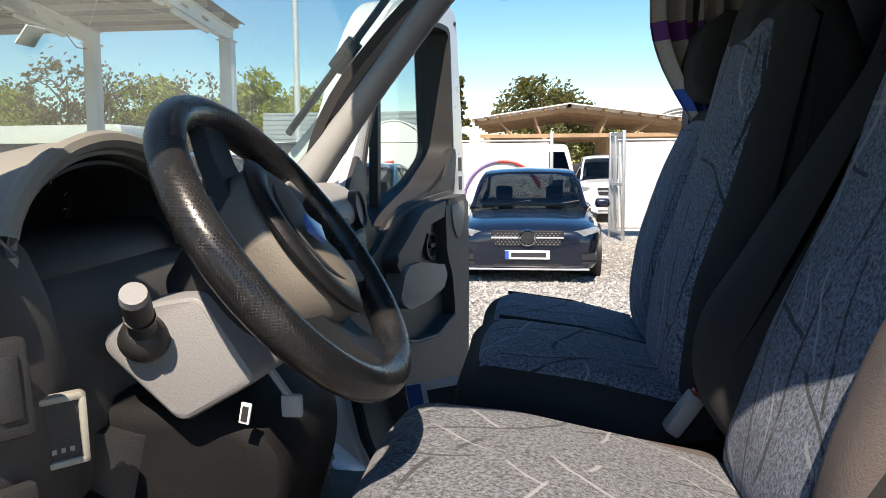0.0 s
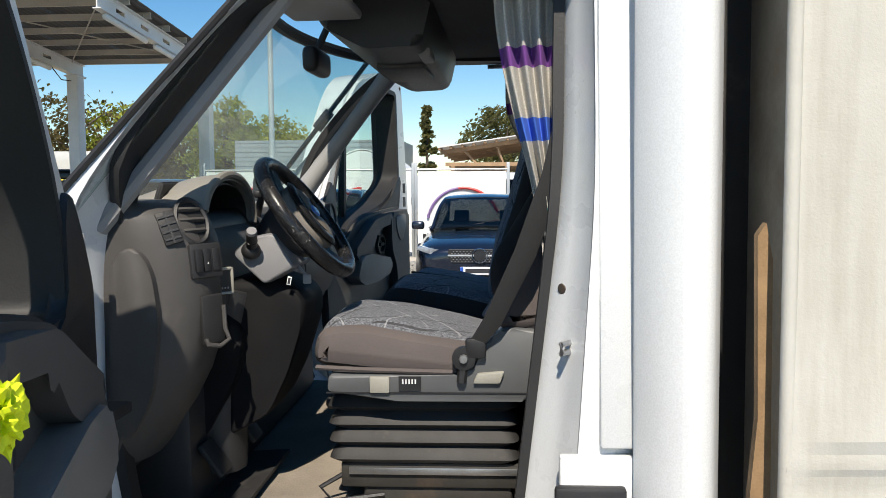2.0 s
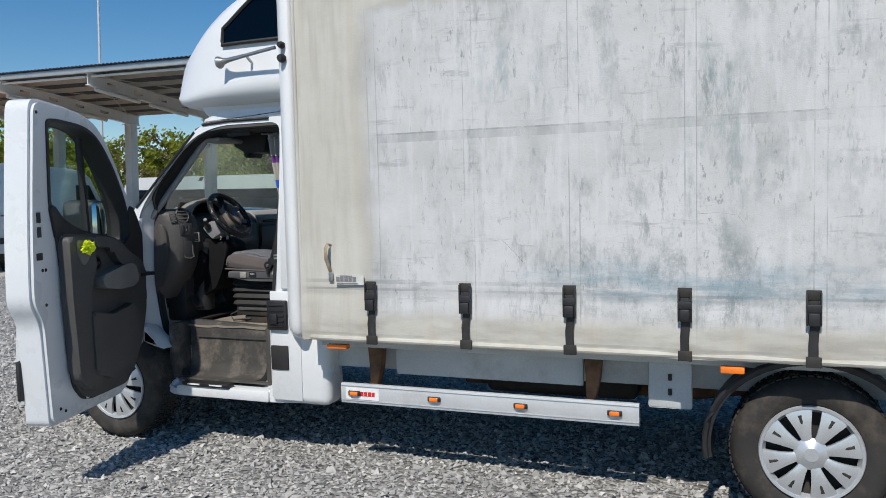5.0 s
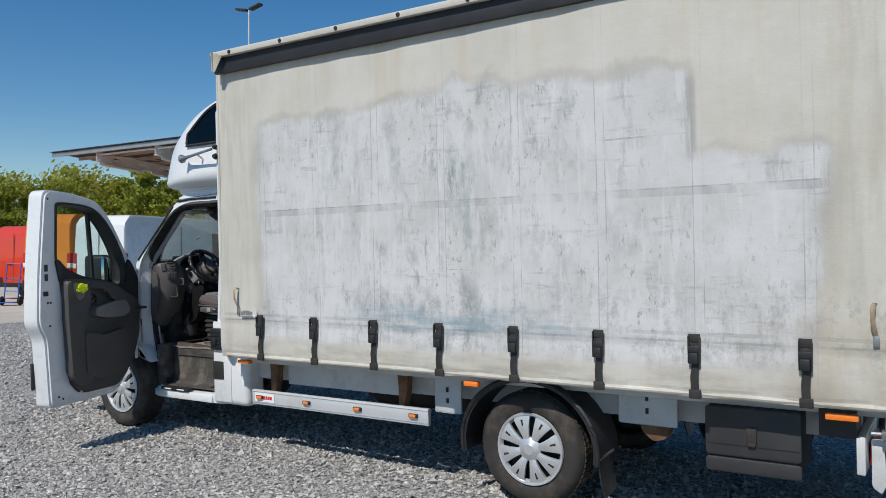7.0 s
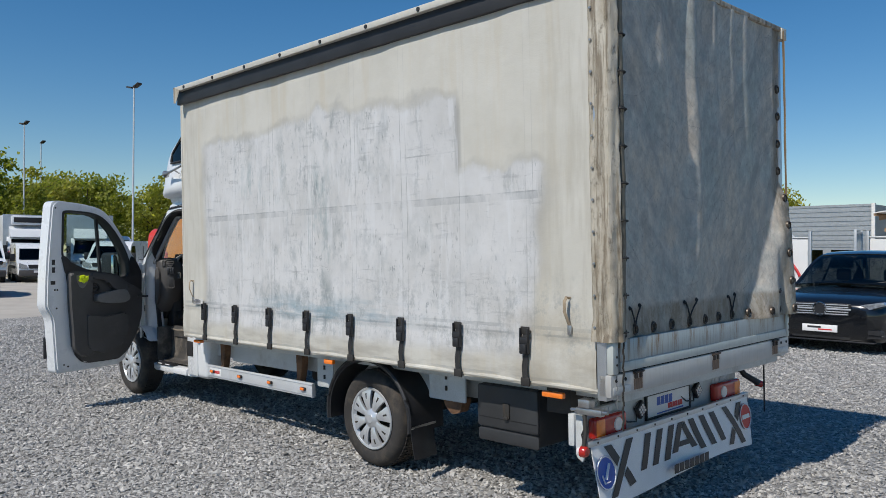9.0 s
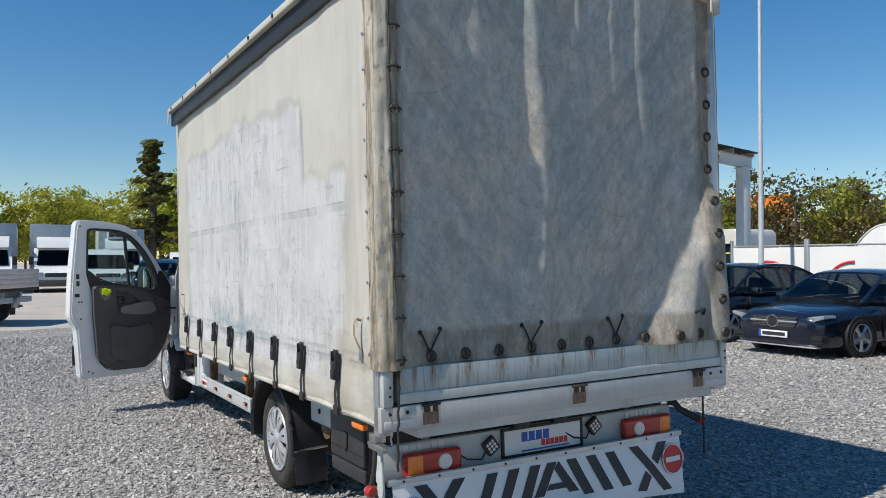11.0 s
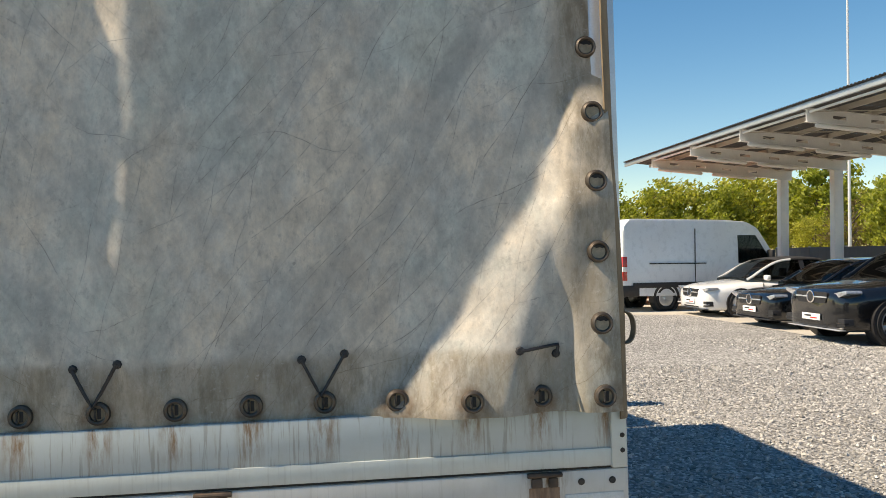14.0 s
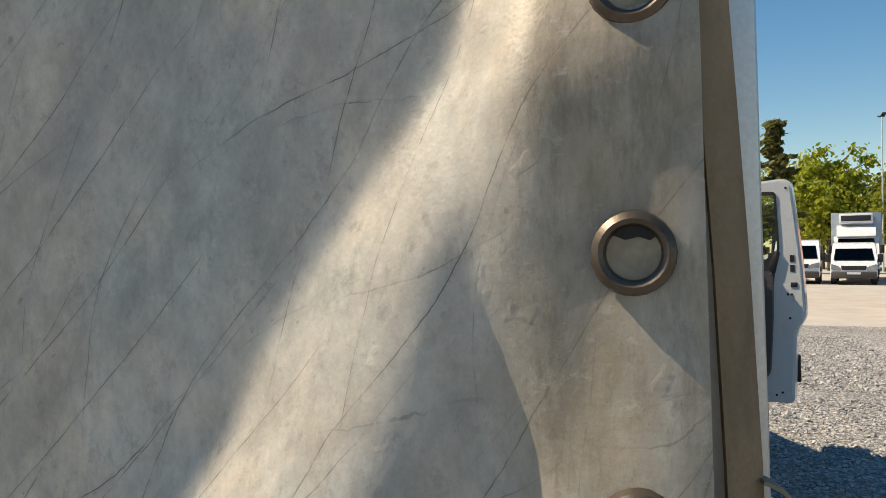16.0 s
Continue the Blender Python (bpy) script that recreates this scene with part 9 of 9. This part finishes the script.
def van(colour, L, W, H, label, m, group="vans in the yard"):
    """A panel van, its nose at the origin and pointing to -y."""
    v = thing("panel_van", label, "van", group, m)
    pm = VAN_PAINT[colour]
    hz = min(1.25, H * 0.5)
    prof = [(0.0, 0.45), (0.02, 0.75), (0.12, hz - 0.12), (0.75, hz + 0.08), (1.45, H - 0.22), (1.85, H - 0.04), (2.6, H), (L - 0.25, H), (L - 0.03, H - 0.25), (L, hz), (L, 0.42), (0.10, 0.32)]
    rings = []
    pts = rounded(prof, 0.10, 3)
    hw = W / 2
    for c, shrink in ((-1.0, 0.0), (-0.97, 0.0), (0.97, 0.0), (1.0, 0.0)):
        k = 0.0 if abs(c) < 0.98 else 0.06
        rings.append([(hw * c * (1 - 0.07 * max(0, (z - 1.1) / (H - 1.1))), min(L - k, max(k, y)), min(H - k, max(0.32 + k, z))) for y, z in pts])
    part("body", loft(rings), pm, v, "", 30)
    for s in (-1, 1):
        def sy(z):
            return s * (hw * (1 - 0.07 * max(0, (z - 1.1) / (H - 1.1))) + 0.006)
        P = [(1.02, hz + 0.12), (1.52, H - 0.42 if H > 2.3 else H - 0.28), (2.15, H - 0.42 if H > 2.3 else H - 0.26), (2.15, hz + 0.02), (1.1, hz + 0.02)]
        bm = bmesh.new()
        bm.faces.new([bm.verts.new((sy(z), y, z)) for y, z in P])
        bmesh.ops.solidify(bm, geom=list(bm.faces), thickness=0.01)
        part("side_window", bm, CARGLASS, v)
        part("rub_strip", bx(*sorted((s * hw, s * (hw + 0.012))), 1.3, L - 0.3, 0.62, 0.76, 0.004), BLACK, v)
        part("slide_rail", bx(*sorted((s * hw * 0.985, s * (hw + 0.006))), L * 0.55, L * 0.86, hz + 0.02, hz + 0.05), DARKSTEEL, v)
        part("seam", bx(*sorted((s * hw * 0.97, s * (hw + 0.003))), 3.6, 3.612, 0.5, H - 0.25), DARKSTEEL, v)
        part("mirror", bx(*sorted((s * (hw + 0.02), s * (hw + 0.24))), 1.05, 1.18, hz + 0.05, hz + 0.40, 0.04, 2), BLACK, v)
        part("headlamp", prism(rounded([(s * hw * 0.55, hz - 0.32), (s * hw * 0.62, hz - 0.12), (s * hw * 0.96, hz - 0.02), (s * hw * 0.97, hz - 0.26)], 0.03), "y", -0.01, 0.3), LAMP, v)
        part("tail_lamp", bx(*sorted((s * hw * 0.86, s * (hw + 0.004))), L - 0.12, L + 0.012, 0.82, 1.45, 0.01), REDLENS, v)
        part("tail_lens", bx(*sorted((s * hw * 0.87, s * (hw + 0.007))), L - 0.11, L + 0.015, 1.05, 1.18, 0.008), WHITELENS, v)
        part("rear_corner", bx(*sorted((s * hw * 0.55, s * (hw + 0.01))), L - 0.5, L + 0.04, 0.40, 0.70, 0.03), BLACK, v)
        for y in (0.95, L - 1.35):
            mm = pose(s * (hw - 0.01), y, 0.34, 0, 90 * s)
            w = part("wheel", lathe([(0.22, -0.03), (0.25, 0.008), (0.31, 0.008), (0.34, -0.03), (0.34, -0.2), (0.22, -0.2)], 30, mm, True), CARTYRE, v)
            part("wheel_cover", lathe([(0.0, 0.004), (0.06, 0.006), (0.08, -0.02), (0.2, -0.01), (0.225, -0.02), (0, -0.05)], 28, mm), SILVER, w)
            part("wheel_arch", lathe([(0.345, -0.2), (0.42, -0.2), (0.42, 0.013), (0.345, 0.013)], 30, mm, True), BLACK, w)
    P = [(-hw * 0.88, 0.80, hz + 0.12), (hw * 0.88, 0.80, hz + 0.12), (hw * 0.80, 1.42, H - 0.30), (-hw * 0.80, 1.42, H - 0.30)]
    bm = bmesh.new()
    bm.faces.new([bm.verts.new((x, y - 0.045, z + 0.02)) for x, y, z in P])
    bmesh.ops.solidify(bm, geom=list(bm.faces), thickness=0.01)
    part("windscreen", bm, TINTED, v, "dark windscreen")
    part("grille", prism(rounded([(-hw * 0.5, hz - 0.28), (hw * 0.5, hz - 0.28), (hw * 0.55, hz - 0.10), (-hw * 0.55, hz - 0.10)], 0.04), "y", -0.015, 0.2), BLACK, v)
    part("bumper", bx(-hw * 0.97, hw * 0.97, -0.05, 0.25, 0.28, 0.58, 0.05, 2), BLACK if colour != "white" else DASH, v)
    part("plate", bx(-0.26, 0.26, -0.06, -0.04, 0.46, 0.56), PLATE, v)
    part("rear_bumper", bx(-hw * 0.97, hw * 0.97, L - 0.1, L + 0.06, 0.38, 0.52, 0.02), BLACK, v)
    part("rear_seam", bx(-0.006, 0.006, L - 0.01, L + 0.006, 0.55, H - 0.25), DARKSTEEL, v)
    part("rear_handle", bx(0.05, 0.22, L, L + 0.02, 1.08, 1.12), BLACK, v)
    return v


def box_lorry(L, W, H, label, m, unit=True):
    v = thing("box_lorry", label, "lorry", "vans in the yard", m)
    part("box", bx(-W / 2, W / 2, 1.9, L, 0.75, H, 0.03), ALT, v)
    part("box_edge", bx(-W / 2 - 0.01, W / 2 + 0.01, 1.88, 1.94, 0.75, H + 0.01, 0.01), PANEL_F, v)
    part("cab", prism(rounded([(0.0, 0.4), (0.05, 0.95), (0.7, 1.25), (1.25, 2.15), (1.85, 2.2), (1.85, 0.4)], 0.08, 3), "x", -0.98, 0.98, 0.06, 3), PAINT, v)
    bm = bmesh.new()
    bm.faces.new([bm.verts.new(p) for p in ((-0.85, 0.70, 1.32), (0.85, 0.70, 1.32), (0.78, 1.16, 2.06), (-0.78, 1.16, 2.06))])
    bmesh.ops.solidify(bm, geom=list(bm.faces), thickness=0.01)
    part("windscreen", bm, TINTED, v)
    part("deflector", prism(rounded([(0.95, 2.15), (1.3, 2.55), (1.85, 2.75), (1.85, 2.15)], 0.08), "x", -0.85, 0.85, 0.05), PLASTIC_W, v)
    if unit:
        part("cooling_unit", bx(-0.75, 0.75, 1.45, 1.9, H - 0.55, H - 0.05, 0.08, 2), PLASTIC_W, v)
        part("unit_grille", bx(-0.65, 0.65, 1.42, 1.46, H - 0.42, H - 0.15, 0.01), BLACK, v)
    part("grille", bx(-0.5, 0.5, -0.02, 0.1, 0.75, 0.95, 0.02), BLACK, v)
    part("bumper", bx(-0.97, 0.97, -0.05, 0.3, 0.3, 0.62, 0.05), DASH, v)
    for s in (-1, 1):
        part("headlamp", bx(*sorted((s * 0.58, s * 0.95)), -0.02, 0.2, 0.75, 0.98, 0.03), LAMP, v)
        part("side_window", bx(*sorted((s * 0.97, s * 0.985)), 0.95, 1.6, 1.35, 1.95, 0.004), TINTED, v)
        part("mirror", bx(*sorted((s * 1.0, s * 1.2)), 0.75, 0.86, 1.35, 1.75, 0.04), BLACK, v)
        for y in (0.75, L - 1.2):
            part("wheel", lathe([(0.0, -0.01), (0.2, -0.01), (0.24, 0.01), (0.32, 0.01), (0.35, -0.03), (0.35, -0.2), (0, -0.2)], 26, pose(s * 0.95, y, 0.35, 0, 90 * s)), CARTYRE, v)
    part("chassis", bx(-0.5, 0.5, 1.8, L, 0.5, 0.75), DARKSTEEL, v)
    return v


van("white", 5.9, 1.68, 2.45, "white high-roofed panel van on the concrete apron", pose(-14.92, 14.17, 0, 0, 0, 194))
van("orange", 6.0, 1.66, 2.56, "orange high-roofed panel van parked beside others", pose(-17.72, 14.4, 0, 0, 0, 195))
van("red", 5.6, 1.66, 2.3, "red panel van parked beside the orange one", pose(-20.95, 14.9, 0, 0, 0, 195))
van("white", 5.0, 1.95, 2.0, "white mid-size van facing the yard", pose(-31.0, 12.0, 0, 0, 0, 52))
van("white", 4.4, 1.80, 1.85, "small white van with a grey bumper facing the yard", pose(-31.7, 9.4, 0, 0, 0, 79), "far row of vans")
van("white", 5.0, 1.95, 2.0, "white mid-size van in the far row", pose(-32.4, 7.2, 0, 0, 0, 80), "far row of vans")
van("white", 5.2, 1.95, 2.1, "white van in the far row", pose(-31.0, 3.25, 0, 0, 0, 88), "far row of vans")
van("white", 5.9, 2.0, 2.5, "white panel van in the far row", pose(-34.0, -4.5, 0, 0, 0, 95), "far row of vans")
van("white", 5.5, 2.0, 2.4, "white panel van in the far row", pose(-38.0, 16.0, 0, 0, 0, 88), "far row of vans")
van("white", 5.2, 2.0, 2.1, "white van in the far row", pose(-37.5, 20.0, 0, 0, 0, 88), "far row of vans")
box_lorry(6.8, 2.2, 3.35, "white refrigerated box lorry with a roof cooling unit", pose(-35.8, 10.3, 0, 0, 0, 79))
box_lorry(6.5, 2.3, 3.35, "white box lorry behind the flatbed", pose(-33.5, -1.6, 0, 0, 0, 88), False)
box_lorry(6.8, 2.3, 3.35, "white box lorry in the far row", pose(-34.0, 1.3, 0, 0, 0, 88), False)
box_lorry(6.5, 2.3, 3.25, "white box lorry with a roof cooling unit", pose(-36.0, 4.6, 0, 0, 0, 86))
box_lorry(6.5, 2.4, 3.5, "white box lorry standing beside the mid-size van", pose(-37.0, 13.7, 0, 0, 0, 70), False)
saloon("black", 4.6, 1.85, 1.6, "dark hatchback standing among the vans", pose(-24.5, 4.6, 0, 0, 0, -104), suv=True)
van("yellow", 5.0, 1.9, 1.84, "yellow delivery van behind the board fence", pose(-9.6, 22.0, 0, 0, 0, 70))
van("yellow", 4.6, 1.9, 1.80, "yellow delivery van behind the board fence", pose(-13.8, 23.5, 0, 0, 0, 80))

# ---------- fences, sheds and signs ----------
BANNER = surface("white_banner", (0.78, 0.78, 0.77), 0.5, 0, 0.03, 1.5, 100, 0.05)
BOARDS = surface("dark_grey_boards", (0.10, 0.10, 0.10), 0.7, 0, 0.1, 2, 60, 0.1, stretch=(4, 4, 0.3))
WOOD = surface("weathered_timber", (0.34, 0.22, 0.13), 0.8, 0, 0.2, 3, 60, 0.3)
GALV = surface("galvanised_steel", (0.42, 0.44, 0.45), 0.45, 0.6, 0.1, 6, 100, 0.05)


VIOLET = surface("violet_print", (0.22, 0.14, 0.32), 0.5, 0, 0.05, 8, 100, 0.02)


def fence_panel(x0, x1, y, logo=0, tilt=0):
    f = thing("banner_fence", "white banner fence panel in a steel frame", "fence", "banner fence", pose(x0, y, 0, 0, 0, tilt))
    w = x1 - x0
    part("banner", sheet(12, 6, lambda u, v: (0.05 + u * (w - 0.1), 0.012 * math.sin(u * 9 + v * 3), 0.18 + v * 1.68), 0.006), BANNER, f)
    for x in (0.0, w):
        part("post", bx(x - 0.035, x + 0.035, -0.035, 0.035, 0, 2.05, 0.006), GALV, f)
    for z in (0.12, 1.9):
        part("rail", tube([(0, 0, z), (w, 0, z)], 0.022, 8), GALV, f)
    if logo:
        a0 = 20 if logo > 0 else 90
        arc = [(w * 0.52 + 0.78 * math.cos(radians(a)), -0.02, 0.72 + 0.78 * math.sin(radians(a))) for a in range(a0, 171, 6)]
        half = len(arc) // 2
        part("red_arc", tube(arc[:half + 1], 0.032, 6, flat=1), RED, f)
        part("violet_arc", tube(arc[half:], 0.032, 6, flat=1), VIOLET, f)
        part("print_bar", bx(w * 0.28, w * 0.62, -0.03, -0.018, 0.62, 0.74), BLUE, f)
        part("print_bar", bx(w * 0.45, w * 0.85, -0.03, -0.018, 0.44, 0.54), RED, f)


fence_panel(-6.4, -4.15, 16.0, 1)
fence_panel(-4.1, -1.75, 16.0, -1)
fence_panel(-1.7, 0.30, 16.0, 1)
fence_panel(1.55, 4.1, 16.0, 0)
fence_panel(4.15, 6.7, 16.0, 1)
fence_panel(6.75, 9.3, 16.0, 0)
fence_panel(9.35, 12.0, 16.0, 1)
g = thing("gate_leaf", "narrow steel gate leaf standing open", "gate", m=pose(1.45, 15.9, 0, 0, 0, -80))
for x in (0, 0.9):
    part("stile", bx(x - 0.03, x + 0.03, -0.03, 0.03, 0.0, 2.05, 0.006), GALV, g)
for z in (0.15, 1.05, 2.0):
    part("rail", bx(0, 0.9, -0.02, 0.02, z - 0.025, z + 0.025), GALV, g)
for k in range(9):
    part("bar", tube([(0.09 * (k + 1), 0, 0.15), (0.09 * (k + 1), 0, 2.0)], 0.008, 6), GALV, g)
bf = thing("board_fence", "dark grey board fence under the carport", "fence")
for k in range(26):
    part("board", bx(-21.0 + k * 0.56, -20.455 + k * 0.56, 17.6, 17.63, 0.05, 1.72), BOARDS, bf)
for k in range(8):
    part("post", bx(-21.0 + k * 2.08, -20.93 + k * 2.08, 17.63, 17.7, 0, 1.75), GALV, bf)

shed = thing("open_shed", "open timber shed with a low gabled roof", "shed", m=pose(1.2, 30, 0))
GABLE = ((-3.5, 3.0), (0.0, 3.50), (5.2, 2.80))
for j in range(5):
    y = j * 2.0
    for (xa, za), (xb, zb) in zip(GABLE, GABLE[1:]):
        part("rafter", prism([(xa, za), (xb, zb), (xb, zb - 0.16), (xa, za - 0.16)], "y", y - 0.05, y + 0.05), WOOD, shed)
    part("tie_beam", bx(-3.3, 4.6, y - 0.05, y + 0.05, 2.40, 2.54), WOOD, shed)
    for x in (-2.6, -1.3, 1.4, 3.0):
        top = np.interp(x, [p[0] for p in GABLE], [p[1] for p in GABLE]) - 0.1
        part("strut", tube([(x * 0.8, y, 2.5), (x, y, top)], 0.045, 5), WOOD, shed)
    for x in (-3.0, -0.9, 1.6, 4.4):
        part("post", bx(x - 0.08, x + 0.08, y - 0.08, y + 0.08, 0, 2.45), WOOD, shed)
for (xa, za), (xb, zb) in zip(GABLE, GABLE[1:]):
    for k in range(9):
        f = k / 8
        x, z = xa + (xb - xa) * f, za + (zb - za) * f
        part("purlin", bx(x - 0.05, x + 0.05, -0.5, 8.5, z + 0.0, z + 0.09), WOOD, shed)
    part("roof_sheet", prism([(xa, za + 0.09), (xb, zb + 0.09), (xb, zb + 0.13), (xa, za + 0.13)], "y", -0.55, 8.6), WHITE_STEEL, shed)
dome = thing("arched_hall", "arched hall with a glazed ribbed roof", "hall", m=pose(9.5, 52, 0))
part("vault", sheet(12, 20, lambda u, v: (-4 + 8 * v, u * 9, 2.6 + 2.3 * math.sin(math.pi * v) ** 0.8), 0.05), PANEL_F, dome)
for k in range(9):
    part("rib", tube([(-4 + 8 * j / 16, -0.05, 2.6 + 2.35 * math.sin(math.pi * j / 16) ** 0.8 * (0.2 + 0.1 * k)) for j in range(17)], 0.04, 5), WHITE_STEEL, dome)
part("base_wall", bx(-4, 4, 0, 9, 0, 2.65), BANNER, dome)
hall = thing("corrugated_store", "grey corrugated steel store building", "building", m=pose(-13.3, 38, 0))
for k in range(18):
    part("cladding_rib", bx(0, 8.4, -0.03 if k % 2 else 0.0, 0.03, 1.9 + k * 0.115, 2.015 + k * 0.115), GALV, hall)
part("wall", bx(0, 8.4, 0.03, 5, 0, 3.95), GALV, hall)
for k in range(4):
    w = part("window", bx(0.5 + k * 2.0, 2.1 + k * 2.0, -0.02, 0.02, 0.9, 1.75), CARGLASS, hall)
part("corner_post", bx(8.35, 8.5, -0.08, 0.05, 0, 4.0), WHITE_STEEL, hall)
tent = thing("white_tent_hall", "white arched storage tent", "tent", m=pose(-3.2, 17.8, 0) @ Matrix.Diagonal((0.42, 0.45, 0.86, 1)))
part("cover", sheet(14, 18, lambda u, v: (-3.2 + 6.4 * v, u * 10, 0.1 + 2.75 * math.sin(math.pi * min(1, max(0, 0.06 + 0.88 * v))) ** 0.6), 0.03), BANNER, tent)
part("end_wall", prism([(-3.0, 0.0)] + [(-3.0 + 6.0 * j / 14, 0.1 + 2.7 * math.sin(math.pi * (0.06 + 0.88 * j / 14)) ** 0.6) for j in range(15)] + [(3.0, 0.0)], "y", 0.0, 0.05), BANNER, tent)
van("white", 5.6, 2.0, 2.1, "white van seen through the open gate", pose(0.3, 24.5, 0, 0, 0, 8))
saloon("white", 4.5, 1.85, 1.65, "white sport utility car beyond the gate", pose(1.9, 19.5, 0), suv=True)
bill = thing("billboard", "orange billboard on a steel frame", "billboard", m=pose(-85.5, 116.7, 0, 0, 0, 36))
part("panel", bx(-5.2, 5.2, -0.15, 0.15, 8.0, 13.0, 0.03), VAN_PAINT["orange"], bill)
for x in (-2.5, 2.5):
    part("leg", bx(x - 0.12, x + 0.12, 0.15, 0.4, 0, 8.2), DARKSTEEL, bill)
for y, l in ((24.5, 10.7),):
    c = thing("coach", "long pale grey coach body behind the fence", "coach", m=pose(-24.0, y, 0))
    part("body", prism(rounded([(0, 0.5), (0.1, 1.6), (0.7, 2.75), (l - 0.1, 2.80), (l, 2.6), (l, 0.5)], 0.12, 4), "y", 0, 2.3, 0.08, 3), ALT, c)
    part("window_band", bx(1.2, l - 0.4, -0.01, 0.02, 1.6, 2.2, 0.004), TINTED, c)
    for x in (1.8, l - 2.2):
        part("wheel", lathe([(0, 0), (0.25, 0), (0.45, 0.01), (0.48, -0.04), (0.48, -0.25), (0, -0.25)], 24, pose(x, 0.02, 0.48, 90)), CARTYRE, c)
# hand truck standing by the vans
ht = thing("hand_truck", "blue steel hand truck with black wheels", "hand truck", m=pose(-16.8, 7.95, 0, 0, 0, 30))
for x in (-0.2, 0.2):
    part("upright", tube([(x, 0, 0.2), (x, 0.15, 1.15)], 0.018, 6), BLUE, ht)
    part("wheel", lathe([(0, -0.03), (0.11, -0.03), (0.13, 0), (0.11, 0.03), (0, 0.03)], 18, pose(x * 1.3, 0, 0.13, 0, 90)), CARTYRE, ht)
for z in (0.4, 0.75, 1.15):
    part("crossbar", tube([(-0.2, 0.03 + 0.12 * z, z), (0.2, 0.03 + 0.12 * z, z)], 0.014, 6), BLUE, ht)
part("toe_plate", bx(-0.22, 0.22, -0.25, 0.02, 0.08, 0.10), BLUE, ht)


# flatbed lorry at the yard's edge, its tail towards the truck
def flatbed(m):
    """Tail at the origin, body running to -x."""
    f = thing("flatbed_lorry", "white flatbed lorry with ribbed aluminium side boards", "lorry", "vans in the yard", m)
    part("deck", bx(-3.9, 0.0, -1.05, 1.05, 0.80, 0.88, 0.01), DARKSTEEL, f)
    for k in range(4):
        z = 0.88 + 0.115 * k
        part("tail_board", bx(-0.03, 0.03 + (0.006 if k % 2 else 0), -1.05, 1.05, z, z + 0.112, 0.01), ALU, f)
        for s in (-1, 1):
            part("side_board", bx(-3.9, -0.05, *sorted((s * 1.05, s * 1.01)), z, z + 0.112, 0.01), ALU, f)
    part("cross_beam", bx(-0.25, -0.05, -0.85, 0.85, 0.52, 0.66, 0.01), CHASSIS, f)
    part("tow_bar", join(bx(-0.1, 0.06, -0.06, 0.06, 0.40, 0.66, 0.01), tube([(0.0, 0, 0.45), (0.14, 0, 0.45)], 0.03, 8)), STEEL, f)
    for y in (-0.42, 0.42):
        part("chassis_rail", bx(-5.2, -0.1, y - 0.04, y + 0.04, 0.60, 0.78), CHASSIS, f)
    part("cab", prism(rounded([(-3.95, 0.4), (-3.95, 2.2), (-4.7, 2.25), (-5.2, 1.4), (-5.9, 1.15), (-6.0, 0.4)], 0.12, 4), "y", -0.98, 0.98, 0.06, 3), PAINT, f)
    part("rear_window", bx(-3.95, -3.935, -0.6, 0.6, 1.5, 2.0, 0.004), TINTED, f)
    for x in (-0.95, -4.95):
        for s in (-1, 1):
            w = part("wheel", lathe([(0.0, -0.02), (0.2, -0.02), (0.24, 0.01), (0.32, 0.01), (0.35, -0.03), (0.35, -0.2), (0, -0.2)], 26, pose(x, s * 0.95, 0.35, -90 * s)), CARTYRE, f)
            part("mud_flap", bx(x + 0.42, x + 0.44, *sorted((s * 0.72, s * 0.96)), 0.18, 0.6), RUBBER, w)


flatbed(pose(-13.4, -0.9, 0, 0, 0, 62))
